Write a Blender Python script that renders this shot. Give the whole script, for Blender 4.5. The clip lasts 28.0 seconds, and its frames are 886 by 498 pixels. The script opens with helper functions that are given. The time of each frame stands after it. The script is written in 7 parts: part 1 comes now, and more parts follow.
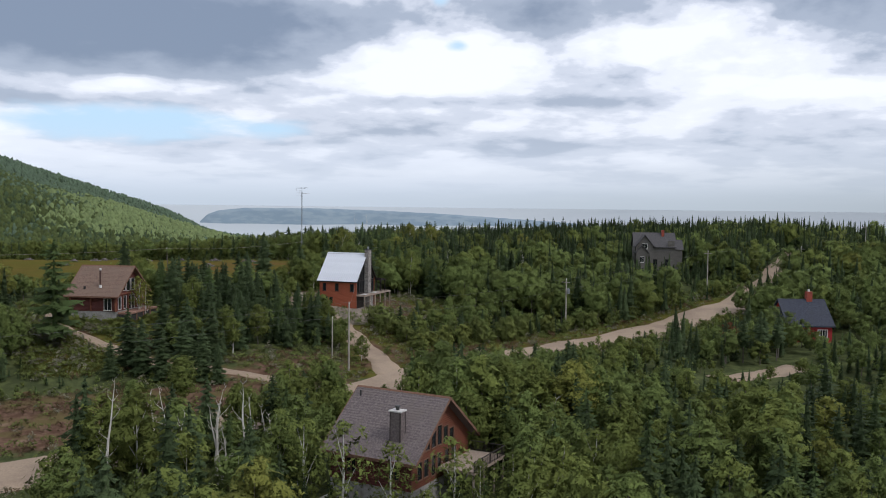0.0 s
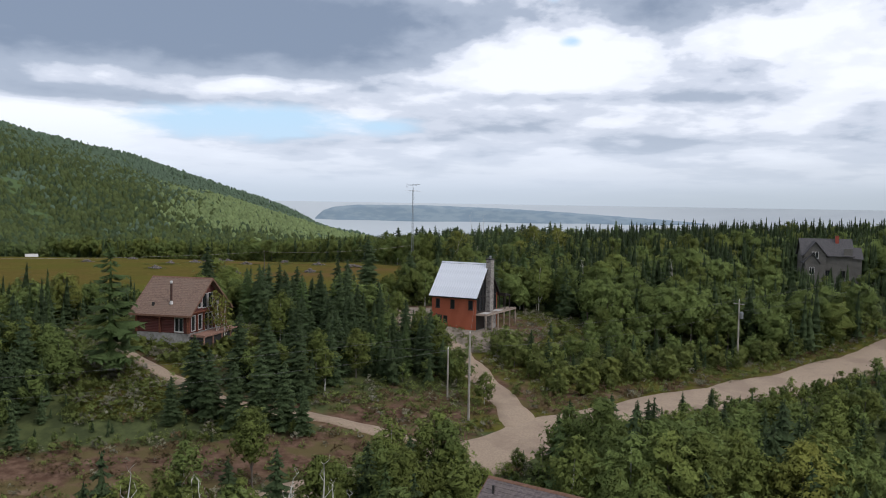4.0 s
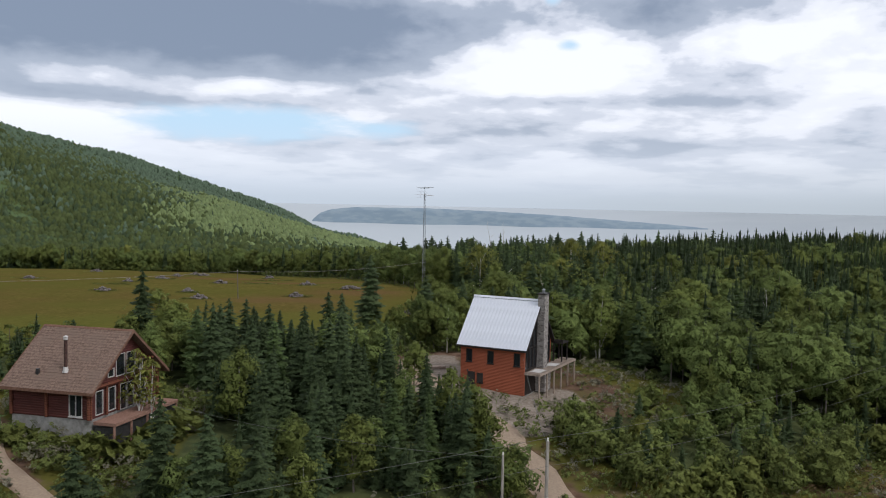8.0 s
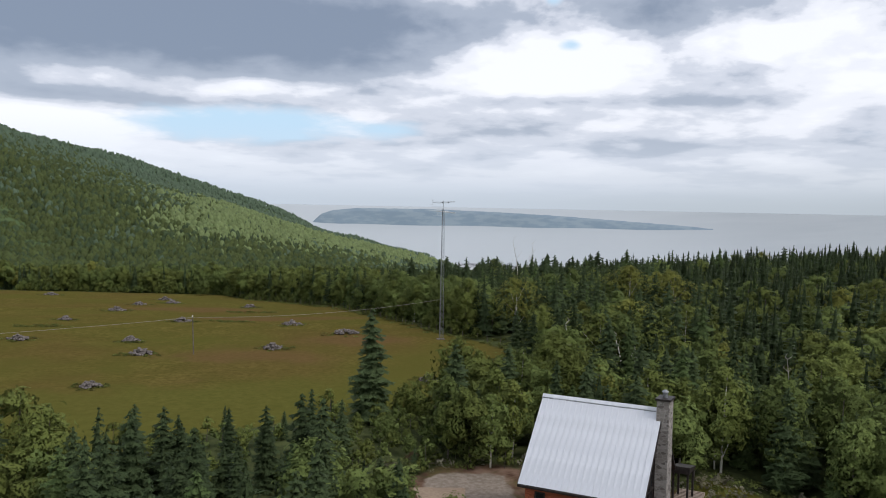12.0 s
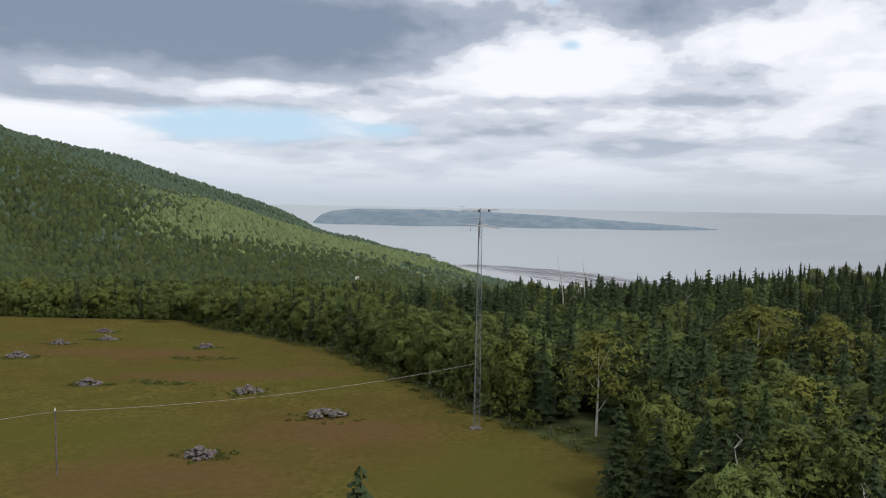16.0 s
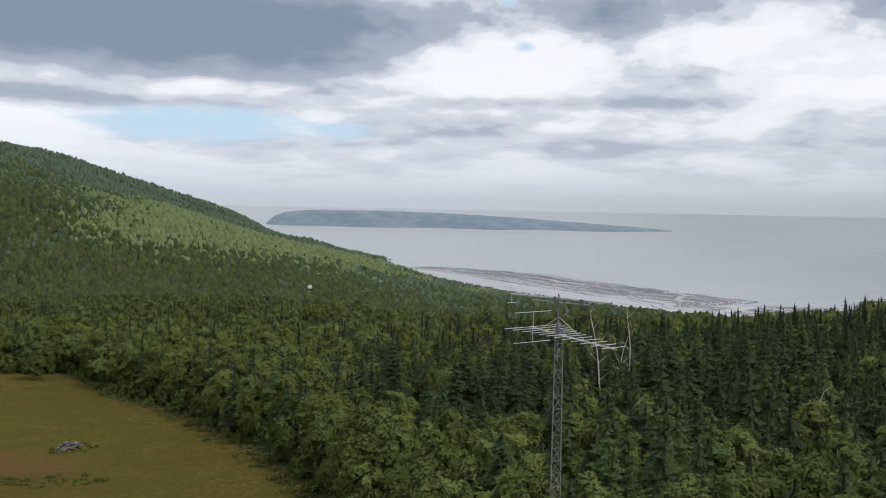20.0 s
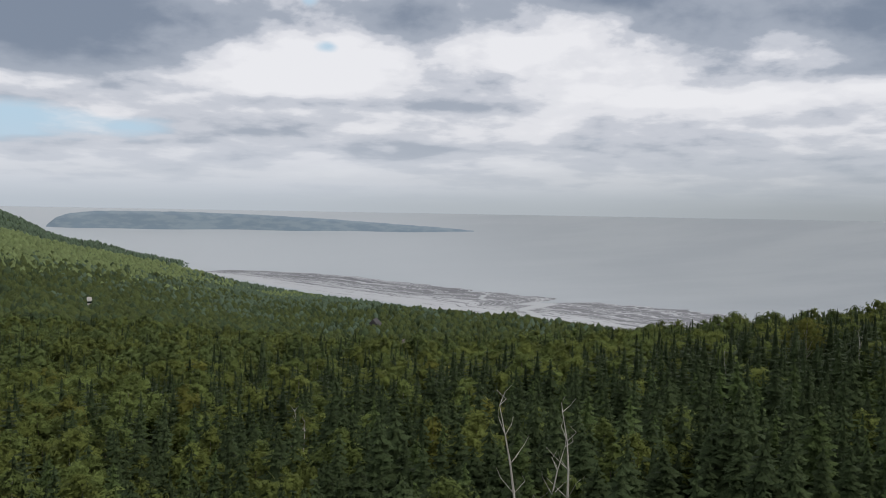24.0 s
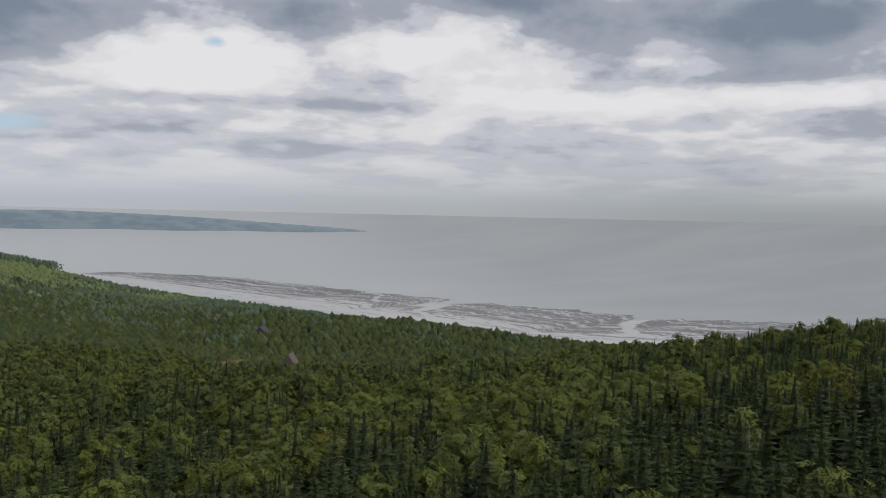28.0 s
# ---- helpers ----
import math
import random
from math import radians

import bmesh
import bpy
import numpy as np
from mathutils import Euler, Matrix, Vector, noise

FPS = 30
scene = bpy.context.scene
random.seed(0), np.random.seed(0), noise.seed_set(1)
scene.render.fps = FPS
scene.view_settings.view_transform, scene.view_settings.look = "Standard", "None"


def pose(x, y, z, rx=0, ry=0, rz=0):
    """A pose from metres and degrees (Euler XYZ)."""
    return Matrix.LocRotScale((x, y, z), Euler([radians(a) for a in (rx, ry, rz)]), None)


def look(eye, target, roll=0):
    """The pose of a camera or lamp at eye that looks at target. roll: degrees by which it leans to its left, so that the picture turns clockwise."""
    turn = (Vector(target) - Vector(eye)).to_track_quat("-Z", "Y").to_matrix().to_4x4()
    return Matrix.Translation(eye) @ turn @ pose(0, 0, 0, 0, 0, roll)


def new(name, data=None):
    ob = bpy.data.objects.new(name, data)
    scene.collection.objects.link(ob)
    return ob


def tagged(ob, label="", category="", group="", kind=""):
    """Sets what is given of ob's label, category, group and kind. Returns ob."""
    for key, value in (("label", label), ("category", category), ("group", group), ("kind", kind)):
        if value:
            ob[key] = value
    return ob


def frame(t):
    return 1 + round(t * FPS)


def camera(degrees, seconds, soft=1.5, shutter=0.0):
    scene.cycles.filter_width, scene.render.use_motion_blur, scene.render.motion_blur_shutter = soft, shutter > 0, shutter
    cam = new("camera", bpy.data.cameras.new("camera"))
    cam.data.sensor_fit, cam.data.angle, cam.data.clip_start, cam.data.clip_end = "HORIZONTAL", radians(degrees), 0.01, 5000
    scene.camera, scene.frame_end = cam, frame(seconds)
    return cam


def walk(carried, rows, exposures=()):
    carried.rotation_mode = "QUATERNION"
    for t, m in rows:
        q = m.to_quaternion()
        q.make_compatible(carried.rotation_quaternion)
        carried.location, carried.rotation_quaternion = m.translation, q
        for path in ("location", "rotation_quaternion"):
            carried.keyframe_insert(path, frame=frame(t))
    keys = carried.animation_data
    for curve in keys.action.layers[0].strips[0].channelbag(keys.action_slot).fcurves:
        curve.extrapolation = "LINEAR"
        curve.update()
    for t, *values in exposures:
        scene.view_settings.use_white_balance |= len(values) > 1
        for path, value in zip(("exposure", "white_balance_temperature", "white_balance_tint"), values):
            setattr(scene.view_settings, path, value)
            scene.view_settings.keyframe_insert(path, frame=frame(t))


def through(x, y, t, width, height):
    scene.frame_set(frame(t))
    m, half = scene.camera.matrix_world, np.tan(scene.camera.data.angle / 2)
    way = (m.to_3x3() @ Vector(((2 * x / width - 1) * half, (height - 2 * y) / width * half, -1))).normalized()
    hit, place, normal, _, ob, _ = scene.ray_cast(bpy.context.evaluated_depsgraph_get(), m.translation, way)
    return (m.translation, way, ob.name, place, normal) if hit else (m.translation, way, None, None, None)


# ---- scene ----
cam = camera(54.55, 28.0, 1.0)
PATH = [
    (0, (-0.000, 0.000, 20.000), (12.761, 99.067, 15.217), 0.65),
    (0.5, (0.101, 2.179, 19.998), (9.568, 101.611, 15.135), 0.69),
    (1, (0.326, 4.813, 20.076), (7.138, 104.455, 15.067), 0.58),
    (1.5, (0.427, 7.914, 20.173), (6.361, 107.607, 15.073), 0.58),
    (2, (0.339, 11.184, 20.250), (5.309, 110.928, 15.118), 0.66),
    (2.5, (0.243, 15.050, 20.293), (2.905, 114.881, 15.125), 0.81),
    (3, (0.103, 19.094, 20.390), (0.916, 118.952, 15.136), 0.88),
    (3.5, (-0.260, 23.445, 20.476), (-0.360, 123.306, 15.209), 0.89),
    (5.5, (-2.272, 42.790, 20.637), (-1.961, 142.648, 15.327), 1.13),
    (6, (-2.825, 47.580, 20.659), (-2.499, 147.440, 15.386), 1.15),
    (6.5, (-3.270, 52.697, 20.632), (-3.048, 152.563, 15.445), 1.19),
    (7, (-3.783, 57.545, 20.600), (-3.569, 157.417, 15.546), 1.23),
    (7.5, (-4.277, 62.661, 20.841), (-4.061, 162.536, 15.833), 1.17),
    (8, (-4.861, 67.575, 21.357), (-4.590, 167.452, 16.413), 1.22),
    (8.5, (-5.298, 72.785, 22.204), (-5.061, 172.664, 17.301), 1.27),
    (9, (-5.510, 77.525, 23.002), (-5.475, 177.412, 18.239), 1.16),
    (9.5, (-5.987, 82.227, 23.550), (-5.905, 182.115, 18.818), 1.24),
    (10, (-6.472, 86.900, 23.765), (-6.347, 186.781, 18.906), 1.16),
    (10.5, (-6.878, 91.592, 23.870), (-6.865, 191.473, 18.983), 1.15),
    (11, (-7.372, 96.591, 24.070), (-7.372, 196.472, 19.183), 1.13),
    (11.5, (-7.783, 101.403, 24.154), (-7.710, 201.283, 19.268), 1.17),
    (12, (-8.109, 106.690, 24.208), (-8.038, 206.569, 19.280), 1.10),
    (12.5, (-8.407, 111.716, 24.185), (-8.408, 211.594, 19.249), 1.05),
    (14.5, (-10.294, 136.860, 24.573), (-10.400, 236.737, 19.627), 1.20),
    (15, (-10.616, 142.355, 24.672), (-10.717, 242.232, 19.726), 1.18),
    (15.5, (-10.947, 147.993, 24.596), (-11.061, 247.871, 19.678), 1.15),
    (16, (-11.413, 153.583, 25.101), (-11.411, 253.463, 20.199), 1.03),
    (16.5, (-11.746, 158.924, 26.048), (-11.764, 258.803, 21.139), 0.99),
    (17, (-12.111, 164.774, 26.995), (-12.158, 264.655, 22.117), 1.02),
    (17.5, (-12.471, 170.155, 27.353), (-12.538, 270.032, 22.397), 0.92),
    (18, (-12.831, 175.854, 27.471), (-12.872, 275.731, 22.512), 0.93),
    (18.5, (-13.191, 181.101, 27.735), (-13.237, 280.978, 22.779), 1.03),
    (19, (-13.596, 186.817, 28.042), (-13.067, 286.695, 23.117), 1.06),
    (19.5, (-13.992, 192.087, 28.233), (-13.319, 291.965, 23.333), 1.14),
    (20, (-14.483, 198.009, 28.353), (-9.257, 297.759, 23.606), 1.10),
    (20.5, (-14.743, 203.570, 28.466), (-7.782, 303.213, 23.699), 1.09),
    (21, (-14.844, 209.367, 28.452), (-7.085, 308.955, 23.772), 1.20),
    (21.5, (-14.872, 214.793, 28.692), (-4.524, 314.144, 23.963), 1.28),
    (22, (-14.707, 220.480, 28.857), (8.015, 317.766, 24.477), 1.03),
    (22.5, (-14.334, 225.815, 28.965), (12.240, 322.124, 24.662), 0.93),
    (24.5, (-10.475, 247.070, 29.336), (17.867, 342.875, 25.076), 1.03),
    (25, (-9.794, 251.713, 29.721), (20.450, 346.935, 25.473), 1.03),
    (25.5, (-8.243, 257.130, 29.851), (25.233, 351.267, 25.652), 1.04),
    (26, (-6.670, 262.621, 29.928), (28.041, 356.309, 25.710), 1.16),
    (26.5, (-5.084, 268.019, 30.018), (32.578, 360.563, 25.866), 1.04),
    (27, (-3.232, 273.646, 29.975), (35.391, 365.794, 25.868), 1.13),
    (27.5, (-1.263, 279.244, 29.996), (37.768, 371.222, 25.908), 1.17),
    (28, (0.728, 284.459, 30.060), (40.040, 376.318, 26.009), 1.25),
]
walk(cam, [(t, look(eye, target, roll)) for t, eye, target, roll in PATH], exposures=[(0, 0.12, 6150, 13), (8, 0.10, 6250, 13), (11, 0.10, 6300, 13), (17, 0.02, 6420, 12), (20, 0.0, 6450, 12), (22, -0.1, 6530, 12), (25, -0.22, 6580, 13), (28, -0.30, 6700, 13)])
# ---- world, sun ----
world = bpy.data.worlds.new("sky")
scene.world = world
world.use_nodes = True
WN, WL = world.node_tree.nodes, world.node_tree.links
WN.clear()


def wire(links, a, b):
    links.new(a, b)


def op(nodes, links, kind, a, b=None, c=None, clamp=False):
    """A math node; numbers or sockets go in, a socket comes out."""
    n = nodes.new("ShaderNodeMath")
    n.operation, n.use_clamp = kind, clamp
    for k, v in enumerate((a, b, c)):
        if v is None:
            continue
        if isinstance(v, (int, float)):
            n.inputs[k].default_value = v
        else:
            links.new(v, n.inputs[k])
    return n.outputs[0]


def mixc(nodes, links, f, a, b, blend="MIX"):
    n = nodes.new("ShaderNodeMix")
    n.data_type, n.blend_type = "RGBA", blend
    n.clamp_factor = True
    for sock, v in ((n.inputs[0], f), (n.inputs[6], a), (n.inputs[7], b)):
        if isinstance(v, (int, float)):
            sock.default_value = v
        elif isinstance(v, tuple):
            sock.default_value = (*v, 1)
        else:
            links.new(v, sock)
    return n.outputs[2]


def ramp(nodes, links, f, stops, smooth=True):
    n = nodes.new("ShaderNodeValToRGB")
    n.color_ramp.interpolation = "EASE" if smooth else "LINEAR"
    e = n.color_ramp.elements
    while len(e) < len(stops):
        e.new(0.5)
    for k, (p, col) in enumerate(stops):
        e[k].position = p
        e[k].color = (*col, 1) if isinstance(col, tuple) else (col, col, col, 1)
    links.new(f, n.inputs[0])
    return n.outputs[0]


SUN_AZ, SUN_EL = 128.0, 48.0      # clockwise from +y, over the horizon


def build_sky():
    W = lambda kind, a, b=None, c=None, clamp=False: op(WN, WL, kind, a, b, c, clamp)
    tc = WN.new("ShaderNodeTexCoord")
    sep = WN.new("ShaderNodeSeparateXYZ")
    WL.new(tc.outputs["Generated"], sep.inputs[0])
    X, Y, Z = sep.outputs
    az = W("ARCTAN2", X, Y)
    el = W("ARCSINE", Z)
    # cloud banks shrink and flatten towards the horizon
    v = W("LOGARITHM", W("MAXIMUM", W("ADD", el, 0.05), 0.02), 2.718)
    comb = WN.new("ShaderNodeCombineXYZ")
    WL.new(W("MULTIPLY", az, 5.0), comb.inputs[0])
    WL.new(W("MULTIPLY", v, 2.5), comb.inputs[1])
    comb.inputs[2].default_value = 3.3

    def cloud_noise(scale, detail, rough, shift, dist=0.0):
        m = WN.new("ShaderNodeMapping")
        m.inputs[1].default_value = shift
        WL.new(comb.outputs[0], m.inputs[0])
        n = WN.new("ShaderNodeTexNoise")
        n.inputs["Scale"].default_value, n.inputs["Detail"].default_value = scale, detail
        n.inputs["Roughness"].default_value, n.inputs["Distortion"].default_value = rough, dist
        WL.new(m.outputs[0], n.inputs["Vector"])
        return W("SUBTRACT", n.outputs[0], 0.5)

    big = cloud_noise(0.75, 4, 0.5, (0.4, 0.9, 0), 0.2)
    mid = cloud_noise(1.7, 6, 0.48, (3.1, 5.2, 1.0), 0.1)
    fine = cloud_noise(4.4, 8, 0.52, (7.0, 1.0, 2.0), 0.15)

    def lump(a, e, sa, se):
        p = W("POWER", W("DIVIDE", W("SUBTRACT", az, a), sa), 2.0)
        q = W("POWER", W("DIVIDE", W("SUBTRACT", el, e), se), 2.0)
        return W("POWER", 2.718, W("MULTIPLY", W("ADD", p, q), -1.0))

    def total(rows):
        out = None
        for gain, a, e, sa, se in rows:
            g = W("MULTIPLY", lump(a, e, sa, se), gain)
            out = g if out is None else W("ADD", out, g)
        return out

    ragged = W("ADD", W("MULTIPLY", big, 0.9), W("ADD", W("MULTIPLY", mid, 1.25), W("MULTIPLY", fine, 0.62)))
    # grey undersides of the deck
    shade = total(SKY_GREY)
    ragged = W("MULTIPLY", ragged, ramp(WN, WL, W("MULTIPLY", el, 4.0), [(0.1, 0.40), (0.40, 0.60), (0.85, 1.0)]))
    shade = W("ADD", W("ADD", shade, ragged), 0.31)
    # thin places where the blue shows
    gap = W("ADD", total(SKY_BLUE), W("ADD", W("MULTIPLY", mid, 0.9), W("MULTIPLY", fine, 0.6)))
    cloud = ramp(WN, WL, shade, SKY_TONES)
    blue = (0.53, 0.73, 0.88)
    col = mixc(WN, WL, ramp(WN, WL, gap, [(0.33, 0.0), (0.86, 1.0)]), cloud, blue)
    # milky air over the horizon
    haze = ramp(WN, WL, W("MULTIPLY", el, 8.0), [(0.0, 0.94), (0.12, 0.80), (0.34, 0.42), (0.8, 0.0)])
    hazecol = ramp(WN, WL, W("ADD", W("MULTIPLY", az, 0.6), 0.4), [(0.0, (0.66, 0.74, 0.84)), (0.45, (0.62, 0.69, 0.78)), (0.8, (0.45, 0.52, 0.58)), (1.0, (0.44, 0.505, 0.56))])
    col = mixc(WN, WL, haze, col, hazecol)
    low = ramp(WN, WL, W("ADD", W("MULTIPLY", el, 12.0), 0.1), [(0.0, 1.0), (0.12, 0.92), (0.5, 0.25), (0.8, 0.0)])
    lowcol = ramp(WN, WL, W("ADD", W("MULTIPLY", az, 0.6), 0.4), [(0.0, (0.58, 0.67, 0.76)), (0.40, (0.53, 0.60, 0.66)), (0.62, (0.48, 0.54, 0.58)), (0.9, (0.37, 0.415, 0.44))])
    col = mixc(WN, WL, low, col, lowcol)
    sky = WN.new("ShaderNodeTexSky")
    sky.sky_type, sky.sun_disc = "NISHITA", False
    sky.sun_elevation, sky.sun_rotation = radians(SUN_EL), radians(SUN_AZ)
    bg_sky, bg_cloud = WN.new("ShaderNodeBackground"), WN.new("ShaderNodeBackground")
    bg_sky.inputs[1].default_value = 0.1
    WL.new(sky.outputs[0], bg_sky.inputs[0])
    WL.new(col, bg_cloud.inputs[0])
    bg_cloud.inputs[1].default_value = SKY_GAIN
    mix = WN.new("ShaderNodeMixShader")
    mix.inputs[0].default_value = 0.94
    WL.new(bg_sky.outputs[0], mix.inputs[1])
    WL.new(bg_cloud.outputs[0], mix.inputs[2])
    out = WN.new("ShaderNodeOutputWorld")
    WL.new(mix.outputs[0], out.inputs[0])


SKY_GAIN = 1.0
# gain, azimuth, elevation, spread in azimuth and in elevation (radians)
SKY_GREY = [(0.97, -0.34, 0.196, 0.32, 0.056), (0.44, -0.08, 0.205, 0.14, 0.042), (0.26, -0.32, 0.112, 0.20, 0.012), (-0.36, -0.41, 0.130, 0.06, 0.012), (-0.36, -0.20, 0.130, 0.07, 0.011),
            (-0.36, -0.45, 0.078, 0.10, 0.028), (-0.48, 0.09, 0.165, 0.13, 0.038), (-0.34, 0.37, 0.185, 0.10, 0.022), (0.18, 0.24, 0.222, 0.12, 0.022),
            (0.42, 0.47, 0.243, 0.14, 0.018), (0.23, 0.20, 0.121, 0.20, 0.008), (0.16, 0.14, 0.072, 0.30, 0.014), (0.52, 0.74, 0.210, 0.24, 0.034),
            (0.14, 0.22, 0.150, 0.06, 0.010), (-0.28, 0.56, 0.128, 0.14, 0.014), (0.26, 0.76, 0.158, 0.18, 0.012), (-0.22, 0.74, 0.132, 0.12, 0.012)]
SKY_BLUE = [(1.0, -0.23, 0.090, 0.17, 0.026), (0.95, 0.143, 0.184, 0.022, 0.010), (0.90, 0.122, 0.236, 0.016, 0.014),
            (0.42, 0.46, 0.085, 0.09, 0.010), (0.42, 0.64, 0.092, 0.06, 0.010), (0.40, -0.06, 0.083, 0.06, 0.014), (-0.12, 0.2, 0.3, 0.5, 0.3)]
SKY_TONES = [(0.12, (0.95, 0.972, 1.0)), (0.26, (0.86, 0.885, 0.925)), (0.38, (0.65, 0.69, 0.755)), (0.54, (0.415, 0.47, 0.55)), (1.0, (0.235, 0.290, 0.375))]
build_sky()
sun_data = bpy.data.lights.new("sun", "SUN")
sun_data.energy, sun_data.angle, sun_data.color = 1.35, radians(16), (1.0, 0.95, 0.87)
sun = new("sun", sun_data)
_a, _e = radians(SUN_AZ), radians(SUN_EL)
sun.matrix_world = look((300 * math.sin(_a), 300 * math.cos(_a), 300), (300 * math.sin(_a) - math.sin(_a) * math.cos(_e), 300 * math.cos(_a) - math.cos(_a) * math.cos(_e), 300 - math.sin(_e)))


# ---- materials ----
class Mat:
    """A node material with short ways to its nodes."""

    def __init__(self, name, rough=0.8, metal=0.0, spec=0.3):
        self.m = bpy.data.materials.new(name)
        self.m.use_nodes = True
        self.N, self.L = self.m.node_tree.nodes, self.m.node_tree.links
        self.b = self.N["Principled BSDF"]
        self.b.inputs["Roughness"].default_value, self.b.inputs["Metallic"].default_value = rough, metal
        self.b.inputs["Specular IOR Level"].default_value = spec
        self.tc = self.N.new("ShaderNodeTexCoord")
        self.geo = self.N.new("ShaderNodeNewGeometry")

    def coord(self, scale=(1, 1, 1), world=False):
        m = self.N.new("ShaderNodeMapping")
        m.inputs[3].default_value = scale
        self.L.new(self.geo.outputs["Position"] if world else self.tc.outputs["Object"], m.inputs[0])
        return m.outputs[0]

    def noise(self, scale, detail=4, rough=0.55, stretch=(1, 1, 1), world=False, dist=0.0):
        n = self.N.new("ShaderNodeTexNoise")
        n.inputs["Scale"].default_value, n.inputs["Detail"].default_value = scale, detail
        n.inputs["Roughness"].default_value, n.inputs["Distortion"].default_value = rough, dist
        self.L.new(self.coord(stretch, world), n.inputs["Vector"])
        return n.outputs[0]

    def op(self, *a, **k):
        return op(self.N, self.L, *a, **k)

    def mix(self, f, a, b, blend="MIX"):
        return mixc(self.N, self.L, f, a, b, blend)

    def ramp(self, f, stops):
        return ramp(self.N, self.L, f, stops)

    def attr(self, name):
        n = self.N.new("ShaderNodeAttribute")
        n.attribute_name = name
        return n.outputs["Fac"]

    def color(self, c):
        if isinstance(c, tuple):
            self.b.inputs["Base Color"].default_value = (*c, 1)
        else:
            self.L.new(c, self.b.inputs["Base Color"])
        return self

    def bump(self, h, strength=0.4, dist=0.02):
        n = self.N.new("ShaderNodeBump")
        n.inputs["Strength"].default_value, n.inputs["Distance"].default_value = strength, dist
        self.L.new(h, n.inputs["Height"])
        self.L.new(n.outputs[0], self.b.inputs["Normal"])
        return self


def speckled(name, a, b, scale, rough=0.85, stretch=(1, 1, 1), c=None, big=0.3, bump=0.3, metal=0.0, world=False, spec=0.25):
    """A surface that wavers between two colours, with a third in large stains."""
    m = Mat(name, rough, metal, spec)
    n = m.noise(scale, 6, 0.6, stretch, world)
    col = m.mix(m.ramp(n, [(0.35, 0.0), (0.65, 1.0)]), a, b)
    if c:
        col = m.mix(m.ramp(m.noise(big, 4, 0.6, (1, 1, 1), world), [(0.48, 0.0), (0.68, 0.8)]), col, c)
    m.color(col)
    if bump:
        m.bump(n, bump, 0.03)
    return m.m


def foliage(name, dark, light, tint, through=0.25, rough=0.75, leaf=5.2, holes=0.48, even=0.35):
    """Leaves or needles: fine ragged sprays; every tree has a tone of its own, and the crown's roundness guides the light."""
    m = Mat(name, rough, 0, 0.06)
    per = m.geo.outputs["Random Per Island"]
    info = m.N.new("ShaderNodeObjectInfo")
    tone = m.op("FRACT", m.op("ADD", m.attr("tone"), info.outputs["Random"]))
    small = m.noise(leaf * 0.6, 4, 0.65, (1, 1, 1), True)
    col = m.mix(m.op("ADD", m.op("MULTIPLY", per, 0.30), m.op("MULTIPLY", m.op("SUBTRACT", small, 0.38), 2.0), clamp=True), dark, light)
    hue = m.op("MULTIPLY", m.op("FRACT", m.op("MULTIPLY", tone, 7.3)), 0.55)
    col = m.mix(hue, col, m.mix(small, tint, tuple(0.66 * x for x in tint)))
    col = m.mix(m.op("MULTIPLY", m.noise(0.02, 3, 0.6, (1, 1, 1), True), 0.2), col, light)
    col = m.mix(1.0, col, m.ramp(tone, [(0.0, 0.5 + even * 0.5), (1.0, 1.0)]), "MULTIPLY")
    m.color(col)
    # the way the crown faces at each leaf
    lie = m.N.new("ShaderNodeAttribute")
    lie.attribute_name = "lie"
    turn = m.N.new("ShaderNodeVectorTransform")
    turn.vector_type, turn.convert_from, turn.convert_to = "NORMAL", "OBJECT", "WORLD"
    m.L.new(lie.outputs["Vector"], turn.inputs[0])
    blend = m.N.new("ShaderNodeMix")
    blend.data_type = "VECTOR"
    blend.inputs[0].default_value = 0.86
    m.L.new(m.geo.outputs["Normal"], blend.inputs[4])
    m.L.new(turn.outputs[0], blend.inputs[5])
    unit = m.N.new("ShaderNodeVectorMath")
    unit.operation = "NORMALIZE"
    m.L.new(blend.outputs[1], unit.inputs[0])
    facing = unit.outputs[0]
    # sprays that stand out of the crown catch the light
    bump = m.N.new("ShaderNodeBump")
    bump.inputs["Strength"].default_value, bump.inputs["Distance"].default_value = 0.9, 1.0 / leaf
    m.L.new(m.noise(leaf * (0.5 if holes else 1.0), 4, 0.6, (1, 1, 1), True), bump.inputs["Height"])
    m.L.new(facing, bump.inputs["Normal"])
    facing = bump.outputs[0]
    m.L.new(facing, m.b.inputs["Normal"])
    t = m.N.new("ShaderNodeBsdfTranslucent")
    m.L.new(col, t.inputs[0])
    m.L.new(facing, t.inputs[1])
    mx = m.N.new("ShaderNodeMixShader")
    mx.inputs[0].default_value = through
    out = m.N["Material Output"]
    m.L.new(m.b.outputs[0], mx.inputs[1])
    m.L.new(t.outputs[0], mx.inputs[2])
    if holes:
        # gaps between the leaves of one spray
        clear_ = m.N.new("ShaderNodeBsdfTransparent")
        cut = m.N.new("ShaderNodeMixShader")
        m.L.new(m.ramp(m.noise(leaf, 2, 0.6, (1, 1, 1), True), [(holes - 0.02, 0.0), (holes + 0.02, 1.0)]), cut.inputs[0])
        m.L.new(clear_.outputs[0], cut.inputs[1])
        m.L.new(mx.outputs[0], cut.inputs[2])
        m.L.new(cut.outputs[0], out.inputs[0])
    else:
        m.L.new(mx.outputs[0], out.inputs[0])
    return m.m


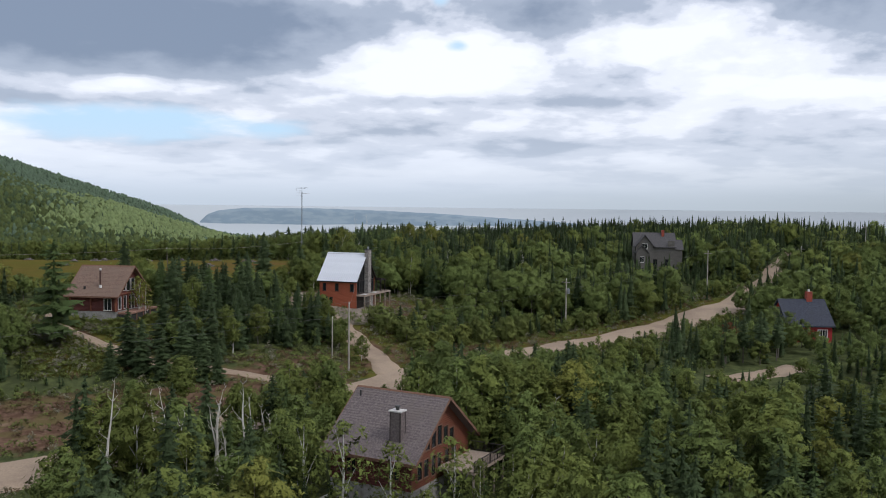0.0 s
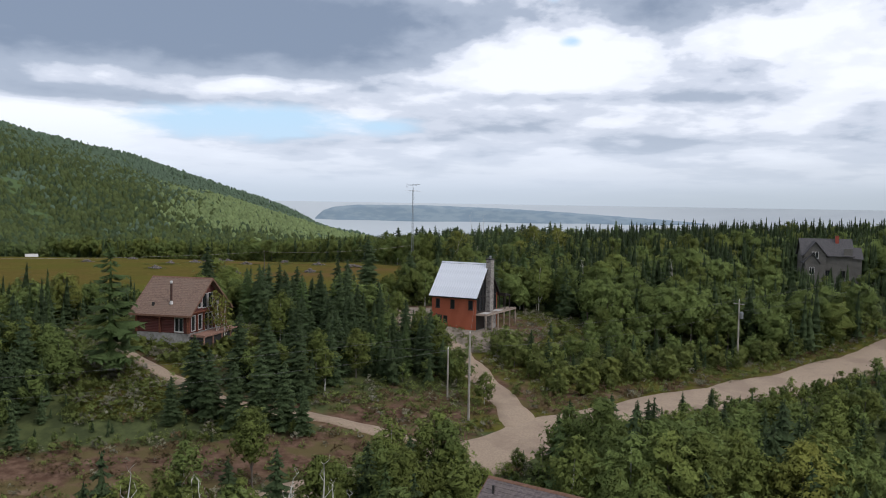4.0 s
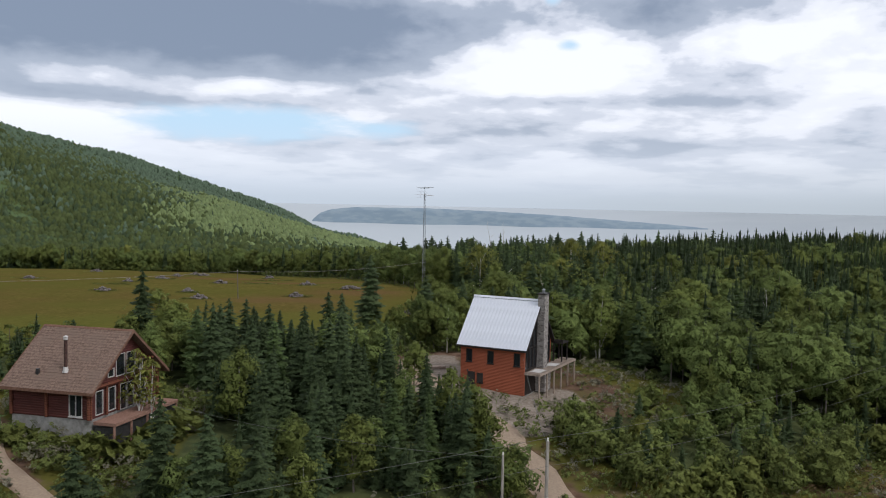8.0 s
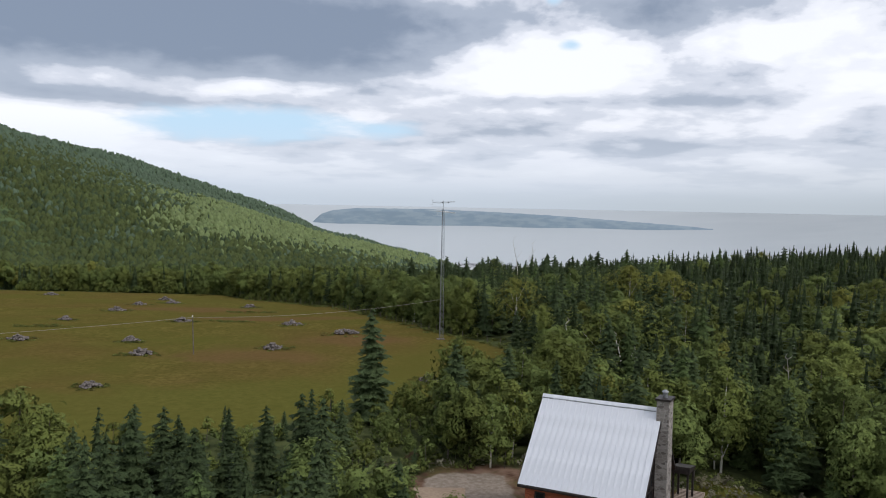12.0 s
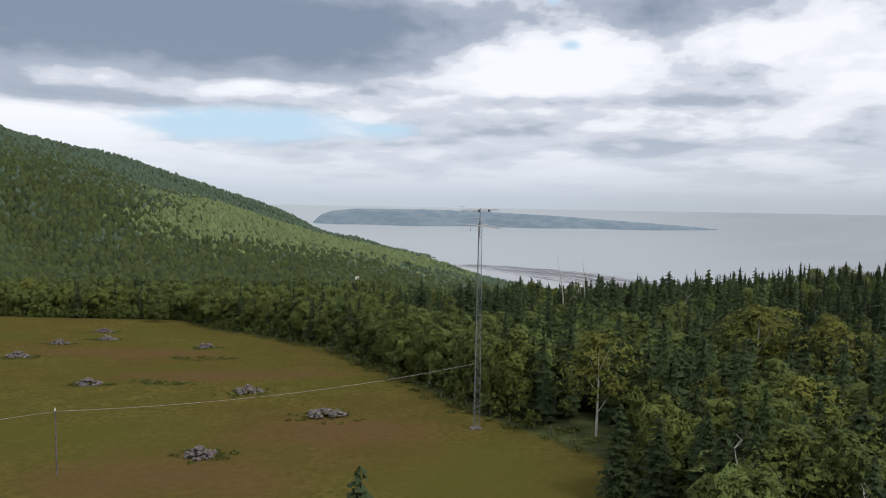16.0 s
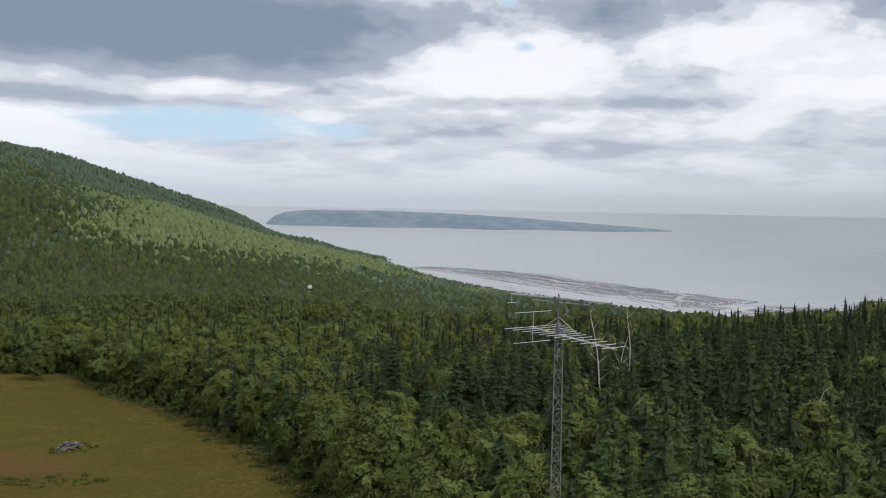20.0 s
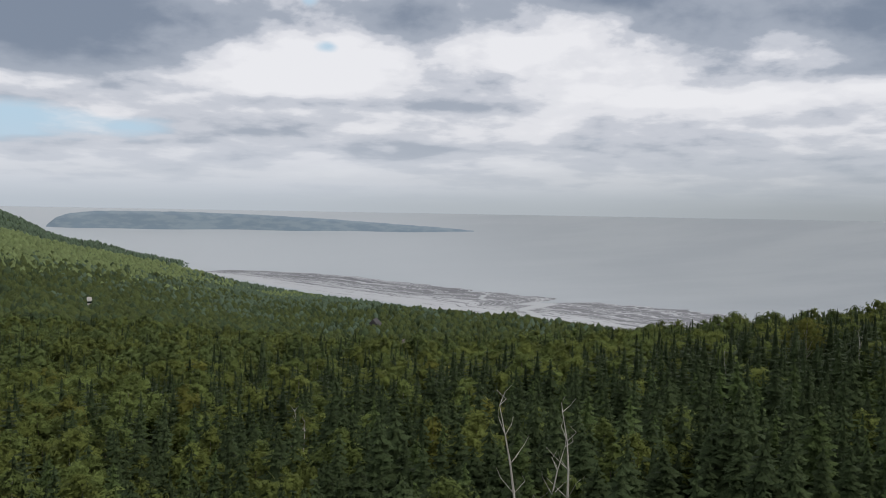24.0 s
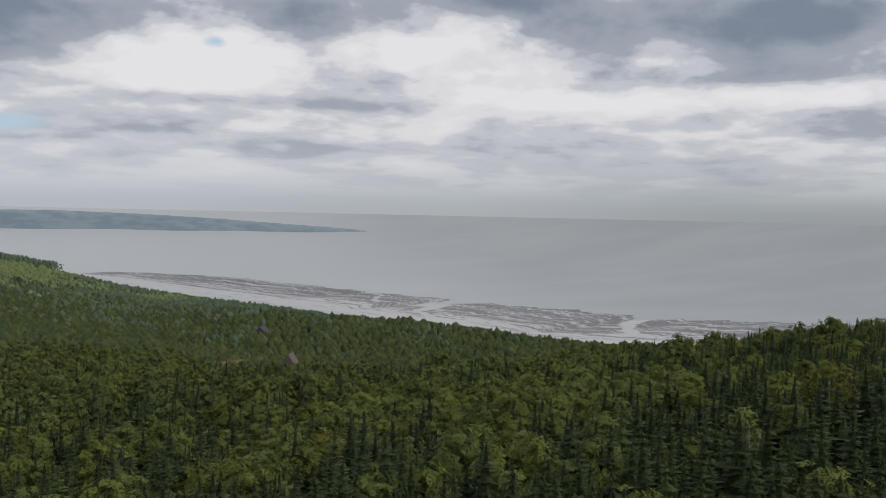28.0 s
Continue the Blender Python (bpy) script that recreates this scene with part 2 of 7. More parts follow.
M_SPRUCE = foliage("spruce_needles", (0.040, 0.062, 0.028), (0.112, 0.152, 0.064), (0.060, 0.092, 0.041), through=0.14, leaf=7.0, holes=0.42)
M_FIR = foliage("fir_needles", (0.058, 0.094, 0.033), (0.155, 0.210, 0.074), (0.104, 0.160, 0.056), through=0.16, leaf=7.0, holes=0.42)
M_BIRCH = foliage("birch_leaves", (0.104, 0.136, 0.035), (0.238, 0.280, 0.076), (0.196, 0.224, 0.055))
M_ALDER = foliage("alder_leaves", (0.102, 0.144, 0.043), (0.226, 0.280, 0.083), (0.174, 0.224, 0.064))
M_GOLD = foliage("turning_leaves", (0.150, 0.168, 0.036), (0.300, 0.310, 0.080), (0.250, 0.256, 0.058))
M_RUST = foliage("rusty_leaves", (0.16, 0.06, 0.03), (0.24, 0.11, 0.05), (0.18, 0.09, 0.045))
# the next two carry distance haze in their colour: paler, bluer greens
M_FAR = foliage("hazy_distant_leaves", (0.114, 0.168, 0.110), (0.170, 0.232, 0.150), (0.140, 0.198, 0.130), leaf=0.8, holes=0, even=0.5)
M_FARSPRUCE = foliage("hazy_distant_needles", (0.057, 0.088, 0.060), (0.089, 0.125, 0.083), (0.077, 0.108, 0.072), leaf=0.8, holes=0, even=0.5)
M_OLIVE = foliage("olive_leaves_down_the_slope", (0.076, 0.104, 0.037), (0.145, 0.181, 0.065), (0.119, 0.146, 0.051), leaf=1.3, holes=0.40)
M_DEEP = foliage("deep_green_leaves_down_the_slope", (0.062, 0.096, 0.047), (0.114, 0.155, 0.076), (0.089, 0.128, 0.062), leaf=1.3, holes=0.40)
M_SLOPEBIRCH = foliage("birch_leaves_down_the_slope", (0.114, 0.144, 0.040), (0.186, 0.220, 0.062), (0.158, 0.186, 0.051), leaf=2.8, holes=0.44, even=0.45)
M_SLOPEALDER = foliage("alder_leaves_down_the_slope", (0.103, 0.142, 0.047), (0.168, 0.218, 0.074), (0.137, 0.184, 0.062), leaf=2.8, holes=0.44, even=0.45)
# lit copy of the distant leaves: sunshine put into the colour
M_SUNNY = foliage("sunlit_leaves", (0.190, 0.258, 0.110), (0.300, 0.365, 0.155), (0.250, 0.315, 0.132), leaf=0.8, holes=0, even=0.5)
M_BARK = speckled("grey_bark", (0.10, 0.085, 0.07), (0.19, 0.165, 0.14), 6, stretch=(1, 1, 0.25))
M_WHITEBARK = speckled("birch_bark", (0.42, 0.40, 0.36), (0.62, 0.60, 0.55), 3, c=(0.16, 0.14, 0.12), big=2.0, stretch=(1, 1, 2.5))
M_GRAVEL = speckled("gravel", (0.265, 0.198, 0.138), (0.325, 0.248, 0.178), 5.0, c=(0.225, 0.165, 0.12), big=0.16, world=True, bump=0.25)
M_STONE = speckled("field_stone", (0.080, 0.068, 0.062), (0.165, 0.143, 0.132), 2.4, c=(0.29, 0.262, 0.245), big=1.6, bump=0.6)
M_METALROOF = speckled("galvanised_roof", (0.60, 0.62, 0.66), (0.70, 0.72, 0.76), 0.7, rough=0.42, stretch=(3, 0.6, 0.6), c=(0.55, 0.57, 0.60), big=0.5, bump=0.05, metal=0.25, spec=0.5)
M_BROWNSHINGLE = speckled("brown_shingle", (0.125, 0.082, 0.062), (0.21, 0.142, 0.108), 5, c=(0.165, 0.115, 0.088), big=0.6, bump=0.5)
M_GREYSHINGLE = speckled("grey_brown_shingle", (0.105, 0.085, 0.085), (0.175, 0.145, 0.14), 5, c=(0.14, 0.115, 0.105), big=0.5, bump=0.5)
M_SLATE = speckled("dark_blue_shingle", (0.030, 0.034, 0.048), (0.055, 0.060, 0.078), 4, c=(0.045, 0.048, 0.06), big=0.5, bump=0.4)
M_CHARCOAL = speckled("charcoal_shingle", (0.055, 0.052, 0.055), (0.10, 0.095, 0.095), 4, bump=0.4)


def boards(name, a, b, pitch, gap=(0.03, 0.012, 0.008), rough=0.7):
    """Level boards or logs: a dark joint every pitch metres up the wall, grain along them."""
    m = Mat(name, rough, 0, 0.3)
    grain = m.noise(3.0, 6, 0.6, (0.6, 0.6, 9))
    col = m.mix(grain, a, b)
    col = m.mix(m.ramp(m.noise(0.7, 4, 0.6), [(0.45, 0.0), (0.75, 0.5)]), col, tuple(0.72 * x for x in a))
    sep = m.N.new("ShaderNodeSeparateXYZ")
    m.L.new(m.tc.outputs["Object"], sep.inputs[0])
    f = m.op("FRACT", m.op("DIVIDE", sep.outputs[2], pitch))
    h = m.op("SINE", m.op("MULTIPLY", f, math.pi))
    m.color(m.mix(m.ramp(h, [(0.0, 1.0), (0.22, 0.0)]), col, gap))
    m.bump(h, 0.7, 0.04)
    return m.m


M_CEDAR = boards("stained_cedar", (0.30, 0.080, 0.038), (0.37, 0.108, 0.052), 0.16, (0.24, 0.066, 0.03))
M_LOG = boards("dark_red_log", (0.085, 0.025, 0.021), (0.130, 0.041, 0.033), 0.20)
M_ORANGELOG = boards("red_brown_log", (0.135, 0.044, 0.025), (0.19, 0.066, 0.036), 0.20)
M_REDPAINT = boards("red_clapboard", (0.30, 0.018, 0.020), (0.36, 0.028, 0.028), 0.18, (0.16, 0.01, 0.012))
M_GREYWOOD = boards("weathered_grey_clapboard", (0.105, 0.098, 0.088), (0.155, 0.143, 0.128), 0.2, (0.05, 0.047, 0.043))
M_DECKWOOD = speckled("weathered_deck_board", (0.26, 0.20, 0.16), (0.38, 0.31, 0.25), 4, stretch=(1, 6, 1), bump=0.3)
M_REDDECK = speckled("reddish_deck_board", (0.22, 0.12, 0.09), (0.32, 0.19, 0.14), 4, stretch=(6, 1, 1), bump=0.3)
M_PALE = speckled("pale_sheet", (0.44, 0.42, 0.40), (0.55, 0.53, 0.50), 1.5, bump=0.1)
M_CONCRETE = speckled("concrete", (0.24, 0.23, 0.215), (0.33, 0.32, 0.30), 3, c=(0.20, 0.18, 0.16), big=0.8)
M_DARKTRIM = speckled("dark_brown_trim", (0.022, 0.018, 0.016), (0.04, 0.033, 0.03), 5, rough=0.5)
M_BROWNTRIM = speckled("brown_fascia", (0.14, 0.075, 0.05), (0.20, 0.11, 0.075), 5)
M_WHITETRIM = speckled("white_trim", (0.68, 0.66, 0.62), (0.78, 0.76, 0.72), 4, rough=0.5)
M_POLE = speckled("weathered_pole_wood", (0.25, 0.225, 0.19), (0.38, 0.35, 0.31), 4, stretch=(1, 1, 0.15))
M_STEEL = speckled("galvanised_steel", (0.19, 0.20, 0.21), (0.29, 0.30, 0.31), 4, rough=0.5, metal=0.5, spec=0.5)
M_ALU = speckled("bare_aluminium", (0.50, 0.51, 0.52), (0.64, 0.65, 0.66), 4, rough=0.4, metal=0.5, spec=0.5)
M_WIRE = speckled("wire_sheath", (0.12, 0.12, 0.11), (0.17, 0.17, 0.155), 3, rough=0.5)
M_BLACKIRON = speckled("black_iron", (0.02, 0.02, 0.021), (0.045, 0.043, 0.042), 6, rough=0.5, spec=0.5)
M_COPPER = speckled("dark_brown_flue", (0.05, 0.028, 0.024), (0.09, 0.05, 0.04), 5, rough=0.5)
M_DRYWOOD = speckled("bleached_dead_wood", (0.40, 0.37, 0.33), (0.58, 0.55, 0.50), 4, stretch=(1, 1, 0.3))
M_BRICK = speckled("red_brick", (0.25, 0.05, 0.035), (0.36, 0.09, 0.06), 8, c=(0.18, 0.06, 0.05), big=2)


def masonry():
    m = Mat("chimney_stone", 0.85, 0, 0.25)
    v = m.N.new("ShaderNodeTexVoronoi")
    v.inputs["Scale"].default_value = 3.2
    m.L.new(m.coord((1, 1, 1.7)), v.inputs["Vector"])
    d = m.N.new("ShaderNodeTexVoronoi")
    d.feature = "DISTANCE_TO_EDGE"
    d.inputs["Scale"].default_value = 3.2
    m.L.new(m.coord((1, 1, 1.7)), d.inputs["Vector"])
    tone = m.N.new("ShaderNodeSeparateColor")
    m.L.new(v.outputs["Color"], tone.inputs[0])
    col = m.ramp(tone.outputs[0], [(0.0, (0.13, 0.115, 0.105)), (0.5, (0.27, 0.245, 0.225)), (1.0, (0.42, 0.39, 0.36))])
    col = m.mix(m.op("MULTIPLY", m.noise(9, 5), 0.5), col, (0.2, 0.17, 0.15))
    joint = m.ramp(d.outputs[0], [(0.0, 0.0), (0.09, 1.0)])
    m.color(m.mix(joint, (0.34, 0.32, 0.30), col))
    m.bump(joint, 0.6, 0.03)
    return m.m


def glass():
    m = Mat("window_glass", 0.05, 0, 0.7)
    m.color((0.02, 0.023, 0.026))
    return m.m


def ground_material():
    m = Mat("ground_cover", 1.0, 0, 0.0)
    N3 = lambda s, d=5: m.noise(s, d, 0.6, (1, 1, 1), True)
    # forest floor: dark litter and low green
    floor_ = m.mix(m.ramp(N3(0.5), [(0.35, 0.0), (0.65, 1.0)]), (0.048, 0.058, 0.026), (0.085, 0.100, 0.040))
    # meadow: dry olive brown, green patches, reddish sorrel
    grass = m.mix(m.ramp(N3(1.7, 6), [(0.3, 0.0), (0.7, 1.0)]), (0.077, 0.066, 0.016), (0.140, 0.116, 0.032))
    grass = m.mix(m.ramp(N3(0.22, 6), [(0.40, 0.0), (0.62, 0.6)]), grass, (0.078, 0.072, 0.017))
    grass = m.mix(m.ramp(N3(0.030, 3), [(0.42, 0.0), (0.62, 0.45)]), grass, m.mix(N3(1.1, 6), (0.080, 0.050, 0.018), (0.130, 0.086, 0.031)))
    grass = m.mix(m.ramp(N3(0.040, 4), [(0.30, 0.85), (0.58, 0.0)]), grass, (0.090, 0.086, 0.020))
    grass = m.mix(m.ramp(N3(0.10, 4), [(0.56, 0.0), (0.74, 0.25)]), grass, (0.115, 0.070, 0.030))
    patchy = lambda name: m.ramp(m.op("ADD", m.attr(name), m.op("MULTIPLY", m.op("SUBTRACT", N3(0.13, 6), 0.5), 1.3)), [(0.30, 0.0), (0.90, 0.7)])
    grass = m.mix(patchy("sorrel"), grass, m.mix(N3(1.4, 6), (0.082, 0.048, 0.020), (0.165, 0.100, 0.046)))
    grass = m.mix(patchy("lush"), grass, m.mix(N3(1.2, 6), (0.060, 0.063, 0.013), (0.126, 0.124, 0.030)))
    col = m.mix(m.ramp(m.op("ADD", m.attr("meadow"), m.op("MULTIPLY", m.op("SUBTRACT", N3(0.35), 0.5), 0.5)), [(0.40, 0.0), (0.60, 1.0)]), floor_, grass)
    # bared earth along the road and round the houses
    earth = m.mix(m.ramp(N3(0.9, 6), [(0.35, 0.0), (0.65, 1.0)]), (0.085, 0.050, 0.034), (0.150, 0.094, 0.066))
    earth = m.mix(m.ramp(N3(0.28, 5), [(0.44, 0.0), (0.58, 0.9)]), earth, (0.105, 0.085, 0.038))
    earth = m.mix(m.ramp(N3(0.18, 5), [(0.58, 0.0), (0.70, 0.85)]), earth, (0.22, 0.148, 0.108))
    col = m.mix(m.ramp(m.op("ADD", m.attr("bare"), m.op("MULTIPLY", m.op("SUBTRACT", N3(0.4), 0.5), 0.7)), [(0.40, 0.0), (0.62, 1.0)]), col, earth)
    yard = m.mix(m.ramp(N3(2.5, 6), [(0.35, 0.0), (0.65, 1.0)]), (0.195, 0.160, 0.128), (0.275, 0.232, 0.19))
    col = m.mix(m.ramp(m.op("ADD", m.attr("gravel"), m.op("MULTIPLY", m.op("SUBTRACT", N3(0.5), 0.5), 0.5)), [(0.40, 0.0), (0.58, 1.0)]), col, yard)
    far_ = m.mix(m.ramp(N3(0.012, 5), [(0.35, 0.0), (0.65, 1.0)]), (0.066, 0.100, 0.046), (0.092, 0.130, 0.056))
    col = m.mix(m.attr("woods"), col, far_)
    m.color(col)
    m.bump(N3(2.2, 6), 0.5, 0.12)
    return m.m


def water_material():
    m = Mat("river_water", 0.55, 0, 0.3)
    n = m.noise(0.0012, 5, 0.55, (1, 3, 1), True)
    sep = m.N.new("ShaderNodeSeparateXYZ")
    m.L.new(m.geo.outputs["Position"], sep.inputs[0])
    # paler towards low x: light from the clouds, painted into the water colour
    cloudlight = m.ramp(m.op("MULTIPLY", sep.outputs[0], 0.0004), [(0.0, 1.0), (0.30, 0.8), (0.75, 0.1), (1.0, 0.0)])
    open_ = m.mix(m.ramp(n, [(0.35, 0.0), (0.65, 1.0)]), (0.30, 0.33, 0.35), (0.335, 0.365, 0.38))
    m.color(m.mix(cloudlight, open_, (0.43, 0.465, 0.485)))
    m.bump(m.noise(0.08, 6, 0.65, (1, 1, 1), True), 0.25, 0.6)
    return m.m


def mud_material():
    m = Mat("tidal_mud", 0.45, 0, 0.4)
    s, f, creek = m.attr("along"), m.attr("across"), m.attr("creek")
    comb = m.N.new("ShaderNodeCombineXYZ")
    m.L.new(m.op("MULTIPLY", s, 0.55), comb.inputs[0])
    m.L.new(m.op("MULTIPLY", f, 18.0), comb.inputs[1])

    def streak(scale, detail, shift):
        n = m.N.new("ShaderNodeTexNoise")
        n.inputs["Scale"].default_value, n.inputs["Detail"].default_value, n.inputs["Roughness"].default_value, n.inputs["Distortion"].default_value = scale, detail, 0.65, 0.5
        comb2 = m.N.new("ShaderNodeVectorMath")
        comb2.inputs[1].default_value = (shift, shift, 0)
        m.L.new(comb.outputs[0], comb2.inputs[0])
        m.L.new(comb2.outputs[0], n.inputs["Vector"])
        return n.outputs[0]

    a, b = streak(1.5, 5, 3.0), streak(6.0, 4, 7.0)
    # weed beds lie towards the water, pale wet sand towards the land
    weed = m.op("ADD", m.op("MULTIPLY", m.op("SUBTRACT", a, 0.5), 2.3), m.op("ADD", m.op("MULTIPLY", m.op("SUBTRACT", b, 0.5), 1.5), m.ramp(f, [(0.16, 0.12), (0.36, 0.40), (0.55, 0.55), (0.95, 0.60)])))
    col = m.mix(m.ramp(weed, [(0.40, 0.0), (0.54, 1.0)]), m.mix(b, (0.38, 0.39, 0.40), (0.50, 0.51, 0.515)), m.mix(b, (0.135, 0.135, 0.145), (0.055, 0.055, 0.060)))
    col = m.mix(m.ramp(creek, [(0.3, 0.0), (0.6, 1.0)]), col, (0.42, 0.435, 0.44))
    m.color(col)
    return m.m


M_MASONRY, M_GLASS, M_GROUND, M_WATER, M_MUD = masonry(), glass(), ground_material(), water_material(), mud_material()


# ---- mesh helpers ----
class Shape:
    """Vertices and faces gathered by hand, then made into one mesh."""

    def __init__(self):
        self.v, self.f, self.s = [], [], []

    def add(self, verts, faces, slot=0):
        b = len(self.v)
        self.v += [tuple(p) for p in verts]
        self.f += [tuple(b + i for i in f) for f in faces]
        self.s += [slot] * len(faces)
        return self

    def box(self, x0, x1, y0, y1, z0, z1, slot=0, m=None):
        p = [(x, y, z) for z in (z0, z1) for y in (y0, y1) for x in (x0, x1)]
        if m is not None:
            p = [m @ Vector(q) for q in p]
        return self.add(p, [(0, 2, 3, 1), (4, 5, 7, 6), (0, 1, 5, 4), (2, 6, 7, 3), (0, 4, 6, 2), (1, 3, 7, 5)], slot)

    def tube(self, a, b, r0, r1=None, n=6, slot=0, cap=True):
        a, b = Vector(a), Vector(b)
        r1 = r0 if r1 is None else r1
        q = (b - a).to_track_quat("Z", "Y")
        ring = [q @ Vector((math.cos(2 * math.pi * k / n), math.sin(2 * math.pi * k / n), 0)) for k in range(n)]
        p = [a + r0 * w for w in ring] + [b + r1 * w for w in ring]
        f = [(k, (k + 1) % n, n + (k + 1) % n, n + k) for k in range(n)]
        if cap:
            f += [tuple(range(n - 1, -1, -1)), tuple(range(n, 2 * n))]
        return self.add(p, f, slot)

    def prism(self, poly, y0, y1, slot=0):
        """A polygon in x and z, drawn out along y."""
        n = len(poly)
        p = [(x, y0, z) for x, z in poly] + [(x, y1, z) for x, z in poly]
        f = [tuple(range(n)), tuple(range(2 * n - 1, n - 1, -1))]
        f += [(k, n + k, n + (k + 1) % n, (k + 1) % n) for k in range(n)]
        return self.add(p, f, slot)

    def prismx(self, poly, x0, x1, slot=0):
        """A polygon in y and z, drawn out along x."""
        n = len(poly)
        p = [(x0, y, z) for y, z in poly] + [(x1, y, z) for y, z in poly]
        f = [tuple(range(n - 1, -1, -1)), tuple(range(n, 2 * n))]
        f += [((k + 1) % n, n + (k + 1) % n, n + k, k) for k in range(n)]
        return self.add(p, f, slot)

    def mesh(self, name, *mats, smooth=False):
        me = bpy.data.meshes.new(name)
        me.from_pydata([tuple(p) for p in self.v], [], self.f)
        for m in mats:
            me.materials.append(m)
        if len(mats) > 1:
            me.polygons.foreach_set("material_index", self.s)
        if smooth:
            me.polygons.foreach_set("use_smooth", [True] * len(me.polygons))
        me.update()
        return me


def part(name, shape, material, parent, label=""):
    ob = new(name, shape.mesh(name, material) if isinstance(shape, Shape) else shape)
    ob.parent = parent
    if label:
        ob["label"] = label
    return ob


def thing(name, m, label, category, group=""):
    ob = new(name)
    ob.matrix_world = m
    return tagged(ob, label, category, group)


def mesh_arrays(name, verts, tris, mats, slots=None, smooth=False, lie=None, tone=None):
    """One mesh from arrays of corners and triangles."""
    me = bpy.data.meshes.new(name)
    me.vertices.add(len(verts))
    me.vertices.foreach_set("co", np.ascontiguousarray(verts, np.float32).ravel())
    me.loops.add(3 * len(tris))
    me.loops.foreach_set("vertex_index", np.ascontiguousarray(tris, np.int32).ravel())
    me.polygons.add(len(tris))
    me.polygons.foreach_set("loop_start", np.arange(0, 3 * len(tris), 3, dtype=np.int32))
    for m in mats:
        me.materials.append(m)
    if slots is not None:
        me.polygons.foreach_set("material_index", np.ascontiguousarray(slots, np.int32))
    me.polygons.foreach_set("use_smooth", np.full(len(tris), smooth))
    me.update(calc_edges=True)
    if lie is not None:
        me.attributes.new("lie", "FLOAT_VECTOR", "POINT").data.foreach_set("vector", np.ascontiguousarray(lie, np.float32).ravel())
    if tone is not None:
        me.attributes.new("tone", "FLOAT", "POINT").data.foreach_set("value", np.ascontiguousarray(tone, np.float32))
    return me


# ---- the lie of the land ----
KY = np.array([-300, 60, 85, 112, 130, 158, 195, 235, 290, 345, 420, 720, 1250.0])
KX = np.array([-300, -120, -40, 0, 40, 90, 220.0])
KZ = np.array([[-20, -20, -20, -20, -18, -16, -10], [-12, -10, -9, -10, -9, -8, -2], [-6, -6, -6.2, -7, -7, -6, 0],
               [-3, -3, -4, -4.6, -4.2, -4.5, 1], [0, 0.5, 1.2, -3, -3.2, -3.8, 2], [3, 3, 2.8, 1.4, -2.4, -2.8, 4],
               [4, 4, 4.2, 3.6, 1, 1, 6], [4.5, 4.5, 4.6, 5, 4, 4, 8], [1.5, 1.5, 1.7, 3.6, 5, 7, 8],
               [-2, -1.5, -2, -3, 0.5, 5.5, 10], [-12, -10, -9, -10.5, -10, -7, 1], [-40, -38, -42, -46, -51, -63, -74],
               [-75, -75, -85, -96, -104, -118, -145]])
SEA = -250.0
COAST_Y = np.array([-4000, 0, 1500, 2035, 2660, 3040, 3950, 4700, 6000.0])
COAST_X = np.array([3500, 2300, 1250, 845, 625, 410, 60, -250, -900.0])


# how far the mountain's crest lies under an even slope, by its bearing (x over y)
RIDGE_WAY = np.array([-0.53, -0.50, -0.47, -0.44, -0.40, -0.35, -0.30, -0.25, -0.20, -0.15, -0.10])
RIDGE_DROP = np.array([30, 26, 44, 24, 12, 0, 12, 26, 34, 22, 0.0])


def smooth01(t):
    t = np.clip(t, 0, 1)
    return t * t * (3 - 2 * t)


def waves(x, y, size, seed=0.0):
    """A soft, irregular ripple between -1 and 1."""
    a, b = x / size * 6.283, y / size * 6.283
    return (np.sin(a + 1.7 * np.sin(0.61 * b + seed)) * np.cos(b * 0.83 + 1.3 * np.sin(0.47 * a + 2 * seed)) + 0.5 * np.sin(1.93 * a - 1.37 * b + 3 * seed)) / 1.5


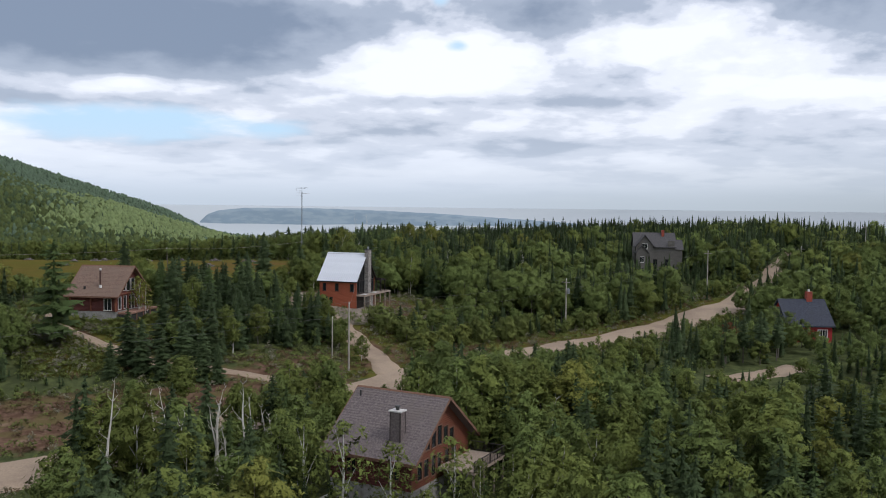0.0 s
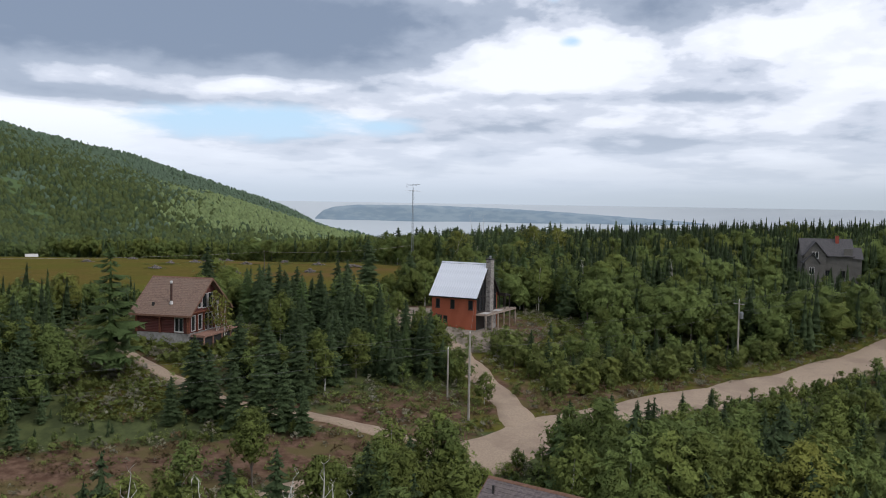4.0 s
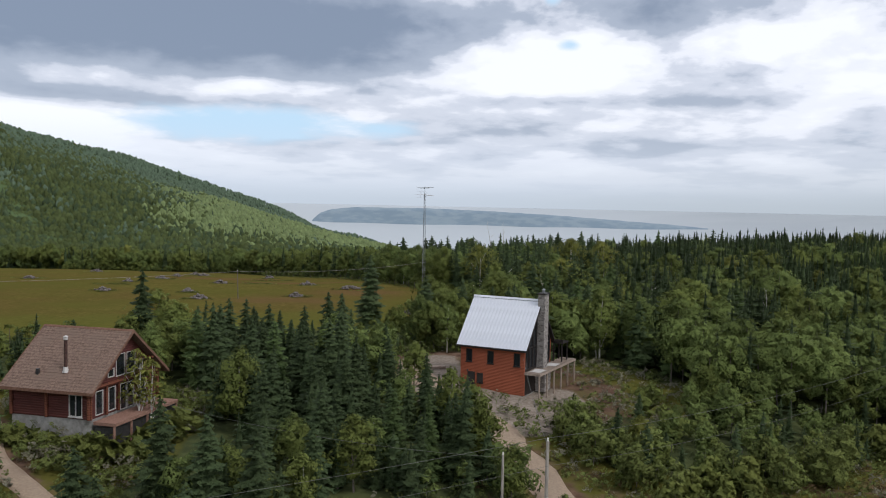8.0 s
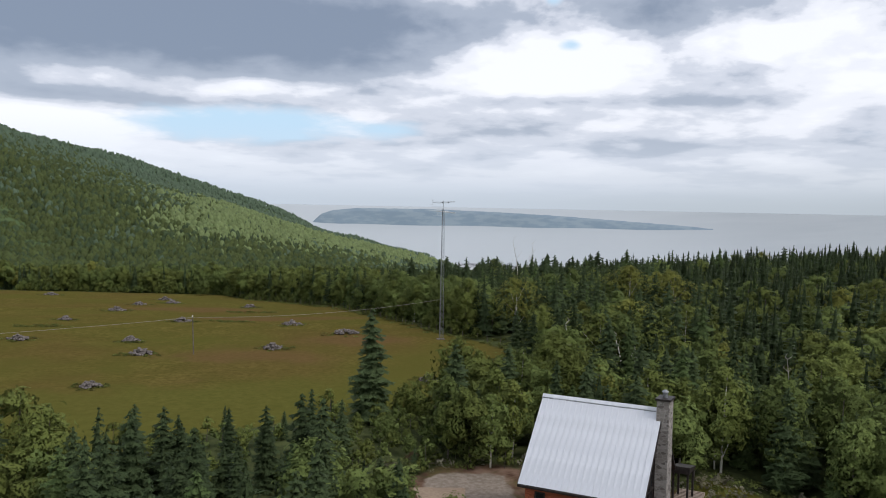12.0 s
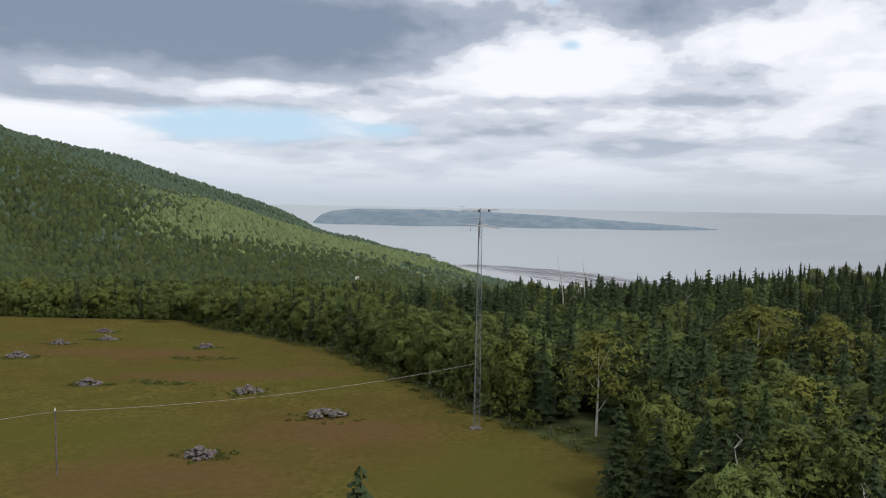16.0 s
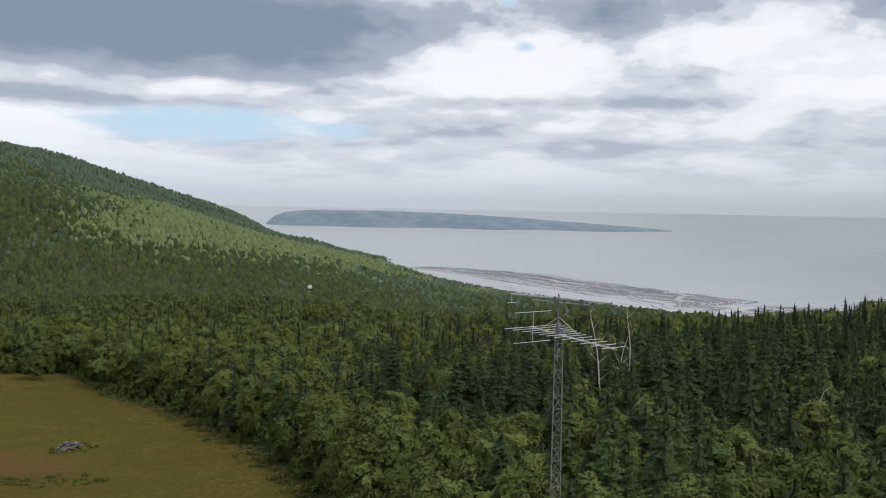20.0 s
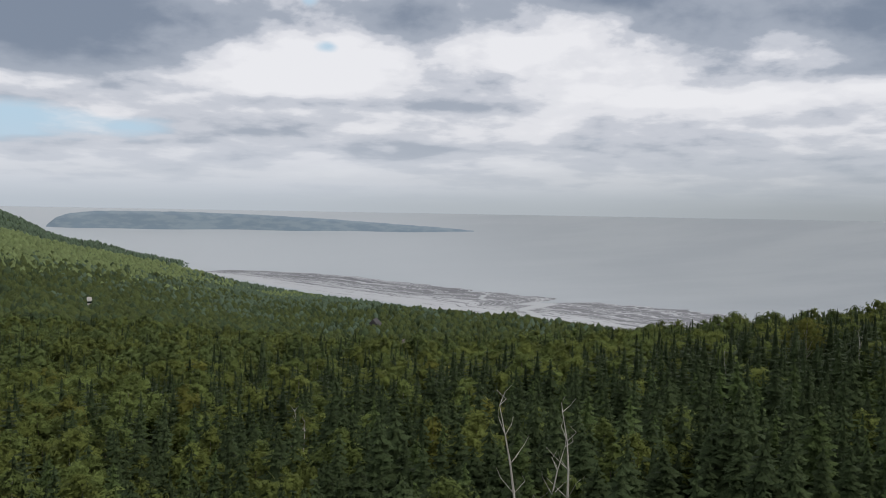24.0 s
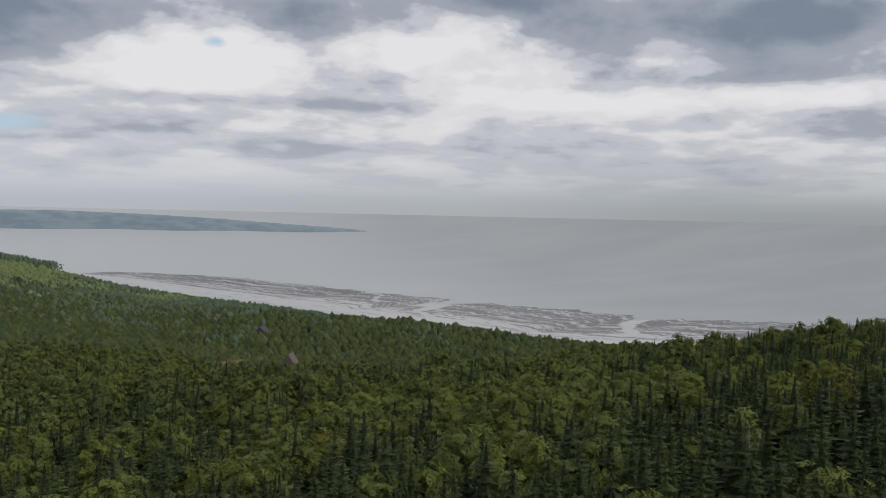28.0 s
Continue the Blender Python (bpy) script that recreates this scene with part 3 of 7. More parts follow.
def ground_z(x, y):
    x, y = np.asarray(x, float), np.asarray(y, float)
    i = np.clip(np.searchsorted(KY, y) - 1, 0, len(KY) - 2)
    j = np.clip(np.searchsorted(KX, x) - 1, 0, len(KX) - 2)
    u = smooth01((y - KY[i]) / (KY[i + 1] - KY[i])) * 0.35 + np.clip((y - KY[i]) / (KY[i + 1] - KY[i]), 0, 1) * 0.65
    v = np.clip((x - KX[j]) / (KX[j + 1] - KX[j]), 0, 1)
    near = (KZ[i, j] * (1 - v) + KZ[i, j + 1] * v) * (1 - u) + (KZ[i + 1, j] * (1 - v) + KZ[i + 1, j + 1] * v) * u
    inland = np.interp(y, COAST_Y, COAST_X) - x
    slope = -31.8 - 0.285 * x - 0.043 * y
    slope = slope + 22 * waves(x, y, 1400, 0.4) * smooth01((y - 1400) / 900) + 9 * waves(x, y, 520, 1.1) * smooth01((y - 900) / 700)
    slope = slope - 40 * smooth01((y - 1900) / 700) * smooth01((x + 800) / 420)
    crest = 4050 + 130 * waves(x, 0 * y, 900, 2.0)
    slope = np.where(y > crest, slope - 0.5 * (y - crest), slope)
    slope = slope - np.interp(x / np.maximum(y, 400), RIDGE_WAY, RIDGE_DROP) * smooth01((y - 1700) / 1500)
    reach = np.maximum(inland, 0)
    coast = np.where(inland > 0, np.minimum(SEA + 0.152 * reach * (reach / 1250) ** 0.6, -105 - 0.05 * (y - 1200)), SEA + 0.1 * inland)
    far = np.maximum(slope, coast)
    w = np.maximum(smooth01((y - 800) / 450), smooth01((-x - 250) / 450))
    w = np.maximum(w, smooth01((x - 260) / 500))
    far = np.where((x > 260) & (y < 900), np.minimum(coast, near - 0.10 * np.maximum(x - 220, 0)), far)
    out = near * (1 - w) + far * w
    return out + 0.12 * waves(x, y, 11, 0.7) * (1 - w)


def gz(x, y):
    return float(ground_z(np.array([x]), np.array([y]))[0])


def inside(poly, x, y):
    """How far inside a polygon, in metres; negative outside."""
    p = np.array(poly, float)
    d = np.full(np.shape(x), 1e9)
    odd = np.zeros(np.shape(x), bool)
    for a, b in zip(p, np.roll(p, -1, 0)):
        e = b - a
        t = np.clip(((x - a[0]) * e[0] + (y - a[1]) * e[1]) / (e @ e), 0, 1)
        d = np.minimum(d, np.hypot(x - a[0] - t * e[0], y - a[1] - t * e[1]))
        cross = ((a[1] > y) != (b[1] > y)) & (x < (b[0] - a[0]) * (y - a[1]) / (b[1] - a[1] + 1e-12) + a[0])
        odd ^= cross
    return np.where(odd, d, -d)


def off_line(line, x, y):
    """Distance from a polyline."""
    p = np.array(line, float)
    d = np.full(np.shape(x), 1e9)
    for a, b in zip(p[:-1], p[1:]):
        e = b - a
        t = np.clip(((x - a[0]) * e[0] + (y - a[1]) * e[1]) / (e @ e), 0, 1)
        d = np.minimum(d, np.hypot(x - a[0] - t * e[0], y - a[1] - t * e[1]))
    return d


MEADOW = [(2, 196), (3, 222), (-7, 236), (-16, 258), (-25, 281), (-42, 312), (-58, 330), (-72, 352), (-104, 351), (-330, 352), (-330, 186), (-70, 178), (-40, 170), (-30, 182), (-14, 192)]
ROAD = [(-130, 62), (-80, 73), (-48, 80), (-28, 88), (-12, 101.5), (3.5, 112.8), (13.2, 120.7), (28, 130.4), (40, 138.5), (53, 148.5), (71, 164.4), (91, 181.5), (111.5, 205.5), (130, 232), (150, 262)]
DRIVE_WHITE = [(9, 116), (8.2, 121), (7.4, 128), (5.2, 136), (2.6, 144), (0.5, 150), (-3.5, 157), (-7, 164), (-8, 172)]
DRIVE_LOG = [(3, 113.5), (-5, 117), (-13, 120.5), (-23, 122), (-31, 126.5), (-38, 132), (-43, 140), (-47, 147)]
DRIVE_RED = [(71, 123), (67, 120.6), (62.5, 118.2), (58, 116.8), (54, 116.2)]
YARD_WHITE = [(-11, 160), (-5, 153), (6, 151), (15, 155), (17, 168), (11, 176), (-4, 178), (-12, 174)]
YARD_SIDE = [(-10, 157), (-1, 158.5), (-1.5, 168), (-3, 176), (-9, 175)]
YARD_FRONT = [(-6, 151.5), (1, 147), (7, 149), (10.5, 152), (12, 159), (10, 165), (-2, 160), (-6, 158)]
LH_FRONT = [(-44, 127), (-39, 117), (-31, 119), (-27, 134), (-26, 146), (-29, 153), (-42, 150), (-52, 152), (-52, 142)]
WEEDS = [(10, 156), (22, 157), (25, 170), (15, 179), (9, 173)]
SCRUB = [(-15, 117), (-4, 115.5), (4, 117), (5.5, 124), (4.5, 131), (0, 136), (-6, 133), (-13, 130), (-17, 124)]
SCAR = [(-95, 98), (-60, 104), (-45, 108), (-35, 112), (-24, 114), (-15, 116.5), (-8, 118.5), (4, 119), (2, 113), (-14, 106), (-30, 93), (-50, 85), (-95, 78)]
VERGE = [(10, 118), (22, 126), (40, 137), (92, 182), (87, 187), (57, 164.5), (42, 152.5), (30, 145.5), (19, 141.5), (12, 142), (10, 152), (2, 150), (2, 120)]


def build_ground():
    xs = np.concatenate([-4900 + 160 * np.arange(24), -1040 + 60 * np.arange(12), np.arange(-320, -120, 10), np.arange(-120, 130, 2.0), np.arange(130, 330, 10), 330 + 60 * np.arange(15), 1230 + 160 * np.arange(24)])
    ys = np.concatenate([-4900 + 350 * np.arange(13), np.arange(-300, 40, 17), np.arange(40, 370, 2.0), np.arange(370, 800, 12), np.arange(800, 4400, 45), [4400, 4650, 4900]])
    X, Y = np.meshgrid(xs, ys)
    Z = ground_z(X, Y)
    n, m = X.shape
    k = np.arange(n * m).reshape(n, m)
    a, b, c, d = k[:-1, :-1].ravel(), k[:-1, 1:].ravel(), k[1:, 1:].ravel(), k[1:, :-1].ravel()
    tris = np.concatenate([np.stack([a, b, c], 1), np.stack([a, c, d], 1)])
    me = mesh_arrays("ground", np.stack([X.ravel(), Y.ravel(), Z.ravel()], 1), tris, [M_GROUND], smooth=True)
    x, y = X.ravel(), Y.ravel()
    masks = {
        "sorrel": np.clip(sum(np.exp(-((x - a) / w) ** 2 - ((y - b) / d) ** 2) for a, b, w, d in ((-33, 217, 14, 6), (-20, 230, 11, 6), (-60, 284, 17, 8), (-38, 262, 18, 6))), 0, 1),
        "lush": np.clip((211 - y + 0.25 * (x + 20)) / 12, 0, 1),
        "meadow": np.clip(np.maximum.reduce([0.5 + inside(MEADOW, x, y) / 6, 0.5 + inside(VERGE, x, y) / 6, 0.5 + inside(LH_FRONT, x, y) / 5, 0.5 + inside(WEEDS, x, y) / 5]), 0, 1),
        "bare": np.clip(np.maximum.reduce([0.5 + inside(SCAR, x, y) / 6, 0.5 + inside(YARD_WHITE, x, y) / 9, 0.36 + inside(VERGE, x, y) / 40, 0.42 + inside(SCRUB, x, y) / 30,
                                           1.0 - off_line(ROAD, x, y) / 5.5, 0.9 - off_line(DRIVE_WHITE, x, y) / 4.5, 0.8 - off_line(DRIVE_LOG, x, y) / 5]), 0, 1),
        "gravel": np.clip(np.maximum(0.5 + inside(YARD_SIDE, x, y) / 3, 0.45 + inside(YARD_FRONT, x, y) / 4), 0, 1),
        "woods": np.clip((np.hypot(x, y - 200) - 450) / 200, 0, 1),
    }
    for name, val in masks.items():
        me.attributes.new(name, "FLOAT", "POINT").data.foreach_set("value", val.astype(np.float32))
    tagged(new("ground", me), "wooded hillside with a dry meadow and bared earth", "ground", kind="structure")


def water_z(x, y):
    """The river's surface: level near the shore, gathered in towards the horizon."""
    q = np.hypot(np.asarray(x, float) + 8, np.asarray(y, float) - 200)
    return np.where(q > 3000, 28 + (SEA - 28) * q * (4800 - q) / 5.4e6, SEA)


def build_water():
    """The river: level near the shore, then gathered in towards the horizon."""
    cx, cy, cz = -8.0, 200.0, 28.0
    radii = np.concatenate([np.linspace(900, 3000, 24), 3000 * (200000 / 3000) ** np.linspace(0, 1, 40)[1:]])
    angles = np.radians(np.linspace(-75, 110, 150))
    R, A = np.meshgrid(radii, angles, indexing="ij")
    Q = np.where(R > 3000, 3000 + 1800 * (1 - 3000 / R), R)
    X, Y = cx + Q * np.sin(A), cy + Q * np.cos(A)
    Z = np.where(R > 3000, cz + (SEA - cz) * Q / R, SEA)
    n, m = X.shape
    k = np.arange(n * m).reshape(n, m)
    a, b, c, d = k[:-1, :-1].ravel(), k[:-1, 1:].ravel(), k[1:, 1:].ravel(), k[1:, :-1].ravel()
    tris = np.concatenate([np.stack([a, c, b], 1), np.stack([a, d, c], 1)])
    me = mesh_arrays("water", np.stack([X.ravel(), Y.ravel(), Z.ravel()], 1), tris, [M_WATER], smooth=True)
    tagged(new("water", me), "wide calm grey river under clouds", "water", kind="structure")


FLAT_SHORE = [(-50, 4100), (60, 3950), (250, 3450), (380, 3150), (480, 2950), (590, 2750), (680, 2550), (760, 2300), (830, 2080), (930, 1900), (1100, 1700), (1250, 1500)]
FLAT_SEA = [(127, 4265), (306, 4180), (577, 3923), (830, 3418), (961, 3144), (1093, 2918), (1250, 2672), (1363, 2520), (1468, 2322), (1600, 2200), (1790, 2090), (2000, 1900)]


def build_mudflat():
    """Tidal flats off the shore, cut by two creeks."""
    n, cols = 260, 60
    k = np.linspace(0, 11, n)
    A, B = np.array(FLAT_SHORE, float), np.array(FLAT_SEA, float)
    inner = np.stack([np.interp(k, range(12), A[:, c]) for c in (0, 1)], 1)
    outer = np.stack([np.interp(k, range(12), B[:, c]) for c in (0, 1)], 1)
    ragged = 1 + 0.025 * np.sin(k * 9) + 0.018 * np.sin(k * 23 + 1) + 0.012 * np.sin(k * 51 + 2)
    ragged -= 0.28 * np.exp(-((k - 5.55) / 0.16) ** 2) + 0.16 * np.exp(-((k - 8.4) / 0.2) ** 2) + 0.05 * np.exp(-((k - 4.02) / 0.08) ** 2)
    f = np.linspace(0, 1, cols + 1)
    P = inner[:, None] + (outer - inner)[:, None] * (f[None] * ragged[:, None])[..., None]
    # gathered in with the water beyond three kilometres
    d = P - np.array([-8.0, 200.0])
    R = np.hypot(d[..., 0], d[..., 1])
    Q = np.where(R > 3000, 3000 + 1800 * (1 - 3000 / R), R)
    XY = np.array([-8.0, 200.0]) + d * (Q / R)[..., None]
    Z = np.where(R > 3000, 28 + (SEA - 28) * Q / R, SEA) + 0.6
    K, F = np.meshgrid(k, f, indexing="ij")
    big = np.interp(F, [0.1, 0.18, 0.38, 0.7, 1.0], [7.6, 7.0, 6.1, 5.7, 5.5])
    small = np.interp(F, [0.5, 0.6, 0.9, 1.0], [5.1, 4.9, 4.3, 4.0])
    east = np.interp(F, [0.4, 0.7, 1.0], [9.2, 8.6, 8.4])
    creek = np.maximum.reduce([np.exp(-((K - big) / 0.11) ** 2) * (F > 0.12), 0.9 * np.exp(-((K - small) / 0.055) ** 2) * (F > 0.52), 0.9 * np.exp(-((K - east) / 0.10) ** 2) * (F > 0.4)])
    k2 = np.arange(n * (cols + 1)).reshape(n, cols + 1)
    a, b, c, e = k2[:-1, :-1].ravel(), k2[:-1, 1:].ravel(), k2[1:, 1:].ravel(), k2[1:, :-1].ravel()
    tris = np.concatenate([np.stack([a, c, b], 1), np.stack([a, e, c], 1)])
    me = mesh_arrays("mudflat", np.concatenate([XY, Z[..., None]], 2).reshape(-1, 3), tris, [M_MUD], smooth=True)
    for name, val in (("along", K), ("across", F), ("creek", creek)):
        me.attributes.new(name, "FLOAT", "POINT").data.foreach_set("value", val.ravel().astype(np.float32))
    tagged(new("mudflat", me), "tidal mud flats with dark weed and wet channels", "mudflat", kind="structure")


def build_island():
    """A long low wooded island, and the far shore behind it."""
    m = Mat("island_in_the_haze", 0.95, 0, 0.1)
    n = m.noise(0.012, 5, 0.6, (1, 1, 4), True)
    # the blue of the distant air is mixed into this base colour
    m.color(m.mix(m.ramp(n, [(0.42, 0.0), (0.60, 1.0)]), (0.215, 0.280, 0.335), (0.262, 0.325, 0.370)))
    xs = np.linspace(-640, 1310, 140)
    top = np.interp(xs, [-640, -600, -540, -420, -60, 250, 560, 900, 1150, 1310], [-62, -24, -3, 9, 10, 1, -13, -34, -48, -62])
    top = top + 1.2 * waves(xs, 0 * xs, 120, 0.3)
    verts, faces = [], []
    prof = [(-42, 0.0), (-30, 0.25), (-12, 0.75), (0, 1.0), (30, 0.8), (60, 0.0)]
    for x, t in zip(xs, top):
        az = math.atan2(x + 8, 4100)
        far = 4385 + 8 * math.sin(x / 90.0)
        taper = 0.3 + 0.7 * min(1, (x + 640) / 120, (1330 - x) / 500)
        for dr, h in prof:
            r = far + dr * taper
            px, py = -8 + r * math.sin(az), 200 + r * math.cos(az)
            base = float(water_z(px, py)) - 2
            verts.append((px, py, base + (max(t, base + 4) - base) * h))
    k = len(prof)
    for r in range(len(xs) - 1):
        for c in range(k - 1):
            a = r * k + c
            faces += [(a, a + k, a + k + 1), (a, a + k + 1, a + 1)]
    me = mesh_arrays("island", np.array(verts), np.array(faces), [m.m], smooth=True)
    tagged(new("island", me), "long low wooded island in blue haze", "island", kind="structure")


def strip(name, line, width, label, lift=0.10):
    """A gravel way laid on the ground along a line."""
    p = [Vector((x, y, 0)) for x, y in line]
    pts = []
    for i in range(len(p) - 1):
        a, b, c, d = p[max(i - 1, 0)], p[i], p[i + 1], p[min(i + 2, len(p) - 1)]
        for k in range(8):
            t = k / 8
            pts.append(0.5 * (2 * b + (c - a) * t + (2 * a - 5 * b + 4 * c - d) * t * t + (3 * b - a - 3 * c + d) * t ** 3))
    pts.append(p[-1])
    s = Shape()
    rows = []
    rnd = random.Random(name)
    for i, q in enumerate(pts):
        t = (pts[min(i + 1, len(pts) - 1)] - pts[max(i - 1, 0)]).normalized()
        side = Vector((t.y, -t.x, 0))
        w = width * (1 + 0.12 * math.sin(i * 0.7) + rnd.uniform(-0.06, 0.06))
        row = []
        for f, dz in ((-0.55, -0.25), (-0.46, 0), (-0.2, 0.04), (0, 0.0), (0.2, 0.04), (0.46, 0), (0.55, -0.25)):
            e = q + side * (f * w)
            row.append((e.x, e.y, gz(e.x, e.y) + lift + dz))
        rows.append(row)
    for row in rows:
        s.v += row
    for r in range(len(rows) - 1):
        for c in range(6):
            a = r * 7 + c
            s.f.append((a, a + 7, a + 8, a + 1))
            s.s.append(0)
    ob = new(name, s.mesh(name, M_GRAVEL, smooth=True))
    return tagged(ob, label, "road", kind="structure")


build_ground()
build_water()
build_mudflat()
build_island()
strip("road_1", ROAD, 8.6, "sandy gravel road through the woods")
strip("driveway_1", DRIVE_WHITE, 3.8, "gravel driveway up to a cedar house")
strip("driveway_2", DRIVE_LOG, 1.9, "pale gravel driveway up to a log cottage")
strip("driveway_3", DRIVE_RED, 4.0, "gravel driveway to a red house")


# ---- houses ----
def top_at(tops, u):
    return float(np.interp(u, [p[0] for p in tops], [p[1] for p in tops]))


def wall_shape(place, u0, u1, z0, tops, holes, thick=0.22):
    """A wall from u0 to u1 with a roofline and openings that go through it. place(u, n, z) gives the point n metres outside its face."""
    s = Shape()
    cuts = sorted({u0, u1, *[p[0] for p in tops if u0 < p[0] < u1], *[h[0] for h in holes], *[h[1] for h in holes]})

    def block(a, b, za, zb, ta, tb):
        p = [place(u, n, z) for n in (0, -thick) for u, z in ((a, za), (b, zb), (b, tb), (a, ta))]
        s.add(p, [(0, 1, 2, 3), (7, 6, 5, 4), (0, 4, 5, 1), (1, 5, 6, 2), (2, 6, 7, 3), (3, 7, 4, 0)])

    for a, b in zip(cuts[:-1], cuts[1:]):
        if b - a < 1e-4:
            continue
        mid = (a + b) / 2
        lo_a = lo_b = z0
        for h in sorted([h for h in holes if h[0] <= mid <= h[1]], key=lambda q: q[2]):
            block(a, b, lo_a, lo_b, h[2], h[2])
            if h[3] is None:
                lo_a, lo_b = top_at(tops, a) - 0.45, top_at(tops, b) - 0.45
            else:
                lo_a = lo_b = h[3]
        block(a, b, lo_a, lo_b, top_at(tops, a), top_at(tops, b))
    return s


def welded(shape, name, mat):
    """The shape as one connected mesh."""
    me = shape.mesh(name, mat)
    bm = bmesh.new()
    bm.from_mesh(me)
    bmesh.ops.remove_doubles(bm, verts=bm.verts, dist=0.001)
    bm.to_mesh(me)
    bm.free()
    return me


def window(house, place, tops, h, frame_mat, bars=1, sill=True, wide=0.07, name="window", label=""):
    """Frame, pane and sill in an opening (u0, u1, z0, z1)."""
    a, b, z0 = h[0], h[1], h[2]
    ta, tb = (top_at(tops, a) - 0.45, top_at(tops, b) - 0.45) if h[3] is None else (h[3], h[3])
    s = Shape()

    def bar(u0, za0, u1, zb0, u2, zb1, u3, za1):
        p = [place(u, n, z) for n in (0.035, -0.12) for u, z in ((u0, za0), (u1, zb0), (u2, zb1), (u3, za1))]
        s.add(p, [(0, 1, 2, 3), (7, 6, 5, 4), (0, 4, 5, 1), (1, 5, 6, 2), (2, 6, 7, 3), (3, 7, 4, 0)])

    w = wide
    bar(a, z0, b, z0, b, z0 + w, a, z0 + w)
    bar(a, ta - w, b, tb - w, b, tb, a, ta)
    bar(a, z0 + w, a + w, z0 + w, a + w, ta - w, a, ta - w)
    bar(b - w, z0 + w, b, z0 + w, b, tb - w, b - w, tb - w)
    for k in range(1, bars):
        u = a + (b - a) * k / bars
        t = ta + (tb - ta) * k / bars
        bar(u - 0.03, z0 + w, u + 0.03, z0 + w, u + 0.03, t - w, u - 0.03, t - w)
    ob = part(name, s, frame_mat, house, label)
    g = Shape()
    p = [place(u, n, z) for n in (-0.06, -0.09) for u, z in ((a + w, z0 + w), (b - w, z0 + w), (b - w, tb - w), (a + w, ta - w))]
    g.add(p, [(0, 1, 2, 3), (7, 6, 5, 4), (0, 4, 5, 1), (1, 5, 6, 2), (2, 6, 7, 3), (3, 7, 4, 0)])
    part("pane", g, M_GLASS, ob)
    if sill:
        q = Shape()
        p = [place(u, n, z) for n in (0.10, -0.05) for u, z in ((a - 0.06, z0 - 0.07), (b + 0.06, z0 - 0.07), (b + 0.06, z0 - 0.003), (a - 0.06, z0 - 0.003))]
        q.add(p, [(0, 1, 2, 3), (7, 6, 5, 4), (0, 4, 5, 1), (1, 5, 6, 2), (2, 6, 7, 3), (3, 7, 4, 0)])
        part("sill", q, frame_mat, ob)
    return ob


def roof_slope(house, side, ridge, slope, half, x0, x1, mat, thick=0.2, name="roof"):
    s = Shape()
    y, z = side * half, ridge - half * slope
    s.prismx([(0, ridge), (y, z), (y, z - thick), (0, ridge - thick)] if side < 0 else [(0, ridge), (0, ridge - thick), (y, z - thick), (y, z)], x0, x1)
    return part(name, s, mat, house)


def shingles(house, side, ridge, slope, half, x0, x1, mat, seed):
    """Courses of shingles, each course a thin tilted strip with an uneven lower edge."""
    rnd = random.Random(seed)
    n = int(half * math.hypot(1, slope) / 0.30)
    s = Shape()
    for k in range(n):
        a, b = half * k / n, half * (k + 1) / n + 0.03
        za, zb = ridge - a * slope, ridge - b * slope
        x = x0
        while x < x1 - 0.01:
            w = min(rnd.uniform(0.7, 1.1), x1 - x)
            lift = rnd.uniform(0.018, 0.034)
            s.add([(x, side * a, za + 0.004), (x + w - 0.012, side * a, za + 0.004), (x + w - 0.012, side * b, zb + lift), (x, side * b, zb + lift), (x, side * b, zb - 0.02), (x + w - 0.012, side * b, zb - 0.02)],
                  [(0, 1, 2, 3) if side > 0 else (3, 2, 1, 0), (3, 2, 5, 4) if side > 0 else (4, 5, 2, 3)])
            x += w
    ob = part("shingles", s, mat, house)
    ob["kind"] = "stuff"
    return ob


def rakes(house, ridge, slope, half, x0, x1, mat, deep=0.24):
    """Barge boards under both verges and fascias along the eaves."""
    for x, out in ((x0, -1), (x1, 1)):
        for side in (-1, 1):
            y, z = side * half, ridge - half * slope
            s = Shape()
            xa, xb = sorted((x + out * 0.002, x + out * 0.05))
            poly = [(0, ridge + 0.03), (y, z + 0.03), (y, z - deep), (0, ridge - deep)]
            s.prismx(poly if side < 0 else poly[::-1], xa, xb)
            part("barge_board", s, mat, house)
    for side in (-1, 1):
        y, z = side * half, ridge - half * slope
        s = Shape().box(x0, x1, *sorted((y + side * 0.002, y + side * 0.04)), z - deep, z + 0.01)
        part("fascia", s, mat, house)
    part("ridge_cap", Shape().prismx([(-0.16, ridge - 0.16 * slope + 0.03), (0.16, ridge - 0.16 * slope + 0.03), (0, ridge + 0.06)], x0, x1), mat, house)


def chimney_pipe(house, x, y, z0, z1, r, mat, cap=M_STEEL, name="flue"):
    p = part(name, Shape().tube((x, y, z0), (x, y, z1 - 0.35), r, n=10), mat, house, "metal flue pipe")
    part("flashing", Shape().tube((x, y, z0 - 0.1), (x, y, z0 + 0.35), r * 1.9, r * 1.25, n=10), cap, p)
    part("cap", Shape().tube((x, y, z1 - 0.35), (x, y, z1 - 0.1), r * 1.25, n=10).tube((x, y, z1 - 0.1), (x, y, z1), r * 1.6, r * 0.4, n=10), cap, p)


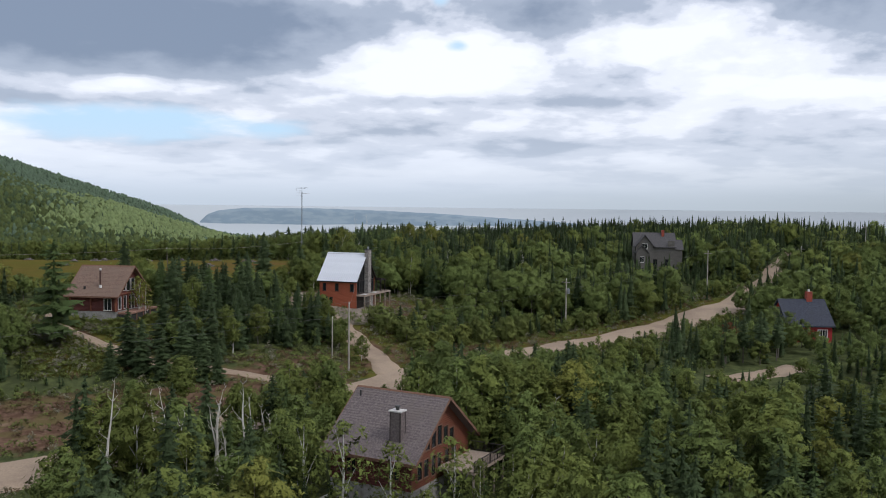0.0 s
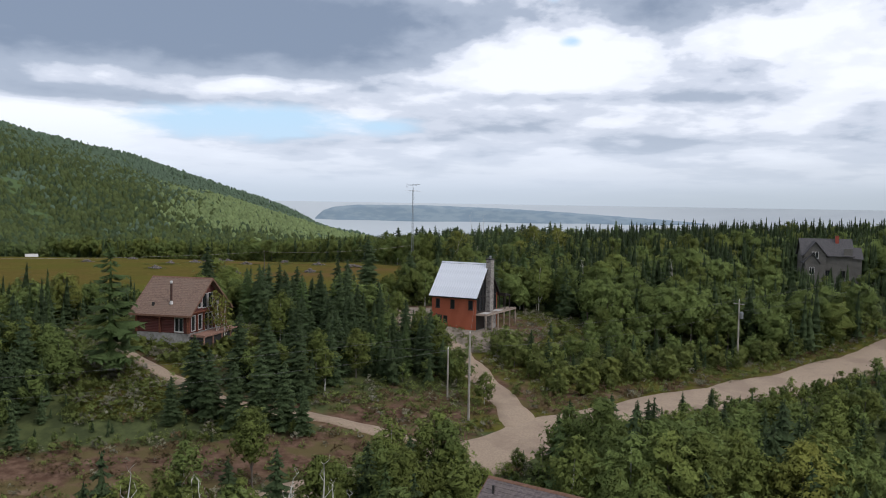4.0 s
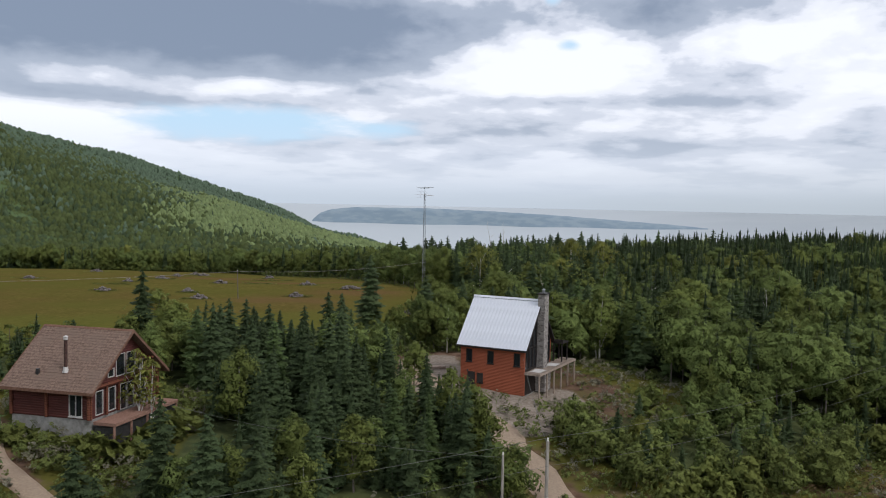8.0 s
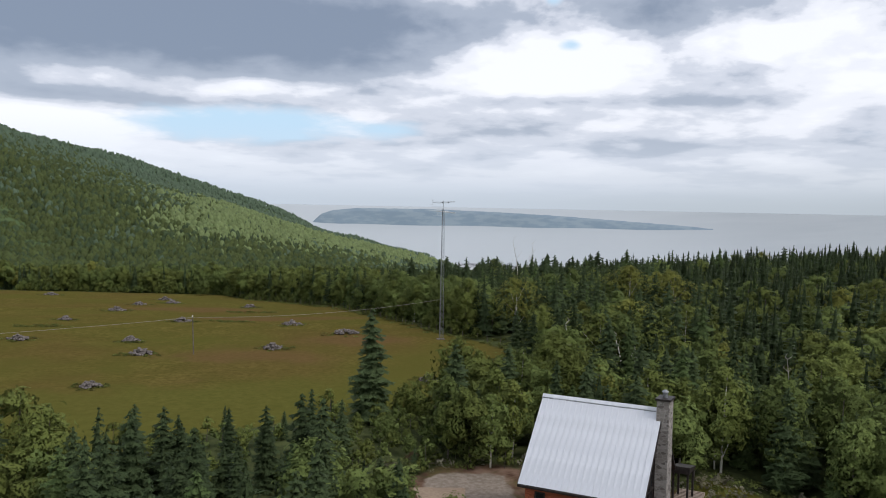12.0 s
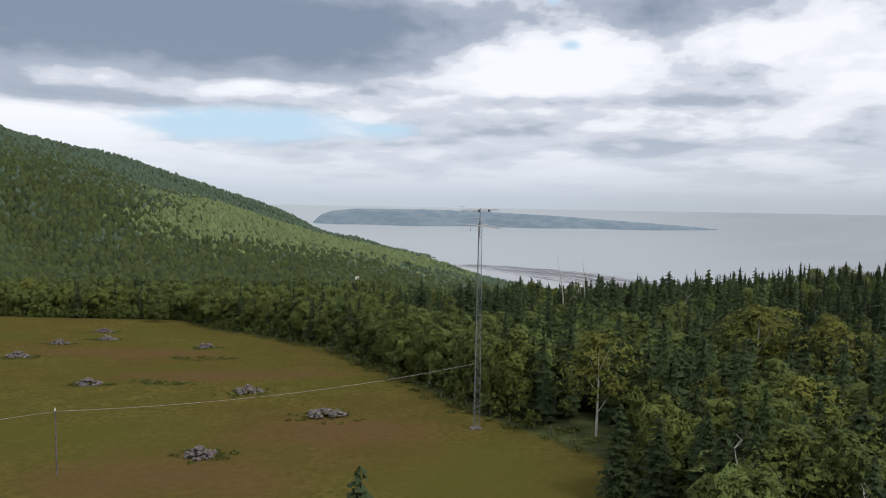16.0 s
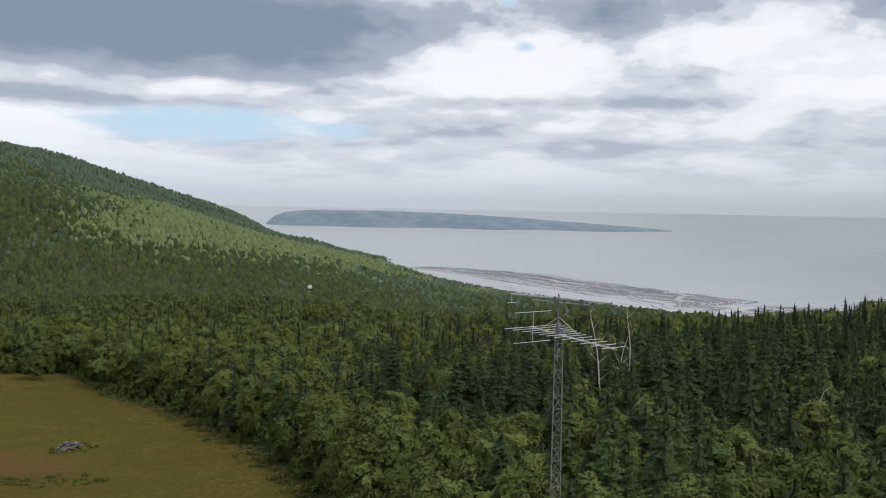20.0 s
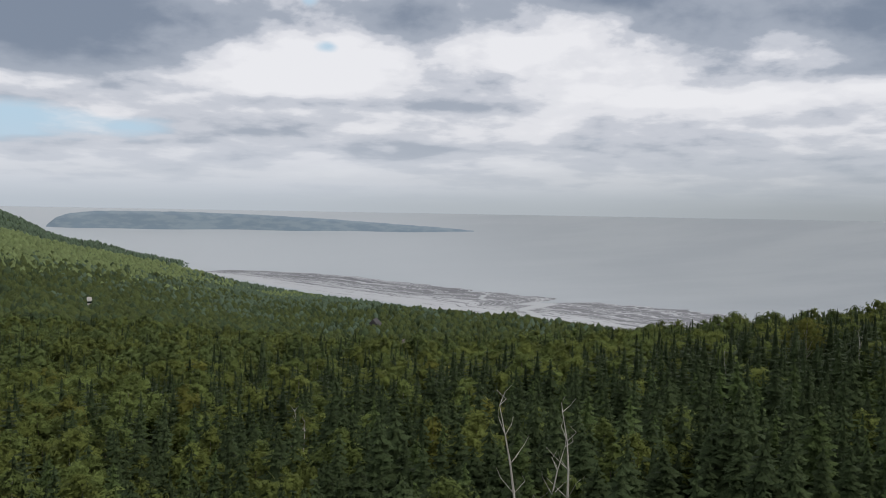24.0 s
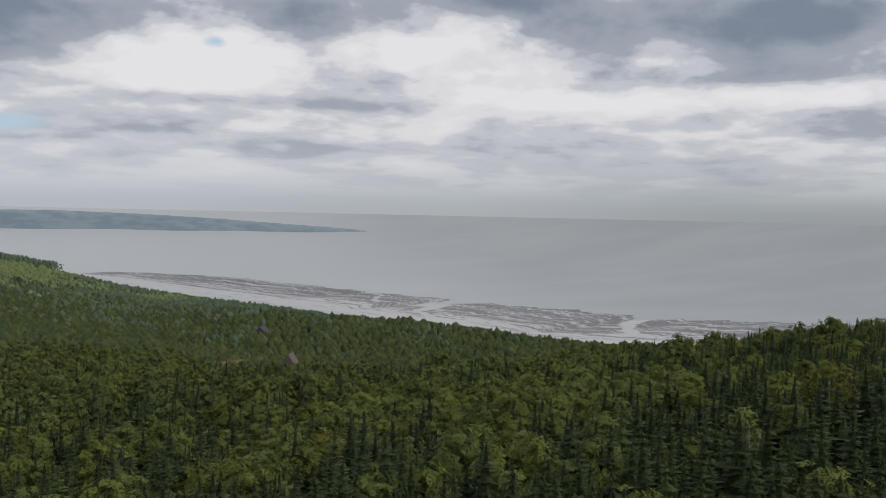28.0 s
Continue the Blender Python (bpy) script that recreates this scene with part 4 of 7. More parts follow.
def deck(house, x0, x1, y0, y1, z, ground, mat, gap=0.02, board=0.14, along="y", rail=False, posts=2.4, skip=()):
    """Boards on joists and a rim, on posts; an optional railing on the outer sides."""
    rim = Shape()
    rim.box(x1 - 0.05, x1, y0, y1, z - 0.26, z - 0.03).box(x0, x1 - 0.053, y0, y0 + 0.05, z - 0.26, z - 0.03).box(x0, x1 - 0.053, y1 - 0.05, y1, z - 0.26, z - 0.03)
    part("rim_joist", rim, mat, house)
    y = y0 + 0.5
    while y < y1 - 0.2:
        part("joist", Shape().box(x0, x1 - 0.053, y, y + 0.045, z - 0.24, z - 0.033), mat, house)
        y += 0.61
    p = y0 + 0.08
    while True:
        part("post", Shape().box(x1 - 0.22, x1 - 0.07, p - 0.07, p + 0.08, ground - 0.4, z - 0.262), mat, house)
        if p >= y1 - 0.1:
            break
        p = min(p + posts, y1 - 0.08)
    u = (y0 if along == "x" else x0)
    end = (y1 if along == "x" else x1)
    k = 0
    while u + board <= end + 1e-6:
        if k not in skip:
            if along == "x":
                part("deck_board", Shape().box(x0, x1 + 0.02, u, u + board, z - 0.03, z), mat, house)
            else:
                part("deck_board", Shape().box(u, u + board, y0 - 0.02, y1 + 0.02, z - 0.03, z), mat, house)
        u += board + gap
        k += 1
    if rail:
        for (ax, ay), (bx, by) in (((x1 - 0.05, y0), (x1 - 0.05, y1)), ((x0, y1 - 0.05), (x1 - 0.05, y1 - 0.05))):
            r = part("railing", Shape().tube((ax, ay, z + 0.95), (bx, by, z + 0.95), 0.05, n=4).tube((ax, ay, z + 0.12), (bx, by, z + 0.12), 0.035, n=4), M_DARKTRIM, house)
            n = int(math.hypot(bx - ax, by - ay) / 0.14)
            for i in range(n + 1):
                f = i / n
                q = (ax + (bx - ax) * f, ay + (by - ay) * f)
                part("baluster", Shape().tube((*q, z), (*q, z + 0.95), 0.05 if i % 12 == 0 else 0.018, n=4), M_DARKTRIM, r)


def white_roof_house():
    c, ang = (2.85, 164.25), -27.4
    h = thing("cedar_house", pose(c[0], c[1], 0, 0, 0, ang), "orange-stained cedar house with a bright metal roof and a stone chimney", "house")
    L, D, zb, ridge, slope, half = 3.8, 4.0, 1.2, 11.2, 1.148, 4.4
    eave = ridge - 0.2 - D * slope
    front = lambda u, n, z: (u, -D - n, z)
    back = lambda u, n, z: (-u, D + n, z)
    east = lambda u, n, z: (L + n, u, z)
    west = lambda u, n, z: (-L - n, -u, z)
    flat = [(-L, eave), (L, eave)]
    gable = [(-D, eave), (0, ridge - 0.2), (D, eave)]
    holes = [(-3.12, -2.40, 4.30, 5.72), (-0.56, 0.18, 4.30, 5.72), (2.55, 3.31, 4.30, 5.72), (-1.78, -1.04, 2.05, 3.15)]
    part("wall", welded(wall_shape(front, -L, L, zb, flat, holes), "wall", M_CEDAR), M_CEDAR, h)
    part("wall", welded(wall_shape(back, -L, L, zb, flat, []), "wall", M_CEDAR), M_CEDAR, h)
    part("wall", welded(wall_shape(west, -D + 0.22, D - 0.22, zb, gable, []), "wall", M_CEDAR), M_CEDAR, h)
    glazing = [(-3.7, -2.72, 3.95, None), (-2.62, -1.64, 3.95, None), (-1.54, -0.66, 3.95, None), (0.76, 1.64, 3.95, None), (1.74, 2.62, 3.95, None), (2.72, 3.7, 3.95, None)]
    part("wall", welded(wall_shape(east, -D + 0.22, D - 0.22, zb, gable, glazing), "wall", M_DARKTRIM), M_DARKTRIM, h, "dark framed gable wall")
    for q in holes:
        window(h, front, flat, q, M_DARKTRIM, wide=0.09)
    for q in glazing:
        w = window(h, east, gable, q, M_DARKTRIM, sill=False, wide=0.06, label="tall slanted gable window")
        zm = 6.15
        if top_at(gable, q[0]) > zm + 0.6 and top_at(gable, q[1]) > zm + 0.6:
            part("transom", Shape().box(L - 0.1, L + 0.04, q[0], q[1], zm, zm + 0.12), M_DARKTRIM, w)
    # standing-seam sheets
    n = 20
    for side in (-1, 1):
        roof_slope(h, side, ridge - 0.03, slope, half - 0.02, -4.14, 4.14, M_DARKTRIM, 0.16, "roof_deck")
    nl = math.hypot(half, half * slope)
    for side in (-1, 1):
        up = Vector((0, -side * half, half * slope)).normalized()
        out = Vector((0, side * slope, 1)).normalized()
        base = Vector((0, side * half, ridge - half * slope))
        w = 8.3 / n
        sh = Shape()
        pts = [(0.0, 0.0), (w - 0.004, 0.0), (w - 0.004, 0.012), (0.03, 0.012), (0.03, 0.05), (0.0, 0.05)]
        verts = [Vector((px, 0, 0)) + up * t + out * pz for t in (-0.03, nl) for px, pz in pts]
        sh.add(verts, [(0, 1, 2, 3, 4, 5), (11, 10, 9, 8, 7, 6)] + [(k, 6 + k, 6 + (k + 1) % 6, (k + 1) % 6) for k in range(6)])
        me = sh.mesh("roof_panel", M_METALROOF)
        for k in range(n):
            ob = new("roof_panel", me)
            ob.parent = h
            ob.location = (-4.15 + k * w, base.y, base.z)
    part("ridge_cap", Shape().prismx([(-0.17, ridge - 0.13), (-0.17, ridge - 0.07), (0, ridge + 0.12), (0.17, ridge - 0.07), (0.17, ridge - 0.13), (0, ridge + 0.06)], -4.18, 4.18), M_METALROOF, h)
    door = part("door", Shape().box(-2.92, -2.02, -D - 0.05, -D - 0.004, zb + 0.03, 3.22), M_DARKTRIM, h, "dark framed glass door")
    part("pane", Shape().box(-2.78, -2.16, -D - 0.06, -D - 0.053, zb + 0.22, 3.08), M_GLASS, door)
    part("handle", Shape().box(-2.13, -2.08, -D - 0.11, -D - 0.053, 2.1, 2.25), M_STEEL, door)
    part("doorstep", Shape().box(-3.1, -1.85, -D - 0.75, -D - 0.01, zb - 0.35, zb - 0.02), M_CONCRETE, h)
    rakes(h, ridge, slope, half, -4.15, 4.15, M_DARKTRIM, 0.2)
    ch = part("chimney", Shape().box(3.86, 4.66, -0.58, 0.66, zb, 11.9), M_MASONRY, h, "grey stone chimney")
    part("chimney_cap", Shape().box(3.76, 4.76, -0.68, 0.76, 11.9, 12.03), M_DARKTRIM, ch)
    part("flue", Shape().tube((4.26, 0.04, 12.03), (4.26, 0.04, 12.35), 0.17, n=10).tube((4.26, 0.04, 12.40), (4.26, 0.04, 12.52), 0.24, 0.1, n=10).tube((4.26, 0.04, 12.35), (4.26, 0.04, 12.40), 0.06, n=6), M_STEEL, ch)
    part("hearth_base", Shape().box(3.84, 5.0, -0.85, 0.95, zb, 3.4), M_MASONRY, ch)
    deck(h, 3.83, 5.65, -4.0, 7.7, 3.75, 1.2, M_DECKWOOD, gap=0.17, board=0.14, along="x", posts=2.3)
    for y in (-3.3, 1.2):
        part("sheet", Shape().box(4.15, 5.35, y, y + 1.9, 3.76, 3.785), M_PALE, h, "pale sheet lying on the deck")
    # small porch beyond the gable
    for x, y in ((4.0, 4.5), (5.0, 4.5), (4.0, 6.3), (5.0, 6.3)):
        part("porch_post", Shape().box(x - 0.07, x + 0.07, y - 0.07, y + 0.07, 3.76, 5.85), M_DARKTRIM, h)
    part("porch_roof", Shape().prismx([(4.3, 5.85), (6.5, 5.85), (6.5, 5.95), (4.3, 6.35)], 3.85, 5.15), M_DARKTRIM, h)
    part("foundation", Shape().box(-L + 0.03, L - 0.03, -D + 0.03, D - 0.03, 0.6, zb + 0.25), M_CONCRETE, h)
    part("corner_board", Shape().box(L - 0.1, L + 0.03, -D - 0.03, -D + 0.1, zb, eave), M_CEDAR, h)
    part("wall_lamp", Shape().box(-2.98, -2.86, -D - 0.12, -D, 3.2, 3.42), M_BLACKIRON, h)
    part("gutter", Shape().box(-4.1, 4.1, -half - 0.14, -half - 0.045, ridge - half * slope - 0.14, ridge - half * slope - 0.03), M_DARKTRIM, h)


def log_cottage():
    c, ang = (-35.2, 141.5), -14.0
    h = thing("log_cottage", pose(c[0], c[1], 0, 0, 0, ang), "dark red log cottage with brown shingle roof and deck", "house")
    L, D, zb, ridge, slope, half = 3.7, 4.8, 3.58, 10.27, 0.785, 5.5
    eave = ridge - 0.2 - D * slope
    front = lambda u, n, z: (u, -D - n, z)
    back = lambda u, n, z: (-u, D + n, z)
    east = lambda u, n, z: (L + n, u, z)
    west = lambda u, n, z: (-L - n, -u, z)
    flat, gable = [(-L, eave), (L, eave)], [(-D, eave), (0, ridge - 0.2), (D, eave)]
    fr = [(1.75, 3.0, 3.75, 5.55)]
    es = [(-4.1, -3.1, 3.75, 5.75), (-2.4, -1.4, 3.75, 5.75), (-0.8, 0.15, 3.5, 5.75), (0.25, 1.2, 3.5, 5.75), (1.9, 2.9, 3.75, 5.75),
          (-2.5, -1.6, 6.55, 7.3), (-1.4, -0.1, 6.45, 8.35), (0.1, 1.4, 6.45, 8.35), (1.6, 2.5, 6.55, 7.3)]
    part("wall", welded(wall_shape(front, -L, L, zb, flat, fr), "wall", M_LOG), M_LOG, h)
    part("wall", welded(wall_shape(back, -L, L, zb, flat, []), "wall", M_LOG), M_LOG, h)
    part("wall", welded(wall_shape(west, -D + 0.22, D - 0.22, zb, gable, []), "wall", M_LOG), M_LOG, h)
    part("wall", welded(wall_shape(east, -D + 0.22, D - 0.22, zb, gable, es), "wall", M_LOG), M_LOG, h)
    for q in fr:
        window(h, front, flat, q, M_PALE, bars=2)
    for q in es:
        window(h, east, gable, q, M_PALE, sill=False, wide=0.07)
    for side in (-1, 1):
        roof_slope(h, side, ridge - 0.03, slope, half, -4.35, 4.45, M_BROWNSHINGLE, 0.17)
        shingles(h, side, ridge - 0.02, slope, half, -4.35, 4.45, M_BROWNSHINGLE, 5 + side)
    rakes(h, ridge, slope, half, -4.35, 4.45, M_BROWNTRIM, 0.24)
    part("foundation", Shape().box(-L + 0.02, L - 0.02, -D + 0.02, D - 0.02, 1.2, zb - 0.003), M_CONCRETE, h)
    for x in (-L + 0.05, -0.3, L - 0.05):
        part("log_post", Shape().tube((x, -D - 0.13, zb), (x, -D - 0.13, eave - 0.1), 0.13, n=8), M_ORANGELOG, h)
    for y in (-D, -2.75, -1.1, 1.55, 3.4, D - 0.1):
        part("log_post", Shape().tube((L + 0.1, y, zb), (L + 0.1, y, 6.0 if abs(y) < 4.7 else 5.9), 0.11, n=8), M_ORANGELOG, h)
    part("log_beam", Shape().tube((L + 0.12, -D, 6.08), (L + 0.12, D, 6.08), 0.16, n=8), M_ORANGELOG, h)
    for y in (-1.0, 1.0):
        part("purlin", Shape().tube((L - 0.2, y * 3, ridge - 0.42 - 3 * slope), (4.4, y * 3, ridge - 0.42 - 3 * slope), 0.13, n=8), M_ORANGELOG, h)
    chimney_pipe(h, 0.76, -3.9, ridge - 3.9 * slope, 10.15, 0.14, M_COPPER, M_PALE)
    part("roof_vent", Shape().box(-1.75, -1.5, -4.35, -4.15, ridge - 4.3 * slope - 0.1, ridge - 4.3 * slope + 0.45), M_BLACKIRON, h)
    deck(h, 3.95, 5.95, -4.7, 4.6, 3.45, 1.9, M_REDDECK, gap=0.015, board=0.14, along="y", posts=2.3)
    # black block added to stand for the shade beneath the boards
    part("deck_shade", Shape().box(3.98, 5.72, -4.6, 4.5, 1.6, 3.05), M_BLACKIRON, h, "black box in place of the shade under the deck")


def foreground_cottage():
    c, ang = (6.75, 82.0), -36.0
    h = thing("brown_cottage", pose(c[0], c[1], 0, 0, 0, ang), "red-brown log cottage with a grey-brown shingle roof and boxed chimney", "house")
    L, D, zb, ridge, slope, half = 4.4, 5.6, -5.3, 2.3, 0.77, 6.3
    eave = ridge - 0.2 - D * slope
    front = lambda u, n, z: (u, -D - n, z)
    back = lambda u, n, z: (-u, D + n, z)
    east = lambda u, n, z: (L + n, u, z)
    west = lambda u, n, z: (-L - n, -u, z)
    flat, gable = [(-L, eave), (L, eave)], [(-D, eave), (0, ridge - 0.2), (D, eave)]
    fr = [(-2.6, -1.5, -4.5, -3.1), (2.0, 3.2, -4.5, -3.1)]
    es = [(-4.6, -3.6, -4.7, -2.9), (-3.4, -2.4, -4.7, -2.9), (-2.0, -1.1, -4.9, -2.9), (-0.9, 0.0, -4.9, -2.9), (0.6, 1.6, -4.7, -2.9), (1.9, 2.9, -4.7, -2.9), (-3.2, -2.2, -2.3, None), (-2.0, -1.0, -2.3, -0.6), (-0.9, 0.1, -2.3, -0.3), (0.3, 1.3, -2.3, -0.6), (1.5, 2.5, -2.3, -1.0)]
    part("wall", welded(wall_shape(front, -L, L, zb, flat, fr), "wall", M_LOG), M_LOG, h)
    part("wall", welded(wall_shape(back, -L, L, zb, flat, []), "wall", M_LOG), M_LOG, h)
    part("wall", welded(wall_shape(west, -D + 0.22, D - 0.22, zb, gable, []), "wall", M_LOG), M_LOG, h)
    part("wall", welded(wall_shape(east, -D + 0.22, D - 0.22, zb, gable, es), "wall", M_ORANGELOG), M_ORANGELOG, h)
    for q in fr:
        window(h, front, flat, q, M_BROWNTRIM, bars=2)
    for q in es:
        window(h, east, gable, q, M_BROWNTRIM, sill=False, wide=0.09)
    for side in (-1, 1):
        roof_slope(h, side, ridge - 0.03, slope, half, -5.1, 5.3, M_GREYSHINGLE, 0.17)
        shingles(h, side, ridge - 0.02, slope, half, -5.1, 5.3, M_GREYSHINGLE, 9 + side)
    rakes(h, ridge, slope, half, -5.1, 5.3, M_BROWNTRIM, 0.26)
    part("foundation", Shape().box(-L + 0.02, L - 0.02, -D + 0.02, D - 0.02, -8.5, zb - 0.003), M_CONCRETE, h)
    cx, cy = 2.1, -4.2
    z0 = ridge - cy * -slope
    ch = part("chimney", Shape().box(cx - 0.55, cx + 0.55, cy - 0.45, cy + 0.45, ridge + (cy - 0.45) * slope - 0.2, 1.45), M_GREYSHINGLE, h, "boxed chimney clad like the roof")
    for dx in (-0.57, 0.49):
        for dy in (-0.47, 0.39):
            part("corner_strip", Shape().box(cx + dx, cx + dx + 0.08, cy + dy, cy + dy + 0.08, ridge + (cy + dy) * slope - 0.1, 1.448), M_DARKTRIM, ch)
    part("chimney_cap", Shape().box(cx - 0.66, cx + 0.66, cy - 0.56, cy + 0.56, 1.452, 1.56), M_PALE, ch)
    part("flue", Shape().tube((cx, cy, 1.56), (cx, cy, 1.86), 0.16, n=10).tube((cx, cy, 1.86), (cx, cy, 2.0), 0.26, 0.2, n=10), M_BLACKIRON, ch)
    part("roof_vent", Shape().tube((-4.2, -0.9, ridge - 0.9 * slope - 0.1), (-4.2, -0.9, ridge - 0.9 * slope + 0.5), 0.09, n=8), M_BLACKIRON, h)
    deck(h, L + 0.25, 8.4, -1.0, 5.6, -4.1, -7.2, M_DECKWOOD, gap=0.015, board=0.14, along="y", rail=True, posts=2.2)
    part("paving", Shape().box(-4.6, 1.0, -D - 4.2, -D - 0.1, -7.9, -6.9), M_CONCRETE, h)


def grey_house():
    c = (87.2, 226.0)
    g0 = gz(*c)
    h = thing("grey_house", pose(c[0], c[1], 0, 0, 0, -14), "large grey wooden house with several gables and a red chimney", "house")
    h.scale = (0.78, 0.78, 1.0)
    top, eave = 13.9, 10.2
    front = lambda u, n, z: (u, -4.5 - n, z)
    flat = [(-6.8, eave), (6.8, eave)]
    holes = [(-0.5, 0.9, 5.2, 6.8), (3.6, 4.9, 5.2, 6.8)]
    part("wall", welded(wall_shape(front, -6.8, 6.8, g0 - 1, flat, holes), "wall", M_GREYWOOD), M_GREYWOOD, h)
    for q in holes:
        window(h, front, flat, q, M_DARKTRIM, bars=2)
    for nm, place in (("back", lambda u, n, z: (-u, 4.5 + n, z)),):
        part("wall", welded(wall_shape(place, -6.8, 6.8, g0 - 1, flat, []), "wall", M_GREYWOOD), M_GREYWOOD, h)
    gab = [(-4.5, eave), (0, top - 0.2), (4.5, eave)]
    part("wall", welded(wall_shape(lambda u, n, z: (6.8 + n, u, z), -4.28, 4.28, g0 - 1, gab, []), "wall", M_GREYWOOD), M_GREYWOOD, h)
    part("wall", welded(wall_shape(lambda u, n, z: (-6.8 - n, -u, z), -4.28, 4.28, g0 - 1, gab, []), "wall", M_GREYWOOD), M_GREYWOOD, h)
    sl = (top - eave) / 5.0
    for side in (-1, 1):
        roof_slope(h, side, top, sl, 5.1, -7.3, 7.3, M_CHARCOAL, 0.2)
    # front gables
    for cx, w, zt, zl in ((-3.6, 2.9, 13.2, 10.4), (-4.6, 1.9, 10.6, 8.8)):
        y1 = -6.2 if w > 2 else -7.4
        pl = lambda u, n, z, y1=y1, cx=cx: (cx + u, y1 - n, z)
        tops = [(-w, zl), (0, zt - 0.2), (w, zl)]
        q = [(-0.9, 0.9, 9.6, 11.0)] if w > 2 else [(-0.7, 0.7, 6.0, 7.6)]
        part("gable", welded(wall_shape(pl, -w, w, g0 - 1, tops, q), "gable", M_GREYWOOD), M_GREYWOOD, h)
        for r in q:
            window(h, pl, tops, r, M_WHITETRIM, bars=2)
        for sx in (-1, 1):
            part("cheek", Shape().box(*sorted((cx + sx * w, cx + sx * (w - 0.2))), y1 + 0.23, -4.72, g0 - 1, zl), M_GREYWOOD, h)
            k = (zt - zl) / w
            poly = [(cx, zt), (cx, zt + 0.2), (cx + sx * (w + 0.45), zl - 0.45 * k + 0.2), (cx + sx * (w + 0.45), zl - 0.45 * k)]
            part("gable_roof", Shape().prism(poly if sx < 0 else poly[::-1], y1 - 0.4, -1.2), M_CHARCOAL, h)
    part("dormer", Shape().box(4.3, 6.6, -4.9, -4.72, 10.2, 11.8), M_GREYWOOD, h)
    part("chimney", Shape().box(2.6, 3.5, -1.4, -0.5, 12.0, 14.6), M_BRICK, h, "red brick chimney")
    part("wing", Shape().box(6.83, 9.4, -3.8, 3.4, g0 - 1, 9.6), M_GREYWOOD, h)
    part("wing_roof", Shape().prismx([(-4.2, 9.5), (3.8, 9.5), (-0.2, 12.0)], 6.85, 9.8), M_CHARCOAL, h)


def red_house():
    c = (85.4, 147.6)
    g0 = gz(*c)
    h = thing("red_house", pose(c[0], c[1], 0, 0, 0, -8), "bright red clapboard house with a dark blue shingle roof", "house")
    ridge, slope, half, D, L = 4.0, 0.86, 5.0, 4.6, 3.9
    eave = ridge - 0.2 - D * slope
    front = lambda u, n, z: (u, -D - n, z)
    flat, gable = [(-L, eave), (L, eave)], [(-D, eave), (0, ridge - 0.2), (D, eave)]
    z0 = -3.5
    q = [(1.3, 3.1, -2.75, -0.95), (-1.5, -0.5, -2.55, -1.05)]
    part("wall", welded(wall_shape(front, -L, L, z0, flat, q), "wall", M_REDPAINT), M_REDPAINT, h)
    part("wall", welded(wall_shape(lambda u, n, z: (-u, D + n, z), -L, L, z0, flat, []), "wall", M_REDPAINT), M_REDPAINT, h)
    part("wall", welded(wall_shape(lambda u, n, z: (L + n, u, z), -D + 0.22, D - 0.22, z0, gable, []), "wall", M_REDPAINT), M_REDPAINT, h)
    part("wall", welded(wall_shape(lambda u, n, z: (-L - n, -u, z), -D + 0.22, D - 0.22, z0, gable, []), "wall", M_REDPAINT), M_REDPAINT, h)
    for w in q:
        window(h, front, flat, w, M_WHITETRIM, bars=4 if w[1] - w[0] > 1.5 else 2, wide=0.12)
    for side in (-1, 1):
        roof_slope(h, side, ridge, slope, half, -4.25, 4.25, M_SLATE, 0.2)
    rakes(h, ridge, slope, half, -4.25, 4.25, M_SLATE, 0.22)
    part("wing_roof", Shape().prismx([(-3.4, -0.1), (2.4, -0.1), (-0.5, 2.6)], -5.9, -3.9), M_SLATE, h)
    part("wing", Shape().box(-5.6, -3.93, -3.0, 2.0, z0, 0.0), M_REDPAINT, h)
    part("chimney", Shape().box(0.9, 1.9, -0.5, 0.5, 3.6, 5.4), M_BRICK, h, "red brick chimney")
    part("flue", Shape().tube((1.4, 0, 5.4), (1.4, 0, 5.8), 0.2, n=8), M_WHITETRIM, h)
    part("foundation", Shape().box(-L, L, -D, D, min(g0, -5.5) - 1, z0 - 0.003), M_PALE, h)


def small_building(name, x, y, zt, w, d, hgt, roof, wall, label, ang=0.0):
    z0 = gz(x, y)
    h = thing(name, pose(x, y, 0, 0, 0, ang), label, "house")
    part("wall", Shape().box(-w / 2, w / 2, -d / 2, d / 2, z0 - 1, zt - hgt), wall, h)
    part("roof", Shape().prismx([(-d / 2 - 0.4, zt - hgt - 0.2), (d / 2 + 0.4, zt - hgt - 0.2), (0, zt)], -w / 2 - 0.4, w / 2 + 0.4), roof, h)
    for k in range(3):
        u = -w / 2 + w * (k + 0.5) / 3
        part("window", Shape().box(u - 0.6, u + 0.6, -d / 2 - 0.06, -d / 2 - 0.003, zt - hgt - 2.2, zt - hgt - 0.8), M_GLASS, h)
    return h


white_roof_house()
log_cottage()
foreground_cottage()
grey_house()
red_house()
small_building("white_cottage", -186, 414, -5.0, 4.5, 4.5, 2.2, M_PALE, M_WHITETRIM, "small white cottage at the edge of the meadow", 20)
small_building("white_cabin", -92, 963, -42, 2.8, 2.8, 2.6, M_PALE, M_PALE, "small white cabin deep in the woods", 10)
small_building("chalet", 71, 706, -43.2, 12, 9, 4.5, M_BROWNSHINGLE, M_LOG, "brown-roofed chalet among the trees", 25)
small_building("chalet", 121, 797, -56.2, 9, 7, 6, M_GREYSHINGLE, M_LOG, "steep brown-roofed chalet among the trees", 60)
